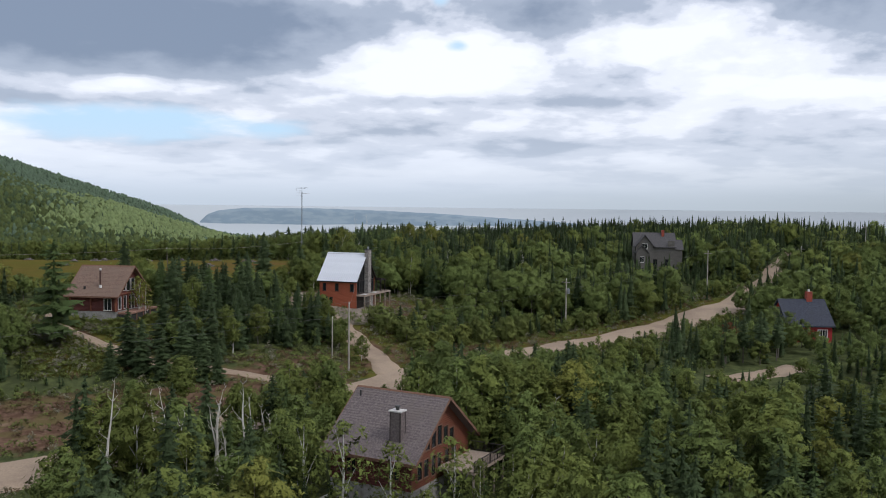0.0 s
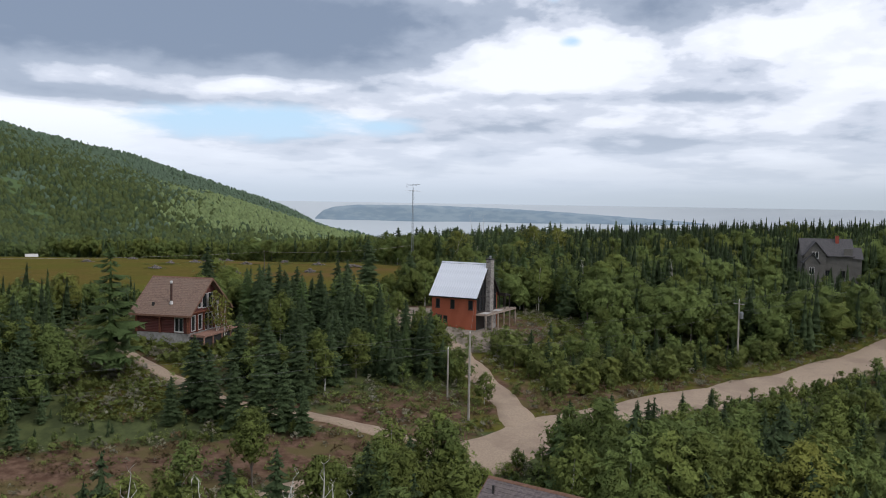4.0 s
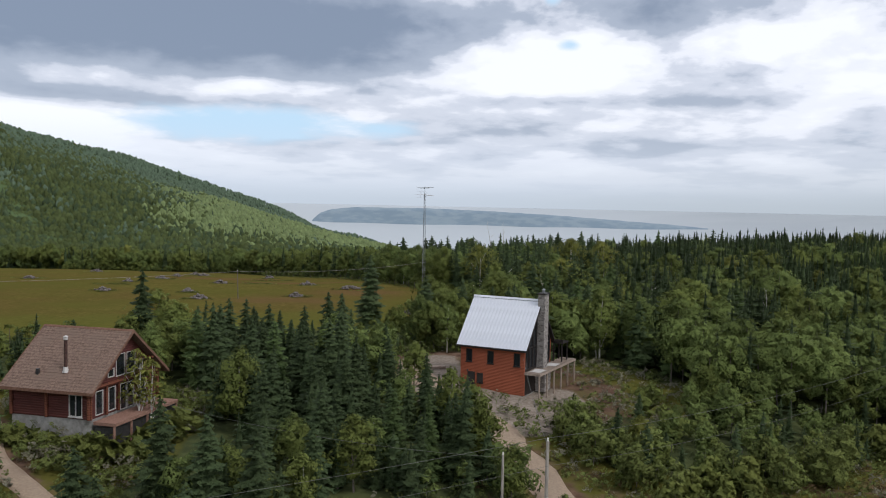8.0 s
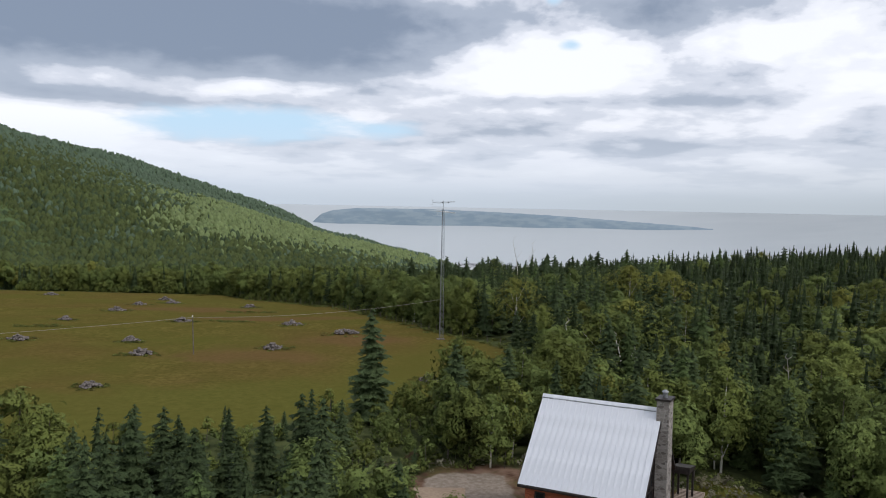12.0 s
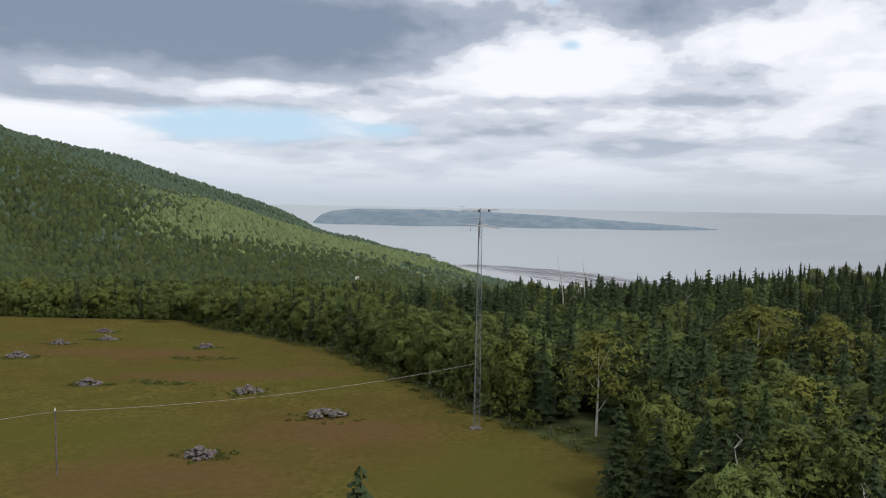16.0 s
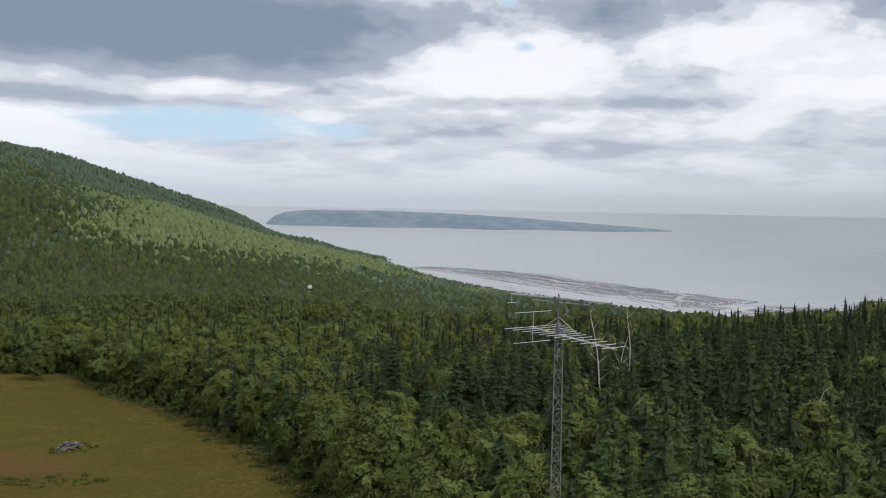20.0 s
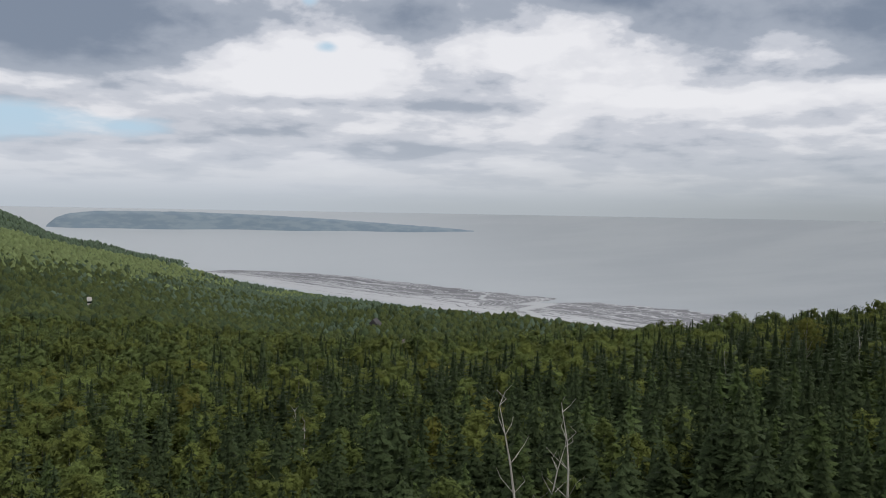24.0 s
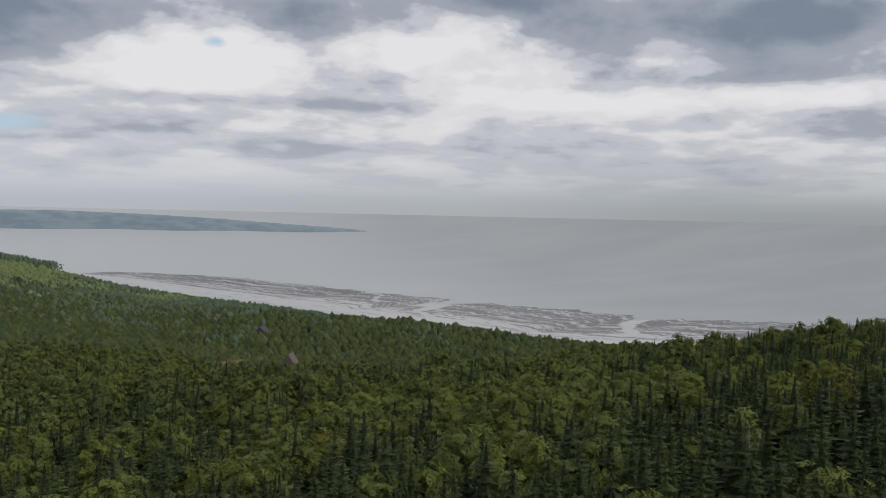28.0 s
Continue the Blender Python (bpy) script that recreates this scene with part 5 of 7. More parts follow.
small_building("grey_chalet", 184, 1200, -93, 18, 13, 7, M_CHARCOAL, M_GREYWOOD, "grey many-gabled chalet far down the slope", 65)


# ---- poles, wires, the aerial mast ----
def utility_pole(x, y, top, label, arm=True, can=False, r=0.15, lean=0.0, wood=None):
    z = gz(x, y)
    p = thing("utility_pole", pose(x, y, z, 0, lean, 0), label, "pole", "power line poles")
    h = top - z
    part("post", Shape().tube((0, 0, -0.5), (0, 0, h), r, r * 0.72, n=9), wood or M_POLE, p)
    if arm:
        a = part("crossarm", Shape().box(-0.9, 0.9, -0.18, -0.06, h - 0.55, h - 0.42, m=Matrix.Rotation(radians(-55), 4, "Z")), M_POLE, p)
    part("insulator", Shape().tube((0, 0, h), (0, 0, h + 0.22), 0.06, 0.04, n=8), M_WHITETRIM, p)
    if can:
        part("transformer", Shape().tube((0.34, -0.15, h - 2.6), (0.34, -0.15, h - 1.7), 0.26, n=12).tube((0.34, -0.15, h - 1.7), (0.34, -0.15, h - 1.6), 0.26, 0.1, n=12), M_STEEL, p, "grey transformer can")
    return p


def cable(name, a, b, sag, r=0.010, label="thin power line wire"):
    """A hanging wire: one tube swept along a sagging line."""
    a, b = Vector(a), Vector(b)
    n = 16
    pts = [a.lerp(b, k / n) - Vector((0, 0, sag * 4 * (k / n) * (1 - k / n))) for k in range(n + 1)]
    side = Vector((b.y - a.y, a.x - b.x, 0)).normalized()
    up = Vector((0, 0, 1))
    verts = [p + r * q for p in pts for q in (side, up, -side, -up)]
    faces = [(4 * k + c, 4 * k + (c + 1) % 4, 4 * k + 4 + (c + 1) % 4, 4 * k + 4 + c) for k in range(n) for c in range(4)]
    ob = new(name, Shape().add(verts, faces).mesh(name, M_POLE if "pale" in label else M_WIRE))
    return tagged(ob, label, "wire", "overhead wires")


POLES = [(-62, 93, 4.4), (2.4, 123.0, 6.2), (42.6, 153, 7.1), (86.6, 190, 10.6), (121.2, 210, 10.8), (139.5, 210.5, 16.5)]
for k, (x, y, t) in enumerate(POLES):
    utility_pole(x, y, t, "weathered wooden power pole beside the gravel road" if k != 2 else "weathered wooden power pole with a transformer can", arm=k != 1, can=k == 2)
utility_pole(0.05, 130, 3.2, "short grey service pole beside the driveway", arm=False, r=0.12)
utility_pole(-40.1, 217.2, 9.35, "thin leaning pole in the dry meadow", arm=False, r=0.08, lean=-1.5, wood=M_BARK)
for p, q in zip(POLES[:-1], POLES[1:]):
    cable("power_wire", (p[0], p[1], p[2] + 0.2), (q[0], q[1], q[2] + 0.2), 0.8)
    cable("power_wire", (p[0] + 0.3, p[1] - 0.3, p[2] - 1.5), (q[0] + 0.3, q[1] - 0.3, q[2] - 1.5), 1.0, 0.008)
cable("service_wire", (2.4, 123.0, 5.9), (4.2, 159.5, 5.6), 0.5, 0.010)
cable("service_wire", (0.05, 130, 3.0), (-30.5, 136.5, 5.9), 0.9, 0.010)
cable("aerial_wire", (-40.1, 217.2, 9.3), (-8.0, 233.6, 10.5), 0.75, 0.019, "pale cable strung across the meadow")
cable("aerial_wire", (-95, 178, 9.6), (-40.1, 217.2, 9.3), 0.7, 0.019, "pale cable strung across the meadow")


def mast():
    x, y = -8.1, 231.6
    z = gz(x, y)
    t = thing("antenna_tower", pose(x, y, 0, 0, 0, 20), "slender grey lattice tower carrying two aerials", "tower")
    top = 23.6
    corners = [(0.36 * math.cos(a), 0.36 * math.sin(a)) for a in (math.pi / 2, math.pi * 7 / 6, math.pi * 11 / 6)]
    tap = lambda h: 1 - 0.45 * (h - z) / (top - z)
    for cx, cy in corners:
        part("leg", Shape().tube((cx, cy, z - 0.3), (cx * tap(top), cy * tap(top), top), 0.032, 0.024, n=5), M_STEEL, t)
    n = 36
    for k in range(n):
        a, b = z + (top - z) * k / n, z + (top - z) * (k + 1) / n
        s = Shape()
        for i in range(3):
            p, q = corners[i], corners[(i + 1) % 3]
            if k % 2:
                p, q = q, p
            s.tube((p[0] * tap(a), p[1] * tap(a), a), (q[0] * tap(b), q[1] * tap(b), b), 0.014, n=3, cap=False)
            s.tube((p[0] * tap(b), p[1] * tap(b), b), (q[0] * tap(b), q[1] * tap(b), b), 0.012, n=3, cap=False)
        part("brace", s, M_STEEL, t)
    part("mast_tube", Shape().tube((0, 0, top - 1.2), (0, 0, 25.05), 0.035, n=6), M_STEEL, t)
    part("tower_foot", Shape().box(-0.5, 0.5, -0.5, 0.5, z - 0.5, z + 0.08), M_STONE, t)
    part("rotor", Shape().tube((0, 0, top - 0.1), (0, 0, top + 0.3), 0.09, n=8), M_STEEL, t)
    return t, z


def aerials():
    # upper: a long narrow beam of short rods; lower: a broad beam of long rods
    x, y = -8.1, 231.6
    up = thing("uhf_aerial", Matrix.Translation((x, y, 24.86)) @ Euler((0, radians(-1.0), radians(-51))).to_matrix().to_4x4(), "long narrow aluminium aerial with many short rods", "aerial", "aerials on the tower")
    part("boom", Shape().box(-2.55, 2.6, -0.025, 0.025, -0.025, 0.025), M_ALU, up)
    part("brace_boom", Shape().box(-1.4, 1.5, -0.02, 0.02, -0.15, -0.115), M_ALU, up)
    for k in range(19):
        u = -2.4 + k * 0.27
        part("rod", Shape().tube((u, -0.24 + 0.004 * k, 0.04), (u, 0.24 - 0.004 * k, 0.04), 0.012, n=4), M_ALU, up)
    for a in (-1, 1):
        part("reflector_rod", Shape().tube((-2.55, -0.3, 0.35 * a), (-2.55, 0.3, 0.35 * a), 0.014, n=4).tube((-2.55, 0, 0), (-2.55, 0, 0.35 * a), 0.018, n=4), M_ALU, up)
    for u in (-0.15, 1.2):
        part("clamp", Shape().box(u - 0.1, u + 0.1, -0.06, 0.06, -0.16, 0.06), M_STEEL, up)
    lo = thing("vhf_aerial", Matrix.Translation((x, y, 23.45)) @ Euler((0, radians(3), radians(-58))).to_matrix().to_4x4(), "broad aluminium aerial with long rods on a double boom", "aerial", "aerials on the tower")
    for dy in (-0.05, 0.05):
        part("boom", Shape().box(-1.5, 3.1, dy - 0.02, dy + 0.02, -0.02, 0.02), M_ALU, lo)
    for k, (u, half) in enumerate([(-1.45, 1.55), (-1.1, 1.4), (-0.7, 1.25), (-0.35, 1.1), (0.0, 1.0), (0.35, 0.9), (0.7, 0.85), (1.1, 0.8), (1.55, 0.75), (2.0, 0.7), (2.5, 0.65), (3.0, 0.62)]):
        part("rod", Shape().tube((u, -half, 0.05), (u, half, 0.05), 0.014, n=4), M_ALU, lo)
    part("reflector_post", Shape().tube((-1.5, 0, -0.6), (-1.5, 0, 0.65), 0.02, n=4), M_ALU, lo)
    for hz in (-0.6, 0.65):
        part("rod", Shape().tube((-1.5, -1.0, hz), (-1.5, 1.0, hz), 0.014, n=4), M_ALU, lo)
    part("stay", Shape().tube((0, 0, 0.7), (1.5, 0, 0.03), 0.012, n=4).tube((0, 0, 0.7), (-1.0, 0, 0.03), 0.012, n=4), M_ALU, lo)


mast()
aerials()


# ---- trees ----
class Grow:
    """Corners, triangles, material slots and facing of one tree model, as arrays."""

    def __init__(self):
        self.v, self.t, self.s, self.n = [], [], [], []

    def tri(self, pts, faces, slot, facing=None):
        b = len(self.v)
        self.v += pts
        self.t += [(b + i, b + j, b + k) for i, j, k in faces]
        self.s += [slot] * len(faces)
        self.n += [(0.0, 0.0, 1.0)] * len(pts) if facing is None else [tuple(facing)] * len(pts) if isinstance(facing, (tuple, Vector)) else [tuple(f) for f in facing]

    def limb(self, a, b, r0, r1, slot, n=5):
        a, b = Vector(a), Vector(b)
        q = (b - a).to_track_quat("Z", "Y")
        ring = [q @ Vector((math.cos(2 * math.pi * k / n), math.sin(2 * math.pi * k / n), 0)) for k in range(n)]
        pts = [tuple(a + r0 * w) for w in ring] + [tuple(b + r1 * w) for w in ring]
        f = []
        for k in range(n):
            m = (k + 1) % n
            f += [(k, m, n + m), (k, n + m, n + k)]
        self.tri(pts, f, slot, ring + ring)

    def arrays(self):
        return np.array(self.v, float), np.array(self.t, int), np.array(self.s, int), np.array(self.n, float)


def spruce_model(seed, levels, around, side, broad=0.30, droop=0.45, skip=0.05, low=0.07, open_=1.0):
    """A spruce one metre high: uneven whorls of narrow drooping boughs that shorten towards the tip. Slot 0 trunk, 1 needles.
    side: side twigs on each half of a bough; below zero the boughs are bare spikes."""
    r = random.Random(seed)
    g = Grow()
    g.limb((0, 0, -0.03), (0, 0, 0.55), 0.016, 0.009, 0)
    g.limb((0, 0, 0.55), (0, 0, 0.85), 0.008, 0.003, 0, 3)
    for z0, z1, wide in ((low, 0.60, 0.52), (0.32, 0.80, 0.38), (0.56, 0.97, 0.25)):
        ang = [1.047 * k for k in range(6)]
        ring = [(open_ * broad * wide * r.uniform(0.7, 1.1) * math.cos(a), open_ * broad * wide * r.uniform(0.7, 1.1) * math.sin(a), z0 + r.uniform(-0.04, 0.04)) for a in ang]
        g.tri(ring + [(0, 0, z1)], [(k, (k + 1) % 6, 6) for k in range(6)], 1, [(math.cos(a), math.sin(a), 0.45) for a in ang] + [(0, 0, 1)])
    for i in range(levels):
        f = i / (levels - 1)
        z = low + (0.96 - low) * f ** 0.94
        whorl = r.uniform(0.82, 1.14)
        reach = broad * ((1 - f) ** 0.66 * 0.88 + 0.12) * (0.75 if i == 0 else 1) * whorl
        n = max(4, round(around * (0.55 + 0.45 * (1 - f))))
        turn = r.uniform(0, 6.28)
        for k in range(n):
            if r.random() < skip and f < 0.75:
                continue
            a = turn + 6.283 * k / n + r.uniform(-0.3, 0.3)
            l = reach * r.uniform(0.66, 1.18)
            zz = z + r.uniform(-0.5, 0.5) / levels
            c, s = math.cos(a), math.sin(a)
            w = l * r.uniform(0.22, 0.33) + 0.008
            dz = -droop * l * r.uniform(0.6, 1.2) * (1 - 0.5 * f)
            up_root, up_tip = (0.8 * c, 0.8 * s, 0.35), (0.5 * c, 0.5 * s, 0.85)
            tip = (l * c, l * s, zz + dz + 0.10 * l)
            root = (0.01 * c, 0.01 * s, zz + 0.02)
            if side < 0:
                bx, by, bz = 0.25 * l * c, 0.25 * l * s, zz + dz * 0.3
                g.tri([(bx - 1.6 * w * s, by + 1.6 * w * c, bz - 0.35 * w), tip, (bx + 1.6 * w * s, by - 1.6 * w * c, bz - 0.35 * w)], [(0, 2, 1)], 1, [up_root, up_tip, up_root])
                continue
            mx, my, mz = 0.5 * l * c, 0.5 * l * s, zz + dz * 0.66
            left = (mx - w * s, my + w * c, mz - 0.35 * w)
            right = (mx + w * s, my - w * c, mz - 0.35 * w)
            g.tri([root, left, tip, right], [(0, 2, 1), (0, 3, 2)], 1, [up_root, up_root, up_tip, up_root])
            for q in range(side):
                e = (q + 1.0) / (side + 0.6)
                for sg in (-1, 1):
                    bx, by, bz = e * l * c, e * l * s, zz + dz * e * 0.95 + 0.004
                    ll = l * (0.50 - 0.26 * e) * r.uniform(0.7, 1.25)
                    ca, sa = math.cos(a + sg * 0.9), math.sin(a + sg * 0.9)
                    ww = ll * 0.34
                    g.tri([(bx - ww * sa, by + ww * ca, bz), (bx + ww * sa, by - ww * ca, bz), (bx + ll * ca, by + ll * sa, bz - 0.45 * ll)], [(0, 1, 2)], 1, [up_root, up_root, up_tip])
    g.tri([(0.022, 0, 0.88), (-0.014, 0.020, 0.88), (-0.014, -0.020, 0.88), (0, 0, 1.0)], [(0, 1, 3), (1, 2, 3), (2, 0, 3)], 1, (0, 0, 1))
    return g.arrays()


def leafy_model(seed, clumps, size, lobes=7, broad=0.27, low=0.22, limbs=5, trunk=True, core=0.66, stout=1.0):
    """A birch or alder one metre high: forked trunk and many lobes of leaf tufts. Slot 0 trunk, 1 leaves."""
    r = random.Random(seed)
    g = Grow()
    bend = (r.uniform(-0.04, 0.04), r.uniform(-0.04, 0.04))
    if trunk:
        g.limb((0, 0, -0.03), (bend[0], bend[1], 0.5), 0.013 * stout, 0.009 * stout, 0)
        g.limb((bend[0], bend[1], 0.49), (bend[0] * 0.5, bend[1] * 1.5, 0.9), 0.009 * stout, 0.003 * stout, 0, 4)
    lobes = round(lobes * 1.25)
    centres = []
    for k in range(lobes):
        f = (k + 0.5) / lobes
        z = low + (0.93 - low) * f
        rad = broad * (math.sin(math.pi * (0.20 + 0.74 * f)) ** 0.75)
        a = k * 2.4 + r.uniform(-0.5, 0.5)
        d = rad * r.uniform(0.34, 0.66) * (1 if f < 0.86 else 0.35)
        centres.append((d * math.cos(a), d * math.sin(a), z + r.uniform(-0.02, 0.02), rad * r.uniform(0.55, 0.80)))
    for c in centres[:limbs * 2:2]:
        g.limb((bend[0] * 0.8, bend[1] * 0.8, max(0.15, c[2] - 0.22)), (c[0], c[1], c[2] + 0.02), 0.006 * stout, 0.002 * stout, 0, 3)
    mid_z = 0.5 * (low + 0.9)
    # the dense inside of each lobe
    for cx, cy, cz, cr in centres if core else ():
        ways = [Vector(w) for w in ((1, 0, 0), (0, 1, 0), (-1, 0, 0), (0, -1, 0), (0, 0, 1), (0, 0, -1))]
        spin = Euler((r.uniform(0, 6.28), r.uniform(0, 6.28), 0)).to_matrix()
        ways = [spin @ w for w in ways]
        pts = [Vector((cx, cy, cz)) + w * (cr * core * r.uniform(0.8, 1.2)) for w in ways]
        faces_ = [(0, 1, 4), (1, 2, 4), (2, 3, 4), (3, 0, 4), (1, 0, 5), (2, 1, 5), (3, 2, 5), (0, 3, 5)]
        rim = [(w * 0.55 + Vector((p.x, p.y, 0.6 * (p.z - mid_z))).normalized() * 0.6 + Vector((0, 0, 0.45))).normalized() for w, p in zip(ways, pts)]
        g.tri([tuple(p) for p in pts], faces_, 1, rim)
    for k in range(clumps):
        cx, cy, cz, cr = centres[k % lobes]
        u = Vector((r.gauss(0, 1), r.gauss(0, 1), r.gauss(0.3, 1))).normalized()
        d = cr * r.uniform(0.6, 1.06)
        p = Vector((cx, cy, cz)) + Vector((u.x * d, u.y * d, u.z * d * 0.85))
        n = (u + Vector((r.uniform(-0.5, 0.5), r.uniform(-0.5, 0.5), r.uniform(-0.1, 0.7)))).normalized()
        t = n.orthogonal().normalized()
        t.rotate(Matrix.Rotation(r.uniform(0, 6.28), 3, n))
        b = n.cross(t)
        s = size * r.uniform(0.55, 1.4)
        q = [p + t * s, p - t * s * 0.6 + b * s * r.uniform(0.5, 0.9), p - t * s * 0.6 - b * s * r.uniform(0.5, 0.9)]
        out = Vector((p.x, p.y, 0.6 * (p.z - mid_z)))
        g.tri([tuple(w) for w in q], [(0, 1, 2)], 1, (u * 0.55 + out.normalized() * 0.6 + Vector((0, 0, 0.45))).normalized())
    return g.arrays()


def cone_model(seed):
    """A far spruce: two ragged skirts."""
    r = random.Random(seed)
    g = Grow()
    for z0, z1, rad in ((0.02, 0.72, 0.20), (0.42, 1.0, 0.12)):
        n = 5
        ang = [6.283 * k / n for k in range(n)]
        pts = [(rad * r.uniform(0.75, 1.2) * math.cos(a), rad * r.uniform(0.75, 1.2) * math.sin(a), z0 + r.uniform(-0.05, 0.08)) for a in ang]
        g.tri(pts + [(0, 0, z1)], [(k, (k + 1) % n, n) for k in range(n)], 1, [(math.cos(a), math.sin(a), 0.3) for a in ang] + [(0, 0, 1)])
    return g.arrays()


def puff_model(seed, n=6):
    """A far leafy crown: an uneven dome over a skirt of lower branches."""
    r = random.Random(seed)
    g = Grow()
    turn = r.uniform(0, 6.28)
    top = (r.uniform(-0.1, 0.1), r.uniform(-0.1, 0.1), r.uniform(0.9, 1.0))
    step = 6.283 / n
    ring = [(d * math.cos(step * j + turn), d * math.sin(step * j + turn), r.uniform(0.52, 0.84)) for j, d in enumerate(r.uniform(0.18, 0.36) for _ in range(n))]
    foot = [(d * math.cos(step * (j + 0.5) + turn), d * math.sin(step * (j + 0.5) + turn), r.uniform(0.0, 0.25)) for j, d in enumerate(r.uniform(0.30, 0.50) for _ in range(n))]
    f = []
    for j in range(n):
        m = (j + 1) % n
        f += [(j, m, 2 * n), (n + j, m, j), (n + j, n + m, m)]
    g.tri(ring + foot + [top], f, 1, [Vector((p[0], p[1], 0.25)).normalized() for p in ring] + [Vector((p[0], p[1], 0.0)).normalized() for p in foot] + [Vector((0, 0, 1))])
    return g.arrays()


def planted(name, label, models, spots, mats, seed, category="trees", smooth=False):
    """Many trees as one mesh. spots: rows of x, y, height, slot of the leaves among mats (0 and 1 are barks)."""
    if len(spots) == 0:
        return
    rng = np.random.default_rng(seed)
    spots = np.asarray(spots, float)
    zs = ground_z(spots[:, 0], spots[:, 1])
    which = rng.integers(0, len(models), len(spots))
    V, T, S, F, O, base = [], [], [], [], [], 0
    for k, (v, t, s, fc) in enumerate(models):
        rows = spots[which == k]
        zz = zs[which == k]
        if len(rows) == 0:
            continue
        a = rng.uniform(0, 6.283, len(rows))
        wide = rows[:, 2] * rng.uniform(0.85, 1.2, len(rows))
        c, sn = np.cos(a)[:, None], np.sin(a)[:, None]
        lean = rng.normal(0, 0.03, (len(rows), 2))
        X = (v[None, :, 0] * c - v[None, :, 1] * sn) * wide[:, None] + rows[:, 0:1] + lean[:, 0:1] * v[None, :, 2] * rows[:, 2:3]
        Y = (v[None, :, 0] * sn + v[None, :, 1] * c) * wide[:, None] + rows[:, 1:2] + lean[:, 1:2] * v[None, :, 2] * rows[:, 2:3]
        Z = v[None, :, 2] * rows[:, 2:3] + zz[:, None]
        V.append(np.stack([X, Y, Z], 2).reshape(-1, 3))
        F.append(np.stack([fc[None, :, 0] * c - fc[None, :, 1] * sn, fc[None, :, 0] * sn + fc[None, :, 1] * c, np.broadcast_to(fc[None, :, 2], (len(rows), len(fc)))], 2).reshape(-1, 3))
        O.append(np.repeat(rng.random(len(rows)), len(v)))
        T.append((t[None] + (np.arange(len(rows)) * len(v))[:, None, None]).reshape(-1, 3) + base)
        leaf = rows[:, 3].astype(int)
        bark = rows[:, 4].astype(int) if rows.shape[1] > 4 else np.zeros(len(rows), int)
        S.append(np.where(s[None, :] == 1, leaf[:, None], bark[:, None]).reshape(-1))
        base += len(rows) * len(v)
    me = mesh_arrays(name, np.concatenate(V), np.concatenate(T), mats, np.concatenate(S), smooth, np.concatenate(F), np.concatenate(O))
    tagged(new(name, me), label, category, kind="stuff")


FOOT = [((2.85, 164.25), 8.2), ((4.8, 164), 9.0), ((-35.2, 141.5), 8.5), ((-28, 139), 6.8), ((6.75, 82.0), 7.6), ((13, 80), 5.0), ((86.5, 225), 8), ((85, 147), 8.5), ((71, 706), 5), ((121, 797), 3.5), ((184, 1200), 7), ((-92, 963), 3.2), ((-186, 414), 9), ((-8.1, 231.6), 2.5), ((7, 151), 7.5), ((12, 158), 6)]
ALDERS = [(-14, 243), (14, 240), (18, 256), (4, 270), (-14, 268)]


GAPS = [(4.5, 226.5, 3.4), (2.6, 233.5, 2.6), (2.6, 229.8, 3.4), (16.5, 229, 3.0), (20, 238, 2.6), (26, 231, 2.6), (9, 199, 2.6), (16.5, 207, 2.8), (-26.5, 130.5, 4.2), (-24.5, 136, 4.0), (2.5, 141, 2.6), (-31, 95, 4.5), (-36, 90, 5), (-33, 83, 4), (57, 116, 3.5), (63, 120, 3.0), (-19.6, 77.5, 2.6), (-14.2, 79.5, 2.4), (-10.2, 83.5, 2.8), (-8, 87, 2.2), (85, 358, 3.2), (83, 353.5, 3.0), (81, 349, 2.4), (1.0, 229.5, 3.2), (0.2, 226, 2.4), (2.4, 119.5, 2.5), (0, 127.5, 2.0)]


def clear(x, y):
    """Where trees may stand, as a mask."""
    ok = inside(MEADOW, x, y) < -1.2
    ok &= off_line(ROAD, x, y) > 4.6
    ok &= off_line(DRIVE_WHITE, x, y) > np.where((x < 4) & (y > 126), 2.9, 4.2)
    ok &= off_line(DRIVE_LOG, x, y) > 2.6
    ok &= off_line(DRIVE_RED, x, y) > 3.6
    ok &= inside(SCAR, x, y) < 0.5
    ok &= (inside(VERGE, x, y) < 2.0)
    ok &= inside(YARD_WHITE, x, y) < 1.0
    ok &= inside(LH_FRONT, x, y) < 0
    ok &= (inside(WEEDS, x, y) < 0) & (inside(SCRUB, x, y) < 0)
    ok &= ~((x < -25) & (y > 74) & (y < 100))
    for (cx, cy), r in FOOT:
        ok &= np.hypot(x - cx, y - cy) > r
    for cx, cy, r in GAPS:
        ok &= np.hypot(x - cx, y - cy) > r
    return ok


def scatter(x0, x1, y0, y1, step, seed):
    rng = np.random.default_rng(seed)
    X, Y = np.meshgrid(np.arange(x0, x1, step), np.arange(y0, y1, step))
    x = (X + rng.uniform(-0.48, 0.48, X.shape) * step).ravel()
    y = (Y + rng.uniform(-0.48, 0.48, X.shape) * step).ravel()
    return x, y, rng


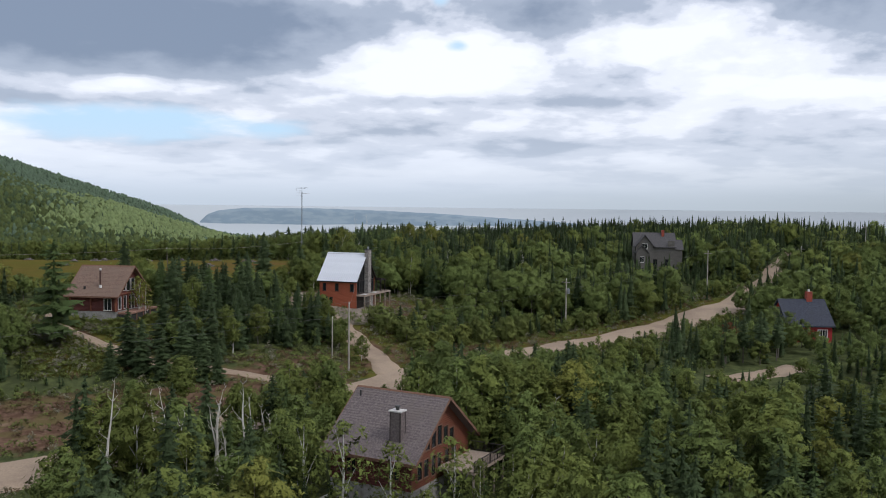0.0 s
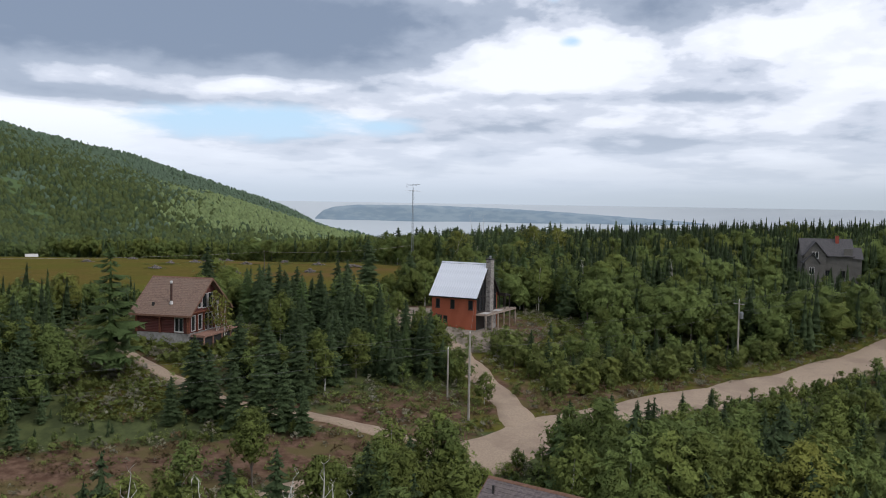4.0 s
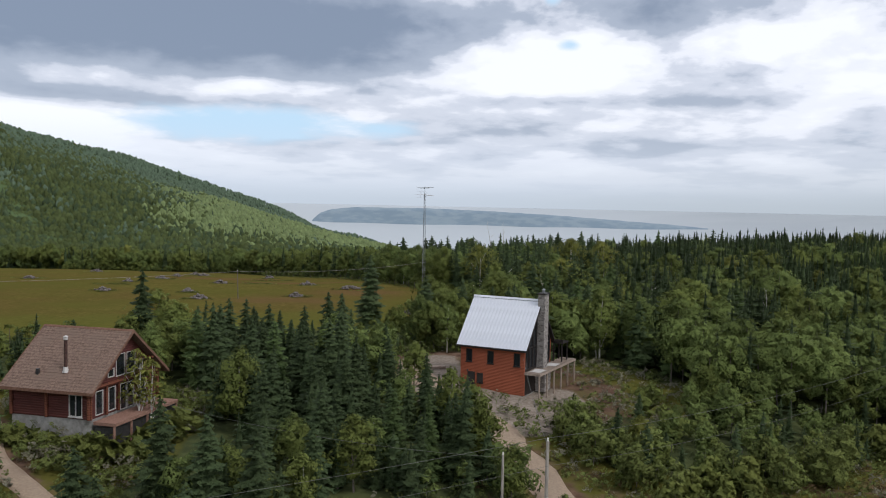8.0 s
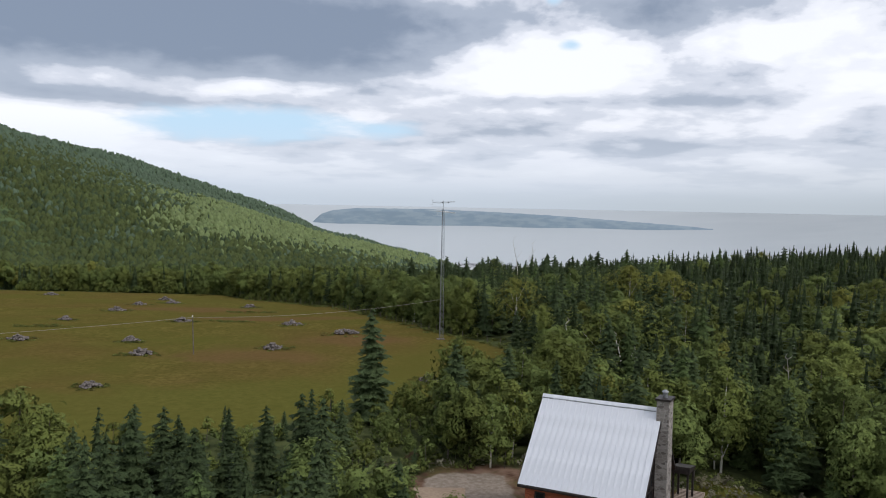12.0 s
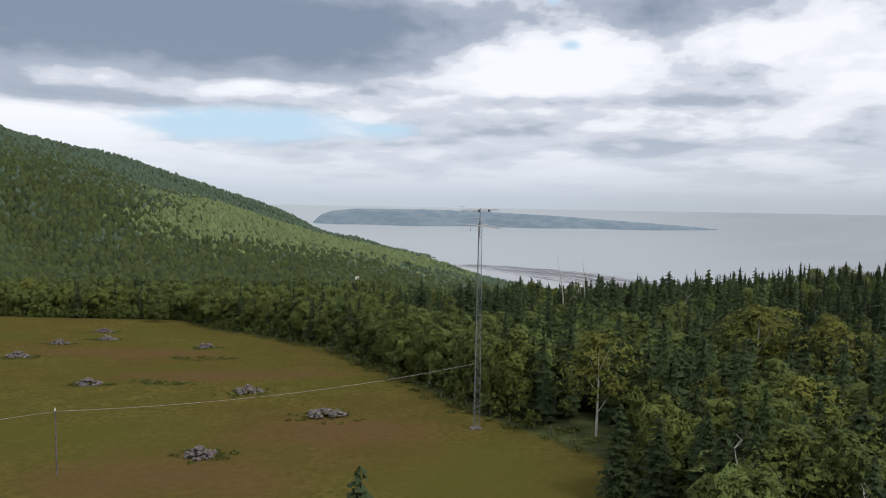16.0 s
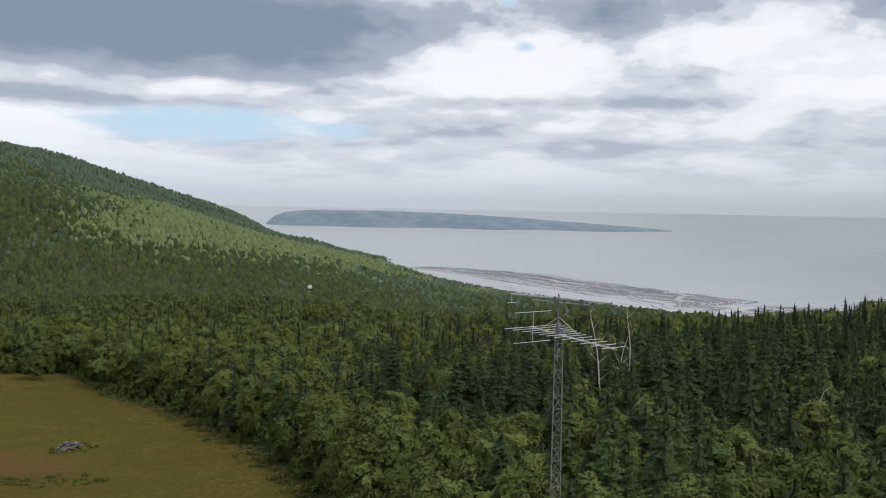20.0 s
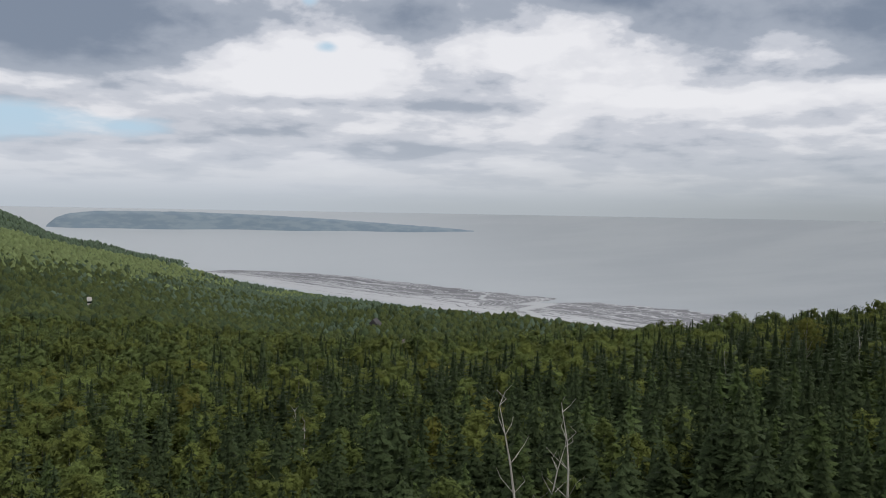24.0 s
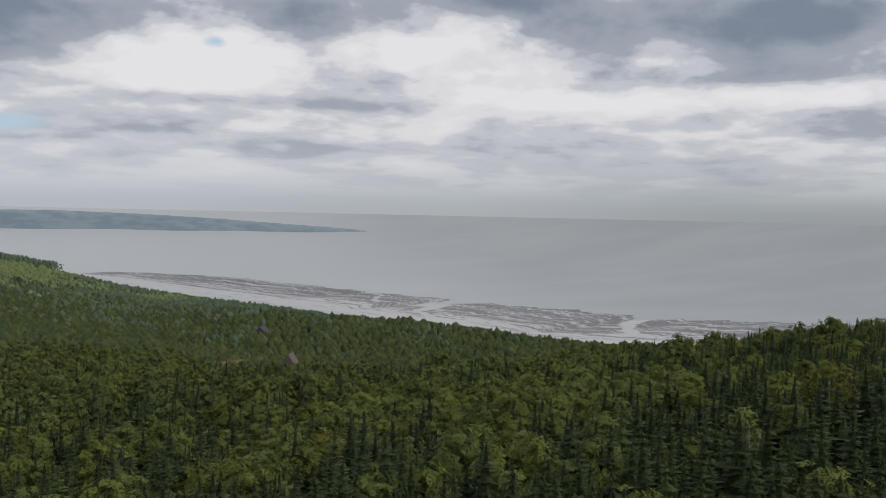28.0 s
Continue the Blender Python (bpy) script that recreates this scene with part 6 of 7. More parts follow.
def height_cap(x, y):
    """How tall the wood stands, by place."""
    h = np.full(np.shape(x), 9.8)
    h = np.where(y < 130, 8.4, h)
    h = np.where((y < 150) & (x > 10), 7.8, h)
    h = np.where((y >= 128) & (y < 205) & (x < 0), 8.8, h)
    h = np.where((y >= 190) & (x > 0), 10.4, h)
    h = np.where((off_line(DRIVE_WHITE, x, y) < 8) & ((x > 4) | (y < 127)), np.minimum(h, 4.2), h)
    h = np.where((x > -12) & (x < 2) & (y > 127) & (y < 158), np.minimum(h, 7.0), h)
    h = np.where((x > 12) & (y < 90), 8.8, h)
    h = np.where((x > 12) & (y >= 90) & (y < 102), 7.2, h)
    h = np.where((x > 12) & (x < 70) & (y >= 102) & (y < 126), 5.8, h)
    h = np.where((x > 8) & (x < 32) & (y >= 88) & (y < 118), np.clip((11.8 - 0.33 * (y - 92)) * np.where(x < 20, 1.15, 1.0) + 0.14 * np.maximum(x - 20, 0), 3.4, 12.5), h)
    h = np.where((np.hypot(x - 3, y - 72) < 11), 5.2, h)
    h = np.where((x > 58) & (x < 100) & (y > 112) & (y < 146), np.minimum(h, 5.4), h)
    h = np.where((np.abs(x + 42) < 16) & (np.abs(y - 113) < 9), np.minimum(h, 7.6), h)
    h = np.where((x < -4) & (y > 62) & (y < 86), 10.6, h)
    h = np.where((x < -4) & (y >= 86) & (y < 98), 7.4, h)
    h = np.where((x < -0.33 * y) & (y < 98), np.minimum(h, 3.2), h)
    h = np.where((y > 165) & (y < 200) & (x < -8), np.minimum(h, 2.8), h)
    h = np.where((y > 150) & (y <= 165) & (x < -38), np.minimum(h, 5.0), h)
    for px, py in ((42.6, 153), (86.6, 190), (121.2, 210), (36, 146), (78, 180)):
        h = np.where(np.hypot(x - px, y - py) < 9, np.minimum(h, 4.0), h)
    h = np.where((x > 9) & (x < 40) & (y > 118) & (y < 150), np.minimum(h, 4.6), h)
    h = np.where((x > 9) & (x < 44) & (y >= 150) & (y < 160), np.minimum(h, 6.2), h)
    south = (y < np.interp(x, [p[0] for p in ROAD], [p[1] for p in ROAD])) & (off_line(ROAD, x, y) < 14)
    h = np.where(south & (x > 33) & (x < 84), np.minimum(h, 3.0), h)
    # low growth before the grey house and the red house
    h = np.where((x > 62) & (x < 98) & (y > 192) & (y < 222), np.minimum(h, 6.2), h)
    h = np.where((x > 50) & (x < 64) & (y > 100) & (y < 121), np.minimum(h, 3.0), h)
    h = np.where((x > 70) & (x < 84) & (y > 126) & (y < 142), np.minimum(h, np.where(x < 80.5, 6.0, 2.4)), h)
    h = np.where((x > 1.5) & (x < 9.3) & (y > 89) & (y < 119), np.minimum(h, 2.4), h)
    h = np.where((x > -34) & (x < -8) & (y > 110) & (y < 121), np.minimum(h, 1.9), h)
    h = np.where((x > -42) & (x <= -30) & (y > 108) & (y < 129), np.minimum(h, 1.6), h)
    # the open bank beside the road's western end
    h = np.where((x < -25.5) & (y > 76) & (y < 99), np.minimum(h, 1.2), h)
    return h


def leaf_kind(x, y, rng):
    """0: conifer; 1: leafy. The mix drifts across the hillside."""
    m = waves(x, y, 67, 0.9) * 0.45 + waves(x + 0.4 * y, y, 29, 2.2) * 0.5 + waves(x, y + 0.3 * x, 13, 0.6) * 0.35
    chance = np.clip(0.42 + 1.9 * m, 0.06, 0.95)
    chance = np.where(inside(ALDERS, x, y) > -2, 0.95, chance)
    chance = np.where((x > 4) & (y > 196) & (y < 436), np.clip(chance - 0.26, 0.08, 0.72), chance)
    chance = np.where((y > 290) & (x > 24 + 0.3 * (y - 290)), np.clip(chance - 0.2, 0.06, 0.30), chance)
    chance = np.where(((x - 66) / 32) ** 2 + ((y - 412) / 34) ** 2 < 1, np.maximum(chance, 0.85), chance)
    edge = inside(MEADOW, x, y)
    chance = np.where(edge > -8, np.maximum(chance, 0.55), chance)
    chance = np.where((y < 118) & (x < 12), np.maximum(chance, 0.50), chance)
    chance = np.where((y < 175) & (x > 12), np.clip(chance, 0.38, 0.72), chance)
    chance = np.where((y < 105) & (x > 8) & (x < 24), 0.82, chance)
    chance = np.where((y < 105) & (x >= 24), np.clip(chance, 0.3, 0.6), chance)
    chance = np.where((y > 244) & (y < 350) & (x > -8), np.clip(chance - 0.3, 0.05, 0.38), chance)
    chance = np.where((y > 232) & (y < 300) & (x > 24), np.clip(chance - 0.12, 0.05, 0.32), chance)
    chance = np.where((y > 126) & (y < 168) & (x < -2) & (x > -30), 0.16, chance)
    chance = np.where((x < -33) & (y > 104) & (y < 130), 0.2, chance)
    chance = np.where((x > -6) & (x < 40) & (y > 204) & (y < 242), np.minimum(chance, 0.22), chance)
    chance = np.where((x > -22) & (x < 30) & (y > 272) & (y < 345), np.clip(chance - 0.15, 0.05, 0.5), chance)
    chance = np.where((x < -20) & (y > 330), np.maximum(chance, 0.62), chance)
    return rng.random(np.shape(x)) < chance


BARKS = [M_BARK, M_WHITEBARK]
LEAVES = BARKS + [M_SPRUCE, M_FIR, M_BIRCH, M_ALDER, M_GOLD]


def build_woods():
    A_S = [spruce_model(11 + k, 24, 9, 2, broad=b, droop=d, skip=0.08) for k, (b, d) in enumerate([(0.22, 0.42), (0.185, 0.5), (0.26, 0.34), (0.205, 0.45), (0.235, 0.3)])]
    A_L = [leafy_model(31 + k, 850, 0.030, 11, broad=b, low=l) for k, (b, l) in enumerate([(0.30, 0.25), (0.25, 0.3), (0.36, 0.16), (0.28, 0.35), (0.33, 0.22)])]
    B_S = [spruce_model(51 + k, 17, 7, 0, broad=b, droop=0.42) for k, b in enumerate((0.20, 0.26, 0.22, 0.24))]
    B_L = [leafy_model(61 + k, 230, 0.050, 9, broad=b, low=0.28) for k, b in enumerate((0.34, 0.40, 0.30, 0.36))]
    M_S = [spruce_model(56 + k, 15, 6, -1, broad=b, droop=0.45) for k, b in enumerate((0.21, 0.27, 0.23, 0.25))]
    M_L = [leafy_model(66 + k, 150, 0.056, 8, broad=b, low=0.34, limbs=0) for k, b in enumerate((0.36, 0.42, 0.33))]
    C_S = [spruce_model(71 + k, 10, 5, -1, broad=b, droop=0.5) for k, b in enumerate((0.21, 0.27, 0.23))]
    C_L = [leafy_model(81 + k, 60, 0.086, 6, broad=b, low=0.38, limbs=0, trunk=False) for k, b in enumerate((0.38, 0.44, 0.35))]
    x, y, rng = scatter(-150, 190, 50, 432, 3.15, 4)
    ok = clear(x, y) & (x > -0.56 * (y - 8) - 6) & (x < 0.72 * y + 8)
    x, y = x[ok], y[ok]
    kind = leaf_kind(x, y, rng)
    thin = (np.abs(x + 5) > 62) & (rng.random(len(x)) < 0.25)
    x, y, kind = x[~thin], y[~thin], kind[~thin]
    h = height_cap(x, y) * np.clip(rng.normal(0.83, np.where(y < 200, 0.17, 0.11), len(x)) + 0.08 * waves(x, y, 37, 1.4), 0.35, 1.08)
    h = np.where(kind, h * 0.92, h)
    # leaf colours
    tone = rng.random(len(x))
    slot = np.where(kind, np.where(tone < 0.5, 4, np.where(tone < 0.965, 5, 6)), np.where(tone < 0.86, 2, 3))
    patch = waves(x, y, 43, 3.1) + 0.6 * waves(x, y, 17, 1.1)
    slot = np.where(kind & (patch > 0.35) & (tone < 0.9), 5, slot)
    slot = np.where(kind & (patch < -0.35) & (tone < 0.9), 4, slot)
    slot = np.where(kind & (y < 180) & (x > 10) & (tone < 0.72), np.where((y < 118) & (tone > 0.28), 4, 5), slot)
    slot = np.where(kind & (inside(ALDERS, x, y) > -2), 5, slot)
    bark = np.where(kind & (rng.random(len(x)) < 0.5) & (np.abs(x + 5) < 24), 1, 0)
    side = np.abs(x + 5)
    # how near the flight passes
    reach = np.where(y < 130, np.maximum(45, 1.25 * side), np.maximum(45, 2.0 * side))
    reach = np.where(y < 235, reach, np.where(x > -5, np.maximum(45, 1.45 * side), 2.0 * side))
    reach = np.where(y > 290, np.hypot(x - 5, y - 284) * np.where(x < -25, 1.3, 0.85), reach)
    near = reach < 60
    mid = (reach >= 60) & (reach < 118)
    rows = np.stack([x, y, h, slot, bark], 1)
    # single trees along the middle of the flight
    singles = {}
    for leafy, models, nm in ((False, A_S, "spruce_tree"), (True, A_L, "birch_tree")):
        idx = np.where(near & (kind == leafy))[0]
        idx = idx[np.argsort(reach[idx] + 0.2 * np.abs(y[idx] - 170))][:270]
        singles[leafy] = set(idx.tolist())
        made = {}
        for i in idx:
            k = int(rng.integers(0, len(models)))
            key = (k, int(slot[i]), int(bark[i]))
            if key not in made:
                v, t, s, fc = models[k]
                made[key] = (mesh_arrays("trunk", v, t[s == 0], [LEAVES[key[2]]]), mesh_arrays("crown", v, t[s == 1], [LEAVES[key[1]]], lie=fc))
            trunk, crown = made[key]
            words = {2: "dark green spruce with drooping boughs", 3: "lighter green fir with full boughs", 4: "slim birch with olive green leaves", 5: "leafy green alder at the wood's edge", 6: "birch with leaves turning yellow"}[int(slot[i])]
            ob = thing(nm, Matrix.Translation((x[i], y[i], gz(x[i], y[i]))) @ Matrix.Rotation(rng.uniform(0, 6.28), 4, "Z") @ Matrix.Diagonal((h[i] * rng.uniform(0.9, 1.15), h[i] * rng.uniform(0.9, 1.15), h[i], 1)), words, "tree", nm.replace("_tree", "s") + " of the wood")
            for q, me in (("trunk", trunk), ("crown", crown)):
                o = new(q, me)
                o.parent = ob
    taken = np.zeros(len(x), bool)
    for s in singles.values():
        taken[list(s)] = True
    planted("spruce_wood", "dense dark spruces of the hillside wood", B_S, rows[near & ~kind & ~taken], LEAVES, 1)
    planted("birch_wood", "birches and alders of the hillside wood", B_L, rows[near & kind & ~taken], LEAVES, 2)
    planted("spruce_wood", "dense dark spruces of the hillside wood", M_S, rows[mid & ~kind], LEAVES, 3)
    planted("birch_wood", "birches and alders of the hillside wood", M_L, rows[mid & kind], LEAVES, 4)
    rest = ~near & ~mid
    planted("spruce_wood", "spruces farther off in the wood", C_S, rows[rest & ~kind], LEAVES, 5)
    planted("birch_wood", "leafy trees farther off in the wood", C_L, rows[rest & kind], LEAVES, 6)
    # young trees that close the gaps between the tall ones
    F_S = [spruce_model(86 + k, 7, 5, -1, broad=b, droop=0.5) for k, b in enumerate((0.30, 0.36))]
    F_L = [leafy_model(88 + k, 40, 0.09, 6, broad=0.46, low=0.30, limbs=0, trunk=False) for k in range(2)]
    x, y, rng = scatter(-60, 150, 98, 432, 3.9, 14)
    ok = clear(x, y) & (x > -0.56 * (y - 20)) & (x < 0.66 * y) & ((x > 0) | (y < 330))
    x, y = x[ok], y[ok]
    leafy = leaf_kind(x, y, rng)
    h = height_cap(x, y) * rng.uniform(0.52, 0.82, len(x))
    rows = np.stack([x, y, h, np.where(leafy, np.where(rng.random(len(x)) < 0.5, 4, 5), 2), 0 * h], 1)
    planted("spruce_thicket", "young spruces crowding under the tall ones", F_S, rows[~leafy], LEAVES, 15)
    planted("birch_thicket", "young birches and alders under the tall trees", F_L, rows[leafy], LEAVES, 16)
    # the slope beyond
    x, y, rng = scatter(-330, 420, 432, 760, 4.6, 8)
    ok = clear(x, y) & (x > -0.54 * y + 10) & (x < 1.05 * (y - 230)) & (x < 0.62 * y + 40)
    x, y = x[ok], y[ok]
    kind = rng.random(len(x)) < np.clip(0.50 + 0.7 * waves(x, y, 70, 0.5) + 0.5 * waves(x, y, 31, 1.5), 0.08, 0.95)
    h = np.clip(rng.normal(8.6, 1.6, len(x)), 4, 12.5)
    tone = rng.random(len(x))
    slot = np.where(kind, np.where(tone < 0.45, 4, np.where(tone < 0.96, 5, 6)), np.where(tone < 0.8, 2, 3))
    rows = np.stack([x, y, h, slot, 0 * h], 1)
    planted("spruce_wood", "spruces down the slope", C_S, rows[~kind], LEAVES, 9)
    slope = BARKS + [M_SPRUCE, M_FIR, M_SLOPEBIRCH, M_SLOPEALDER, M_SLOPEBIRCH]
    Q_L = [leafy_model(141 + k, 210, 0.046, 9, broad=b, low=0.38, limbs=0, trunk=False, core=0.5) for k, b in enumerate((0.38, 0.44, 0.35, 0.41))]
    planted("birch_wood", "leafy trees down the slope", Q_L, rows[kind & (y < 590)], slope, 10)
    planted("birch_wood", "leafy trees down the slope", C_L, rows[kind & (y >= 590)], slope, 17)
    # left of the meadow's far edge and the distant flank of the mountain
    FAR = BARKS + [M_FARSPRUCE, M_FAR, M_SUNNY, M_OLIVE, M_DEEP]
    D_S = [cone_model(91 + k) for k in range(3)]
    P_L = [puff_model(99 + k, 4 + k % 2) for k in range(6)]
    E_L = [leafy_model(121 + k, 20, 0.12, 4, broad=b, low=0.40, limbs=0, trunk=False) for k, b in enumerate((0.46, 0.54, 0.42))]
    rows, rows2, rows3 = [], [], []
    # small steps on the mountain's flank, larger ones on the slope towards the shore
    for y0, y1, step, seed, side in ((356, 760, 6.2, 21, 0), (760, 1250, 4.5, 22, -1), (1250, 1900, 6.6, 23, -1), (1900, 2900, 10.5, 24, -1), (2900, 4260, 18.0, 25, -1),
                                     (760, 1250, 6.4, 26, 1), (1250, 1900, 9.5, 27, 1), (1900, 2900, 16.0, 28, 1)):
        xa, xb = -0.60 * y1 - 60, 0.85 * y1
        x, y, rng = scatter(xa, xb, y0, y1, step, seed)
        ok = (x > -0.56 * y - 30) & (x < 0.80 * (y - 60) + 0) & (ground_z(x, y) > SEA + 3)
        ok &= ~((y < 760) & (x > -0.54 * y + 10))
        ok &= (x < 0.10 * y) if side < 0 else (x >= 0.10 * y) if side > 0 else True
        ok &= (inside(MEADOW, x, y) < -2)
        for (cx, cy), r in FOOT[8:13]:
            ok &= np.hypot(x - cx, y - cy) > r + 3
        x, y = x[ok], y[ok]
        k = rng.random(len(x)) < np.clip((0.60 if y0 < 700 else 0.84) + 0.25 * waves(x, y, 160, 0.5), 0.1, 0.97)
        grow = 0.62 + 0.045 * step if y0 >= 760 else 1.0
        h = np.clip(rng.normal(9.5, 1.8, len(x)), 4, 14) * grow
        z = ground_z(x, y)
        # trees inside the sunlit patch get the lit copy of the leaf colour
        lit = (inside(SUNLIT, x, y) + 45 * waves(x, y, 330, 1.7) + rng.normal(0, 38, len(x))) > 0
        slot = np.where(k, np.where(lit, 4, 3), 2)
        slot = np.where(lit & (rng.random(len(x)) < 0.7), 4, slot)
        # plain greens near by; the haze-tinted leaf colours take over with distance
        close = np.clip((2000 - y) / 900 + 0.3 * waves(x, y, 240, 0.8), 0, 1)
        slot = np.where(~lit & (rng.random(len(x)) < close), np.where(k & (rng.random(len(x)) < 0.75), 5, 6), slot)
        rows.append(np.stack([x, y, h, slot, 0 * h], 1)[~k])
        (rows3 if y0 < 700 else rows2).append(np.stack([x, y, h * 1.05, slot, 0 * h], 1)[k])
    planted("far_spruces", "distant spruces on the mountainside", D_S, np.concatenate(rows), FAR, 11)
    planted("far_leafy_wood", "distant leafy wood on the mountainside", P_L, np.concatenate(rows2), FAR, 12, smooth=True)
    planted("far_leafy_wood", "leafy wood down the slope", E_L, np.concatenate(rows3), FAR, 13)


# plan outline of the sunlit patch, painted through leaf colour
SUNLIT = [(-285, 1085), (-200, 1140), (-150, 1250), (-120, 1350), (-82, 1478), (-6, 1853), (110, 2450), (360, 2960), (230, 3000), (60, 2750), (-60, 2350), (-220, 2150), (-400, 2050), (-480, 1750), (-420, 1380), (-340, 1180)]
build_woods()


# ---- single trees, snags, stones, shrubs ----
def hero_tree(name, model, x, y, h, leaf, bark, label, wide=1.0, turn=0.0):
    v, t, s, fc = model
    ob = thing(name, Matrix.Translation((x, y, gz(x, y))) @ Matrix.Rotation(turn, 4, "Z") @ Matrix.Diagonal((h * wide, h * wide, h, 1)), label, "tree")
    for q, k, m in (("trunk", 0, bark), ("crown", 1, leaf)):
        o = new(q, mesh_arrays(q, v, t[s == k], [m], lie=fc))
        o.parent = ob
    return ob


for k, (x, y, h, w) in enumerate([(-37.1, 160.5, 11.2, 1.15), (-14.7, 188.5, 10.9, 1.25), (-31.5, 172, 5.6, 1.2), (-24.5, 173, 5.4, 1.1), (-18.6, 176.5, 6.2, 1.0), (-16.2, 177.5, 5.2, 1.0), (-43.5, 158, 6.0, 1.1), (-33, 163, 6.0, 1.1), (-21, 170, 6.6, 1.1), (-26, 165, 7.0, 1.1), (3.0, 209.5, 8.0, 1.1), (5.6, 207.5, 9.0, 1.1), (1.4, 214, 7.4, 1.1)] + [(-27.5, 120.6, 8.2, 1.3), (-25.2, 118.3, 7.8, 1.3), (-22.4, 117.3, 7.2, 1.3), (-19.8, 117.9, 8.0, 1.3), (-17.2, 117.4, 7.4, 1.3), (-15.0, 116.2, 5.6, 1.2), (-29.0, 117.2, 5.2, 1.3), (-24.0, 126.4, 9.0, 1.3), (-20.5, 125.6, 8.6, 1.3), (-17.0, 124.8, 8.4, 1.3)]):
    hero_tree("tall_spruce", spruce_model(201 + k, 24, 9, 2, broad=0.20, droop=0.4, skip=0.10), x, y, h, M_SPRUCE, M_BARK, "tall dark spruce standing clear at the meadow edge" if k < 13 else "full dark spruce beside the narrow gravel driveway", w, k)
for k, (x, y, h) in enumerate([(4.4, 128.6, 4.4), (-0.9, 140.5, 7.0), (-1.6, 144.5, 6.8), (-3.6, 148.0, 6.6), (-6.0, 151.5, 6.2), (-2.6, 138, 7.4), (-10, 94, 8.0), (-6.5, 96, 7.4), (-3.2, 97.6, 7.4), (0.4, 100, 6.8), (-13, 92, 8.4), (-16.2, 90, 8.2), (3.0, 101.6, 3.6), (-19, 87.5, 7.8)]):
    if k in (0, 1, 2, 3, 6, 9, 12):
        hero_tree("roadside_birch", leafy_model(291 + k, 640, 0.040, 9, broad=0.34), x, y, h * 0.92, M_BIRCH, M_WHITEBARK, "thick olive-green birch close beside the gravel way", 1.0, k)
    else:
        hero_tree("roadside_spruce", spruce_model(281 + k, 20, 8, 2, broad=0.24), x, y, h, M_SPRUCE, M_BARK, "thick green spruce close beside the gravel way", 1.0, k)
hero_tree("white_pine", spruce_model(221, 17, 7, 3, broad=0.25, droop=0.08, skip=0.18, low=0.14, open_=0.3), -38.6, 125.8, 15.4, M_FIR, M_BARK, "tall spreading pine beside the log cottage", 1.0)
for k, (x, y, h) in enumerate([(-30.4, 139.8, 8.2), (-29.4, 140.6, 7.4)]):
    hero_tree("white_birch", leafy_model(231 + k, 480, 0.028, 8, broad=0.20, low=0.40, limbs=5, core=0), x, y, h, M_GOLD, M_WHITEBARK, "slim white birch with thin leaves before the deck", 1.0, k)
for k, (x, y, h, m) in enumerate([(2.6, 229.8, 9.8, M_GOLD), (87, 363, 10.2, M_GOLD), (11.5, 236, 6.2, M_FIR), (22, 244, 11.4, M_GOLD), (31, 262, 9.0, M_GOLD), (50, 300, 9.0, M_BIRCH), (10, 205, 9.2, M_BIRCH), (18, 213, 8.6, M_BIRCH), (27, 238, 11.0, M_GOLD), (16.5, 219, 9.0, M_GOLD), (24, 219, 8.6, M_BIRCH), (12.5, 214, 8.4, M_BIRCH)]):
    hero_tree("old_birch", leafy_model(241 + k, 1250, 0.030, 9, broad=0.34, low=0.4, limbs=9, core=0, stout=0.9), x, y, h, m, M_WHITEBARK, "old birch with pale limbs and yellowing leaves", 1.1, 1.3 * k)
for k, (x, y, h) in enumerate([(5.0, 72, 8.8), (10.3, 72.4, 9.0), (12.6, 70.6, 7.8), (0.8, 73.4, 10.4), (-2.2, 76.5, 9.6), (15.8, 72.5, 7.6), (18.4, 75.0, 8.0), (20.8, 79.0, 8.6), (14.4, 68.6, 6.6), (17.2, 70.4, 8.2), (20.2, 72.6, 8.4), (-4.6, 80, 9.0), (23.5, 74, 8.8)]):
    hero_tree("young_birch", leafy_model(271 + k, 520, 0.030, 8, broad=0.27, low=0.3, limbs=7, core=0), x, y, h, M_BIRCH, M_WHITEBARK, "young birch close before the brown cottage", 1.0, 0.7 * k)
for k, (x, y, h) in enumerate([(78.6, 139.8, 6.4), (80.4, 138.2, 5.2), (76.4, 140.6, 7.2), (82.2, 137.2, 3.2), (74.4, 138.2, 7.0), (72.4, 135.6, 7.2)]):
    hero_tree("lane_alder", leafy_model(311 + k, 480, 0.036, 8, broad=0.32, low=0.2), x, y, h, M_ALDER, M_BARK, "green alder beside a red clapboard house", 1.0, k)
for k, (x, y, h) in enumerate([(60.4, 125.2, 6.6), (63.8, 126.4, 7.4), (65.8, 124.8, 6.8), (67.6, 127.2, 7.6), (70.0, 127.6, 7.0), (71.6, 130.0, 7.4), (68.8, 130.6, 7.8)]):
    hero_tree("lane_pine", spruce_model(321 + k, 14, 7, 1, broad=0.20, droop=0.25, low=0.46), x, y, h, M_SPRUCE, M_BARK, "slender pine with a bare lower trunk beside a lane", 1.0, k)
hero_tree("red_leaved_tree", leafy_model(260, 420, 0.036, 7, broad=0.26, low=0.35), 62.5, 128.5, 6.2, M_RUST, M_BARK, "small tree with rust-red leaves beside a track")
hero_tree("lone_bush", leafy_model(261, 500, 0.05, 8, broad=0.42, low=0.12), -75, 344.5, 6.2, M_ALDER, M_BARK, "round green bush alone at the meadow's far edge")


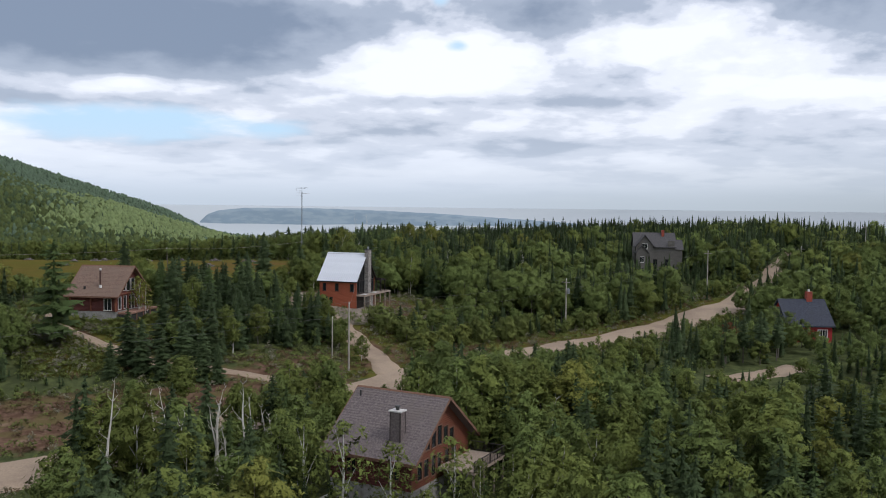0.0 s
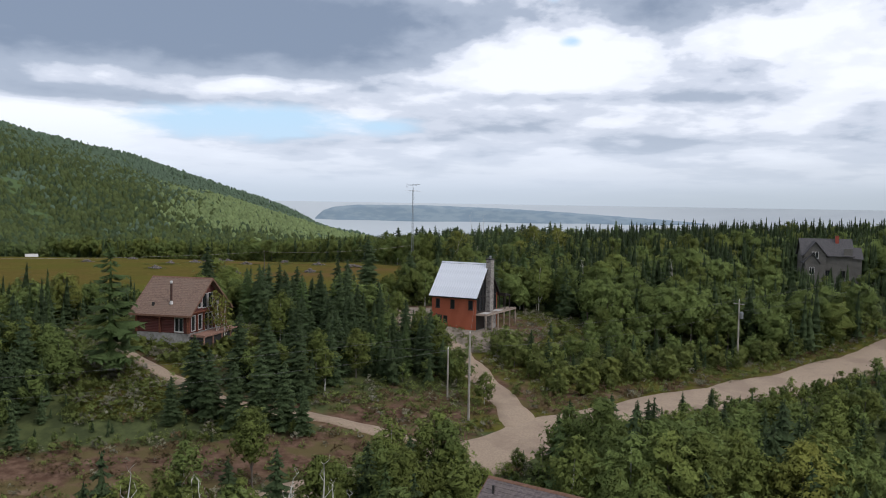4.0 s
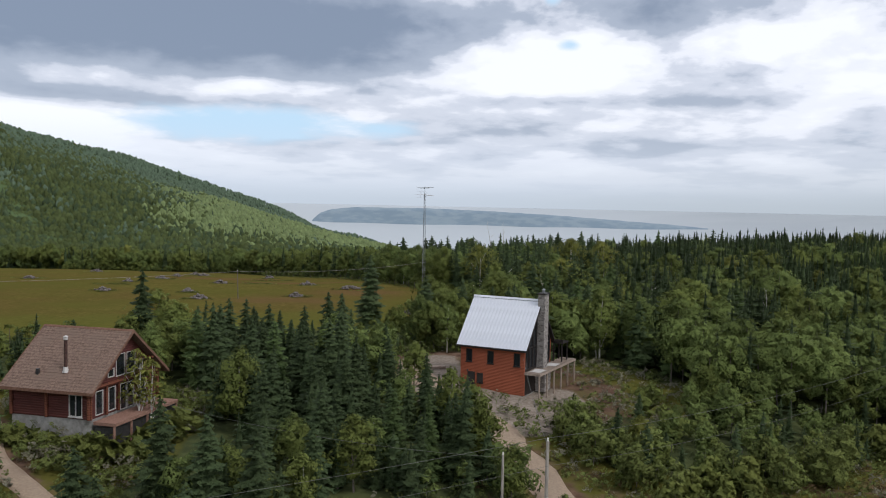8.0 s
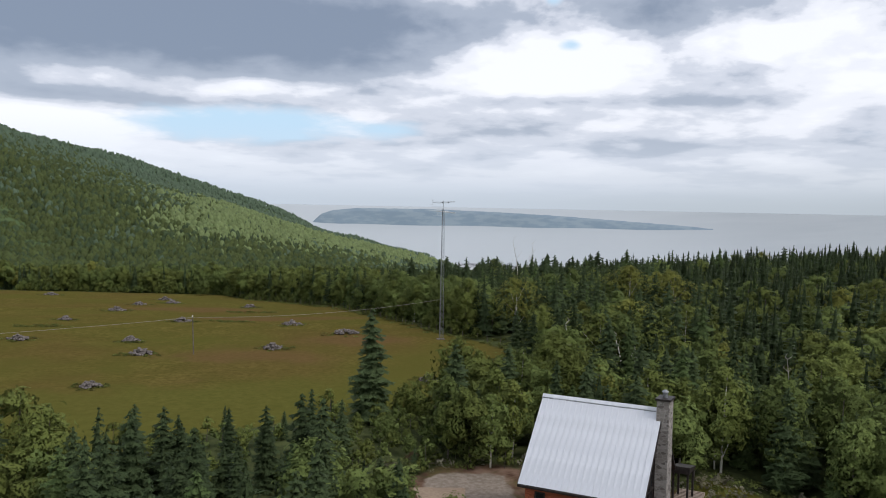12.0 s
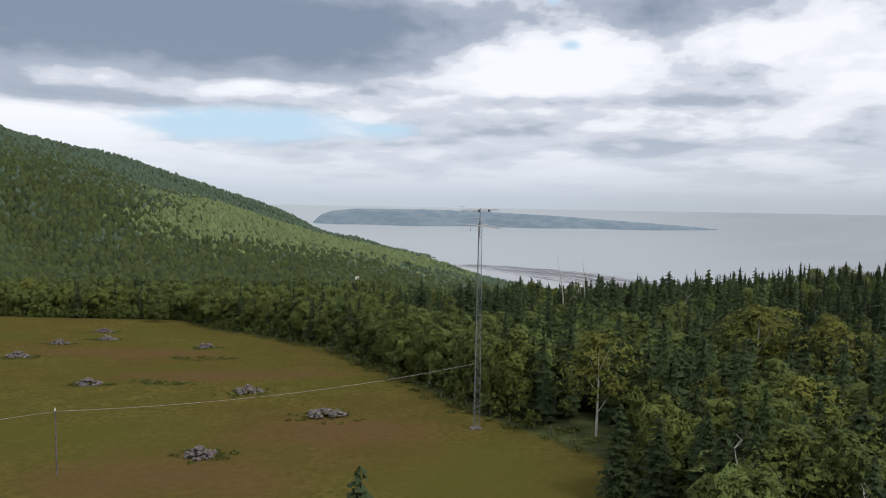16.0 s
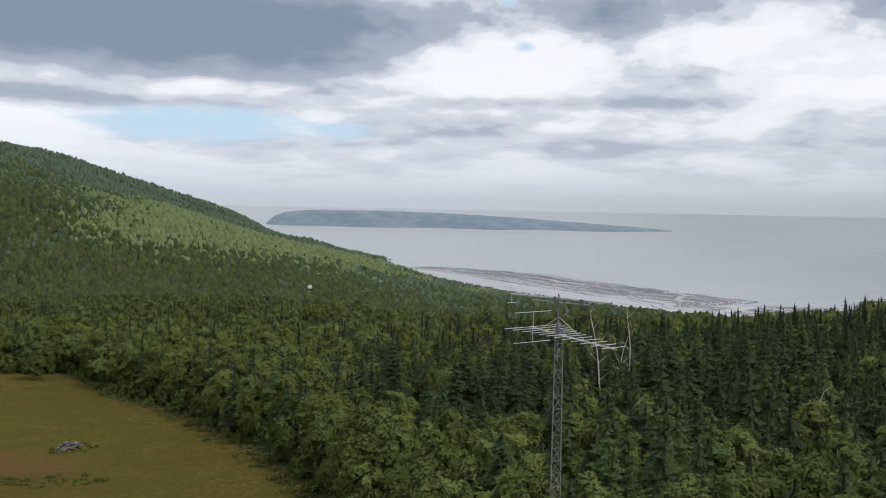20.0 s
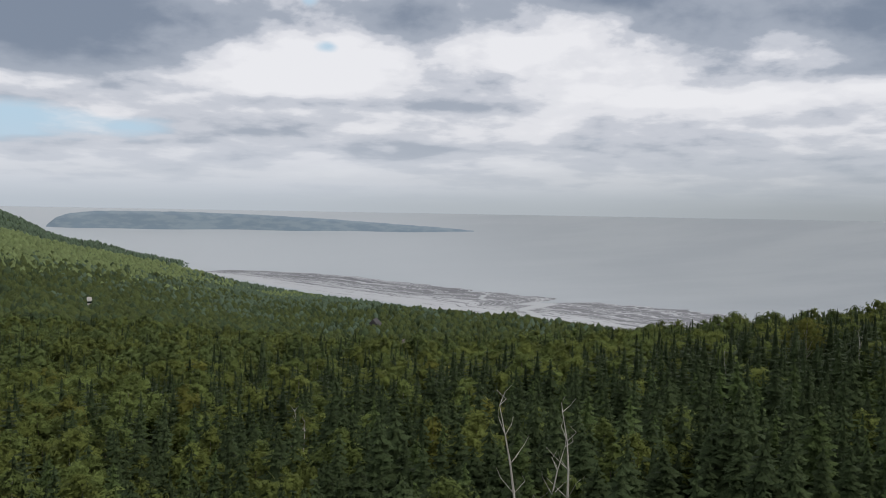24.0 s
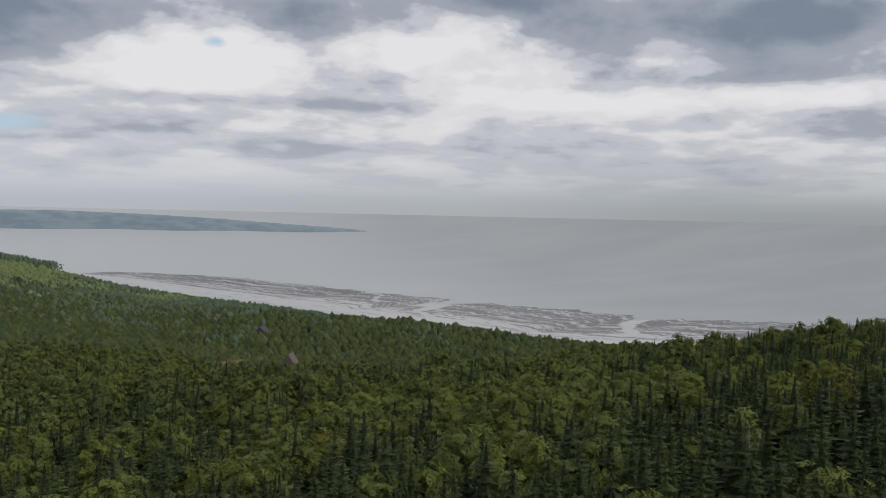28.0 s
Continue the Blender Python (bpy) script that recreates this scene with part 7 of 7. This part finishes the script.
def snag(x, y, h, label, seed, forks=2, lean=(0.0, 0.0), r0=0.15, mat=None):
    """A bare dead tree: forked stems with broken twigs."""
    r = random.Random(seed)
    z = gz(x, y)
    ob = thing("dead_tree", Matrix.Translation((x, y, z)), label, "dead tree", "bare dead trees")
    for f in range(forks):
        s = Shape()
        p = Vector((0.12 * f, 0, -0.2))
        d = Vector((lean[0] + (0.16 * (f - (forks - 1) / 2)), lean[1] + r.uniform(-0.06, 0.06), 1)).normalized()
        top = h * (1 - 0.18 * f)
        rad = r0 * (1 - 0.2 * f)
        n = 7
        for k in range(n):
            q = p + d * (top / n)
            s.tube(p, q, rad * (1 - k / n) + 0.018, rad * (1 - (k + 1) / n) + 0.016, n=6, cap=k == 0)
            if k >= 2:
                for _ in range(2):
                    a = r.uniform(0, 6.28)
                    e = q + Vector((math.cos(a), math.sin(a), r.uniform(0.5, 1.3))) * (top * r.uniform(0.06, 0.15) * (1.2 - k / n))
                    s.tube(q, e, 0.028, 0.012, n=4, cap=False)
                    g = e + Vector((r.uniform(-1, 1), r.uniform(-1, 1), 1)) * (top * 0.04)
                    s.tube(e, g, 0.013, 0.007, n=3, cap=False)
            p = q
            d = (d + Vector((r.uniform(-0.12, 0.12), r.uniform(-0.12, 0.12), 0.05))).normalized()
        part("stem", s, mat or M_DRYWOOD, ob)
    return ob


for k, (x, y, h, forks, lean) in enumerate([(-20.2, 78.0, 11.8, 1, (0.16, 0)), (-14.6, 80.0, 10.4, 2, (0.03, 0)), (-16.5, 84, 8.8, 1, (-0.06, 0)), (-10.8, 84, 9.4, 3, (0.02, 0)), (-8.6, 88, 9.0, 2, (0.05, 0)), (-6.4, 90, 6.0, 2, (-0.05, 0)), (-12.4, 92, 5.6, 1, (0.08, 0)),
                                            (8.8, 292.4, 13.6, 2, (0.02, 0)), (18.9, 268, 9.8, 1, (0.12, 0)), (85.1, 348.7, 8.6, 3, (0, 0)), (64, 350.9, 7.4, 2, (0, 0)), (12, 196, 8.4, 3, (0, 0)), (7.5, 204, 8.0, 4, (0.05, 0)), (21.5, 85.5, 8.0, 1, (0.03, 0)), (26, 190, 9.0, 2, (0.1, 0)), (45, 196, 9.2, 2, (-0.1, 0)), (0.0, 338, 9.5, 2, (0, 0)), (10.6, 292.0, 13.0, 1, (0.14, 0))]):
    snag(x, y, h, "bare bleached dead birch among green trees", 300 + k, forks, lean, 0.2 if k < 5 else 0.15)


def stone_mesh(seed, r=0.5):
    g = random.Random(seed)
    bm = bmesh.new()
    bmesh.ops.create_icosphere(bm, subdivisions=1, radius=r)
    for v in bm.verts:
        v.co *= g.uniform(0.66, 1.2)
        v.co.z *= 0.72
    me = bpy.data.meshes.new("stone")
    bm.to_mesh(me)
    bm.free()
    me.materials.append(M_STONE)
    return me


STONES = [stone_mesh(400 + k) for k in range(6)]
PILES = [(-52.2, 252.2, 2.3), (-32.8, 247.7, 2.9), (-22.4, 235.4, 2.9), (-69.3, 301.5, 2.6), (-76, 317, 2.6), (-74.3, 294, 2.6), (-49.6, 292, 2.2), (-30.8, 222.4, 2.1), (-46.8, 216.9, 2.5),
         (-72.9, 277.4, 2.6), (-9.3, 204.9, 2.0), (-45.5, 198, 1.7), (-67.3, 226.3, 1.9), (-71.8, 251.6, 1.8), (-51.4, 226, 1.7), (-44, 336, 1.9), (-98, 262, 2.8), (-110, 330, 2.8)]
for k, (x, y, w) in enumerate(PILES):
    r = random.Random(500 + k)
    pile = thing("stone_pile", Matrix.Translation((x, y, gz(x, y))), "heap of grey field stones in the dry grass", "stone pile", "stone heaps in the meadow")
    for i in range(44):
        a, d = r.uniform(0, 6.28), w * 0.5 * r.random() ** 0.7
        sc = r.uniform(0.3, 0.85)
        o = new("stone", STONES[i % 6])
        o.parent = pile
        o.location = (d * math.cos(a) * 1.3, d * math.sin(a), max(0.08, 0.85 * (1 - d / (w * 0.55))) * r.uniform(0.35, 1.0))
        o.rotation_euler = (r.uniform(-0.5, 0.5), r.uniform(-0.5, 0.5), r.uniform(0, 6.28))
        o.scale = (sc, sc * r.uniform(0.7, 1.1), sc * r.uniform(0.7, 1))

# old fence along the wood's edge
fence = thing("fence", Matrix.Identity(4), "row of old leaning grey fence posts", "fence")
edge = [(3, 226), (-7, 237.5), (-16, 258), (-25, 281), (-42, 312), (-58, 330)]
rf = random.Random(77)
for (ax, ay), (bx, by) in zip(edge[:-1], edge[1:]):
    n = int(math.hypot(bx - ax, by - ay) / 2.3)
    for i in range(n):
        f = i / n
        x, y = ax + (bx - ax) * f + rf.uniform(-0.3, 0.3) - 1.0, ay + (by - ay) * f + rf.uniform(-0.3, 0.3) - 0.6
        z = gz(x, y)
        part("post", Shape().tube((x, y, z - 0.3), (x + rf.uniform(-0.15, 0.15), y + rf.uniform(-0.15, 0.15), z + rf.uniform(0.8, 1.3)), 0.045, 0.035, n=5), M_BARK, fence)


def tuft_model(seed, n, size, tall):
    """A shrub or weed one metre across: leaf tufts close to the ground."""
    r = random.Random(seed)
    g = Grow()
    for k in range(n):
        a, d = r.uniform(0, 6.28), 0.5 * r.random() ** 0.5
        z = tall * r.uniform(0.15, 1) * (1 - d)
        c = Vector((d * math.cos(a), d * math.sin(a), z))
        nrm = Vector((r.uniform(-1, 1), r.uniform(-1, 1), r.uniform(0.2, 1.2))).normalized()
        t = nrm.orthogonal().normalized()
        t.rotate(Matrix.Rotation(r.uniform(0, 6.28), 3, nrm))
        b = nrm.cross(t)
        s = size * r.uniform(0.6, 1.3)
        g.tri([tuple(c + t * s), tuple(c + b * s * 0.7), tuple(c - t * s), tuple(c - b * s * 0.7)], [(0, 1, 2), (0, 2, 3)], 1)
    return g.arrays()


M_GRASS = foliage("dry_grass", (0.15, 0.138, 0.040), (0.22, 0.20, 0.065), (0.19, 0.155, 0.055), holes=0, even=0.6)
M_GREENGRASS = foliage("green_weeds", (0.15, 0.175, 0.042), (0.225, 0.255, 0.072), (0.19, 0.21, 0.056), holes=0)
M_SHRUB = foliage("wild_shrub", (0.110, 0.142, 0.038), (0.225, 0.265, 0.078), (0.175, 0.195, 0.056))
M_REDSHRUB = foliage("reddish_shrub", (0.115, 0.078, 0.040), (0.19, 0.135, 0.068), (0.14, 0.09, 0.05))
M_PALEWEED = foliage("pale_seed_heads", (0.19, 0.18, 0.12), (0.32, 0.31, 0.23), (0.25, 0.22, 0.13))
LOW = BARKS + [M_SHRUB, M_PALEWEED, M_REDSHRUB, M_GRASS, M_GREENGRASS]


def build_low_growth():
    T = [tuft_model(600 + k, 20, 0.19, 0.9) for k in range(4)]
    # rough ground beside the ways and houses
    x, y, rng = scatter(-100, 100, 74, 200, 1.08, 31)
    zone = np.maximum.reduce([inside(VERGE, x, y), inside(WEEDS, x, y), inside(SCRUB, x, y), inside(SCAR, x, y), inside(LH_FRONT, x, y), inside(YARD_WHITE, x, y) - 0.0, 6 - off_line(ROAD, x, y), 5 - off_line(DRIVE_WHITE, x, y), 4.5 - off_line(DRIVE_LOG, x, y)])
    ok = (zone > -1.5) & (off_line(ROAD, x, y) > 4.0) & (off_line(DRIVE_WHITE, x, y) > 2.4) & (off_line(DRIVE_LOG, x, y) > 2.0)
    for (cx, cy), r in FOOT[:7]:
        ok &= np.hypot(x - cx, y - cy) > r * 0.72
    ok &= ~((inside(YARD_WHITE, x, y) > 0.5) & ((x < 1) | (rng.random(len(x)) < 0.35)))
    ok &= ~((inside(SCAR, x, y) > 2) & (rng.random(len(x)) < 0.55))
    ok &= rng.random(len(x)) < 0.92
    x, y = x[ok], y[ok]
    h = rng.uniform(0.5, 1.5, len(x))
    tone = rng.random(len(x))
    scar = inside(SCAR, x, y) > 0
    slot = np.where(tone < 0.62, 2, np.where(tone < 0.82, 3, 4))
    slot = np.where(scar, np.where(tone < 0.45, 4, np.where(tone < 0.8, 2, 3)), slot)
    slot = np.where((np.maximum(inside(YARD_WHITE, x, y), inside(WEEDS, x, y)) > -2) & (tone > 0.5), 3, slot)
    planted("undergrowth", "low shrubs and pale weeds on rough ground", T, np.stack([x, y, h, slot, 0 * h], 1), LOW, 32, "undergrowth")
    # bushes that close the wood's edge towards the meadow
    x, y, rng = scatter(-130, 8, 190, 362, 1.7, 43)
    d = inside(MEADOW, x, y)
    ok = (d < 0.6 + 0.9 * waves(x, y, 9, 0.4)) & (d > -4.5) & (x > -0.56 * (y - 20)) & ~((y < 250) & (x < -12)) & (np.hypot(x + 8.1, y - 231.6) > 2.0) & (np.hypot(x - 0.6, y - 228.5) > 3.6) & ((x < -9) | (y > 243) | (rng.random(len(x)) < 0.35)) & (rng.random(len(x)) < 0.8)
    for (cx, cy), r in FOOT[:2]:
        ok &= np.hypot(x - cx, y - cy) > r + 1
    x, y, d = x[ok], y[ok], d[ok]
    h = np.clip(-d, 0, 4) * rng.uniform(0.6, 1.1, len(x)) + rng.uniform(0.7, 1.6, len(x))
    V = [leafy_model(660 + k, 110, 0.095, 8, broad=0.46, low=0.10, limbs=0, trunk=False) for k in range(3)]
    planted("edge_bushes", "leafy bushes along the edge of the meadow", V, np.stack([x, y, h, np.where(rng.random(len(x)) < 0.6, 4, 5), 0 * h], 1), LEAVES, 44, "shrubs")
    # bushes on the verge between driveway and road
    x, y, rng = scatter(8, 92, 116, 190, 2.3, 41)
    ok = (inside(VERGE, x, y) > -1) & (off_line(DRIVE_WHITE, x, y) > 5.2) & (off_line(ROAD, x, y) > 7.5) & (rng.random(len(x)) < 0.78)
    for (cx, cy), r in FOOT[:2]:
        ok &= np.hypot(x - cx, y - cy) > r + 2
    x, y = x[ok], y[ok]
    h = rng.uniform(1.8, 3.6, len(x)) * np.where(y > 138, 1.25, 0.85)
    U = [leafy_model(650 + k, 150, 0.085, 8, broad=0.46, low=0.12, limbs=0) for k in range(3)]
    planted("verge_bushes", "leafy alder and willow bushes beside the driveway", U, np.stack([x, y, h, np.where(rng.random(len(x)) < 0.8, 2, 6), 0 * h], 1), LOW, 42, "shrubs")
    # lush weeds on the bank before the log cottage
    x, y, rng = scatter(-54, -26, 116, 154, 0.95, 38)
    ok = (inside(LH_FRONT, x, y) > -1.0) & (off_line(DRIVE_LOG, x, y) > 1.5)
    for (cx, cy), r in FOOT[2:4]:
        ok &= np.hypot(x - cx, y - cy) > r * 0.50
    x, y = x[ok], y[ok]
    h = rng.uniform(0.9, 2.0, len(x)) * np.where(np.hypot(x + 36.4, y - 136.2) < 5.5, 1.35, 1.0)
    planted("bank_weeds", "lush green weeds with pale flowers before the log cottage", T, np.stack([x, y, h, np.where(rng.random(len(x)) < 0.8, 2, 3), 0 * h], 1), LOW, 39, "weeds")
    rows = []
    turn = radians(-14)
    for u0, u1, v0, v1, n in ((-4.6, 3.6, -6.6, -5.3, 40), (3.4, 6.6, -6.4, -5.2, 22), (6.3, 7.8, -5.0, 4.0, 34)):
        for _ in range(n):
            u, v = rng.uniform(u0, u1), rng.uniform(v0, v1)
            rows.append((-35.2 + u * math.cos(turn) - v * math.sin(turn), 141.5 + u * math.sin(turn) + v * math.cos(turn), rng.uniform(1.5, 2.1) * (1.4 if u > 3.4 else 1.0), rng.choice((2, 6, 6)), 0))
    planted("wall_weeds", "tall green weeds against the cottage foundation", T, np.array(rows), LOW, 40, "weeds")
    W = [tuft_model(610 + k, 34, 0.12, 0.34) for k in range(4)]
    # leafy weeds round the stone heaps, at the wood's edge and in patches
    rows = []
    rr = random.Random(9)
    for px, py, w in PILES:
        for _ in range(26):
            a, d = rr.uniform(0, 6.28), w * rr.uniform(0.5, 1.05)
            rows.append((px + 1.3 * d * math.cos(a), py + d * math.sin(a), rr.uniform(0.35, 0.8), 6 if rr.random() < 0.75 else 5, 0))
    for cx, cy, w in ((-46.5, 279, 4.0), (-44.5, 254.5, 3.0), (-70, 240, 3.5)):
        for _ in range(60):
            a, d = rr.uniform(0, 6.28), w * rr.random() ** 0.5
            rows.append((cx + 1.4 * d * math.cos(a), cy + 0.6 * d * math.sin(a), rr.uniform(0.3, 0.8), 6, 0))
    for (ax, ay), (bx, by) in zip(edge[:-1], edge[1:]):
        for i in range(int(math.hypot(bx - ax, by - ay) * 3)):
            f = rr.random()
            rows.append((ax + (bx - ax) * f + rr.uniform(-2.5, 2), ay + (by - ay) * f + rr.uniform(-2.5, 2), rr.uniform(0.5, 1.4), rr.choice((2, 6, 6, 2)), 0))
    planted("meadow_weeds", "green leafy weeds round stones and along the fence", W, np.array(rows), LOW, 35, "weeds")
    # young growth under the trees' edge
    x, y, rng = scatter(-110, 120, 52, 300, 2.6, 36)
    ok = clear(x, y) & ((inside(MEADOW, x, y) > -7) | (off_line(ROAD, x, y) < 12) | (off_line(DRIVE_WHITE, x, y) < 12) | (y < 90)) & (rng.random(len(x)) < 0.75)
    x, y = x[ok], y[ok]
    S = [leafy_model(640 + k, 60, 0.095, 4, broad=0.42, low=0.1, limbs=0) for k in range(3)]
    h = rng.uniform(1.2, 3.2, len(x)) * np.where(inside(MEADOW, x, y) > -8, 1.35, 1.0)
    planted("young_growth", "bushy young alders and birches", S, np.stack([x, y, h, np.where(rng.random(len(x)) < 0.5, 4, 5), 0 * h], 1), LEAVES, 37, "shrubs")


build_low_growth()
lumber = thing("lumber_stack", pose(-5.6, 168.6, gz(-5.6, 168.6), 0, 0, 18), "small stack of weathered boards beside the house", "lumber")
for k in range(9):
    part("board", Shape().box(-1.6, 1.6, -0.45 + 0.3 * (k % 3), -0.2 + 0.3 * (k % 3), 0.02 + 0.09 * (k // 3), 0.09 + 0.09 * (k // 3)), M_DECKWOOD, lumber)
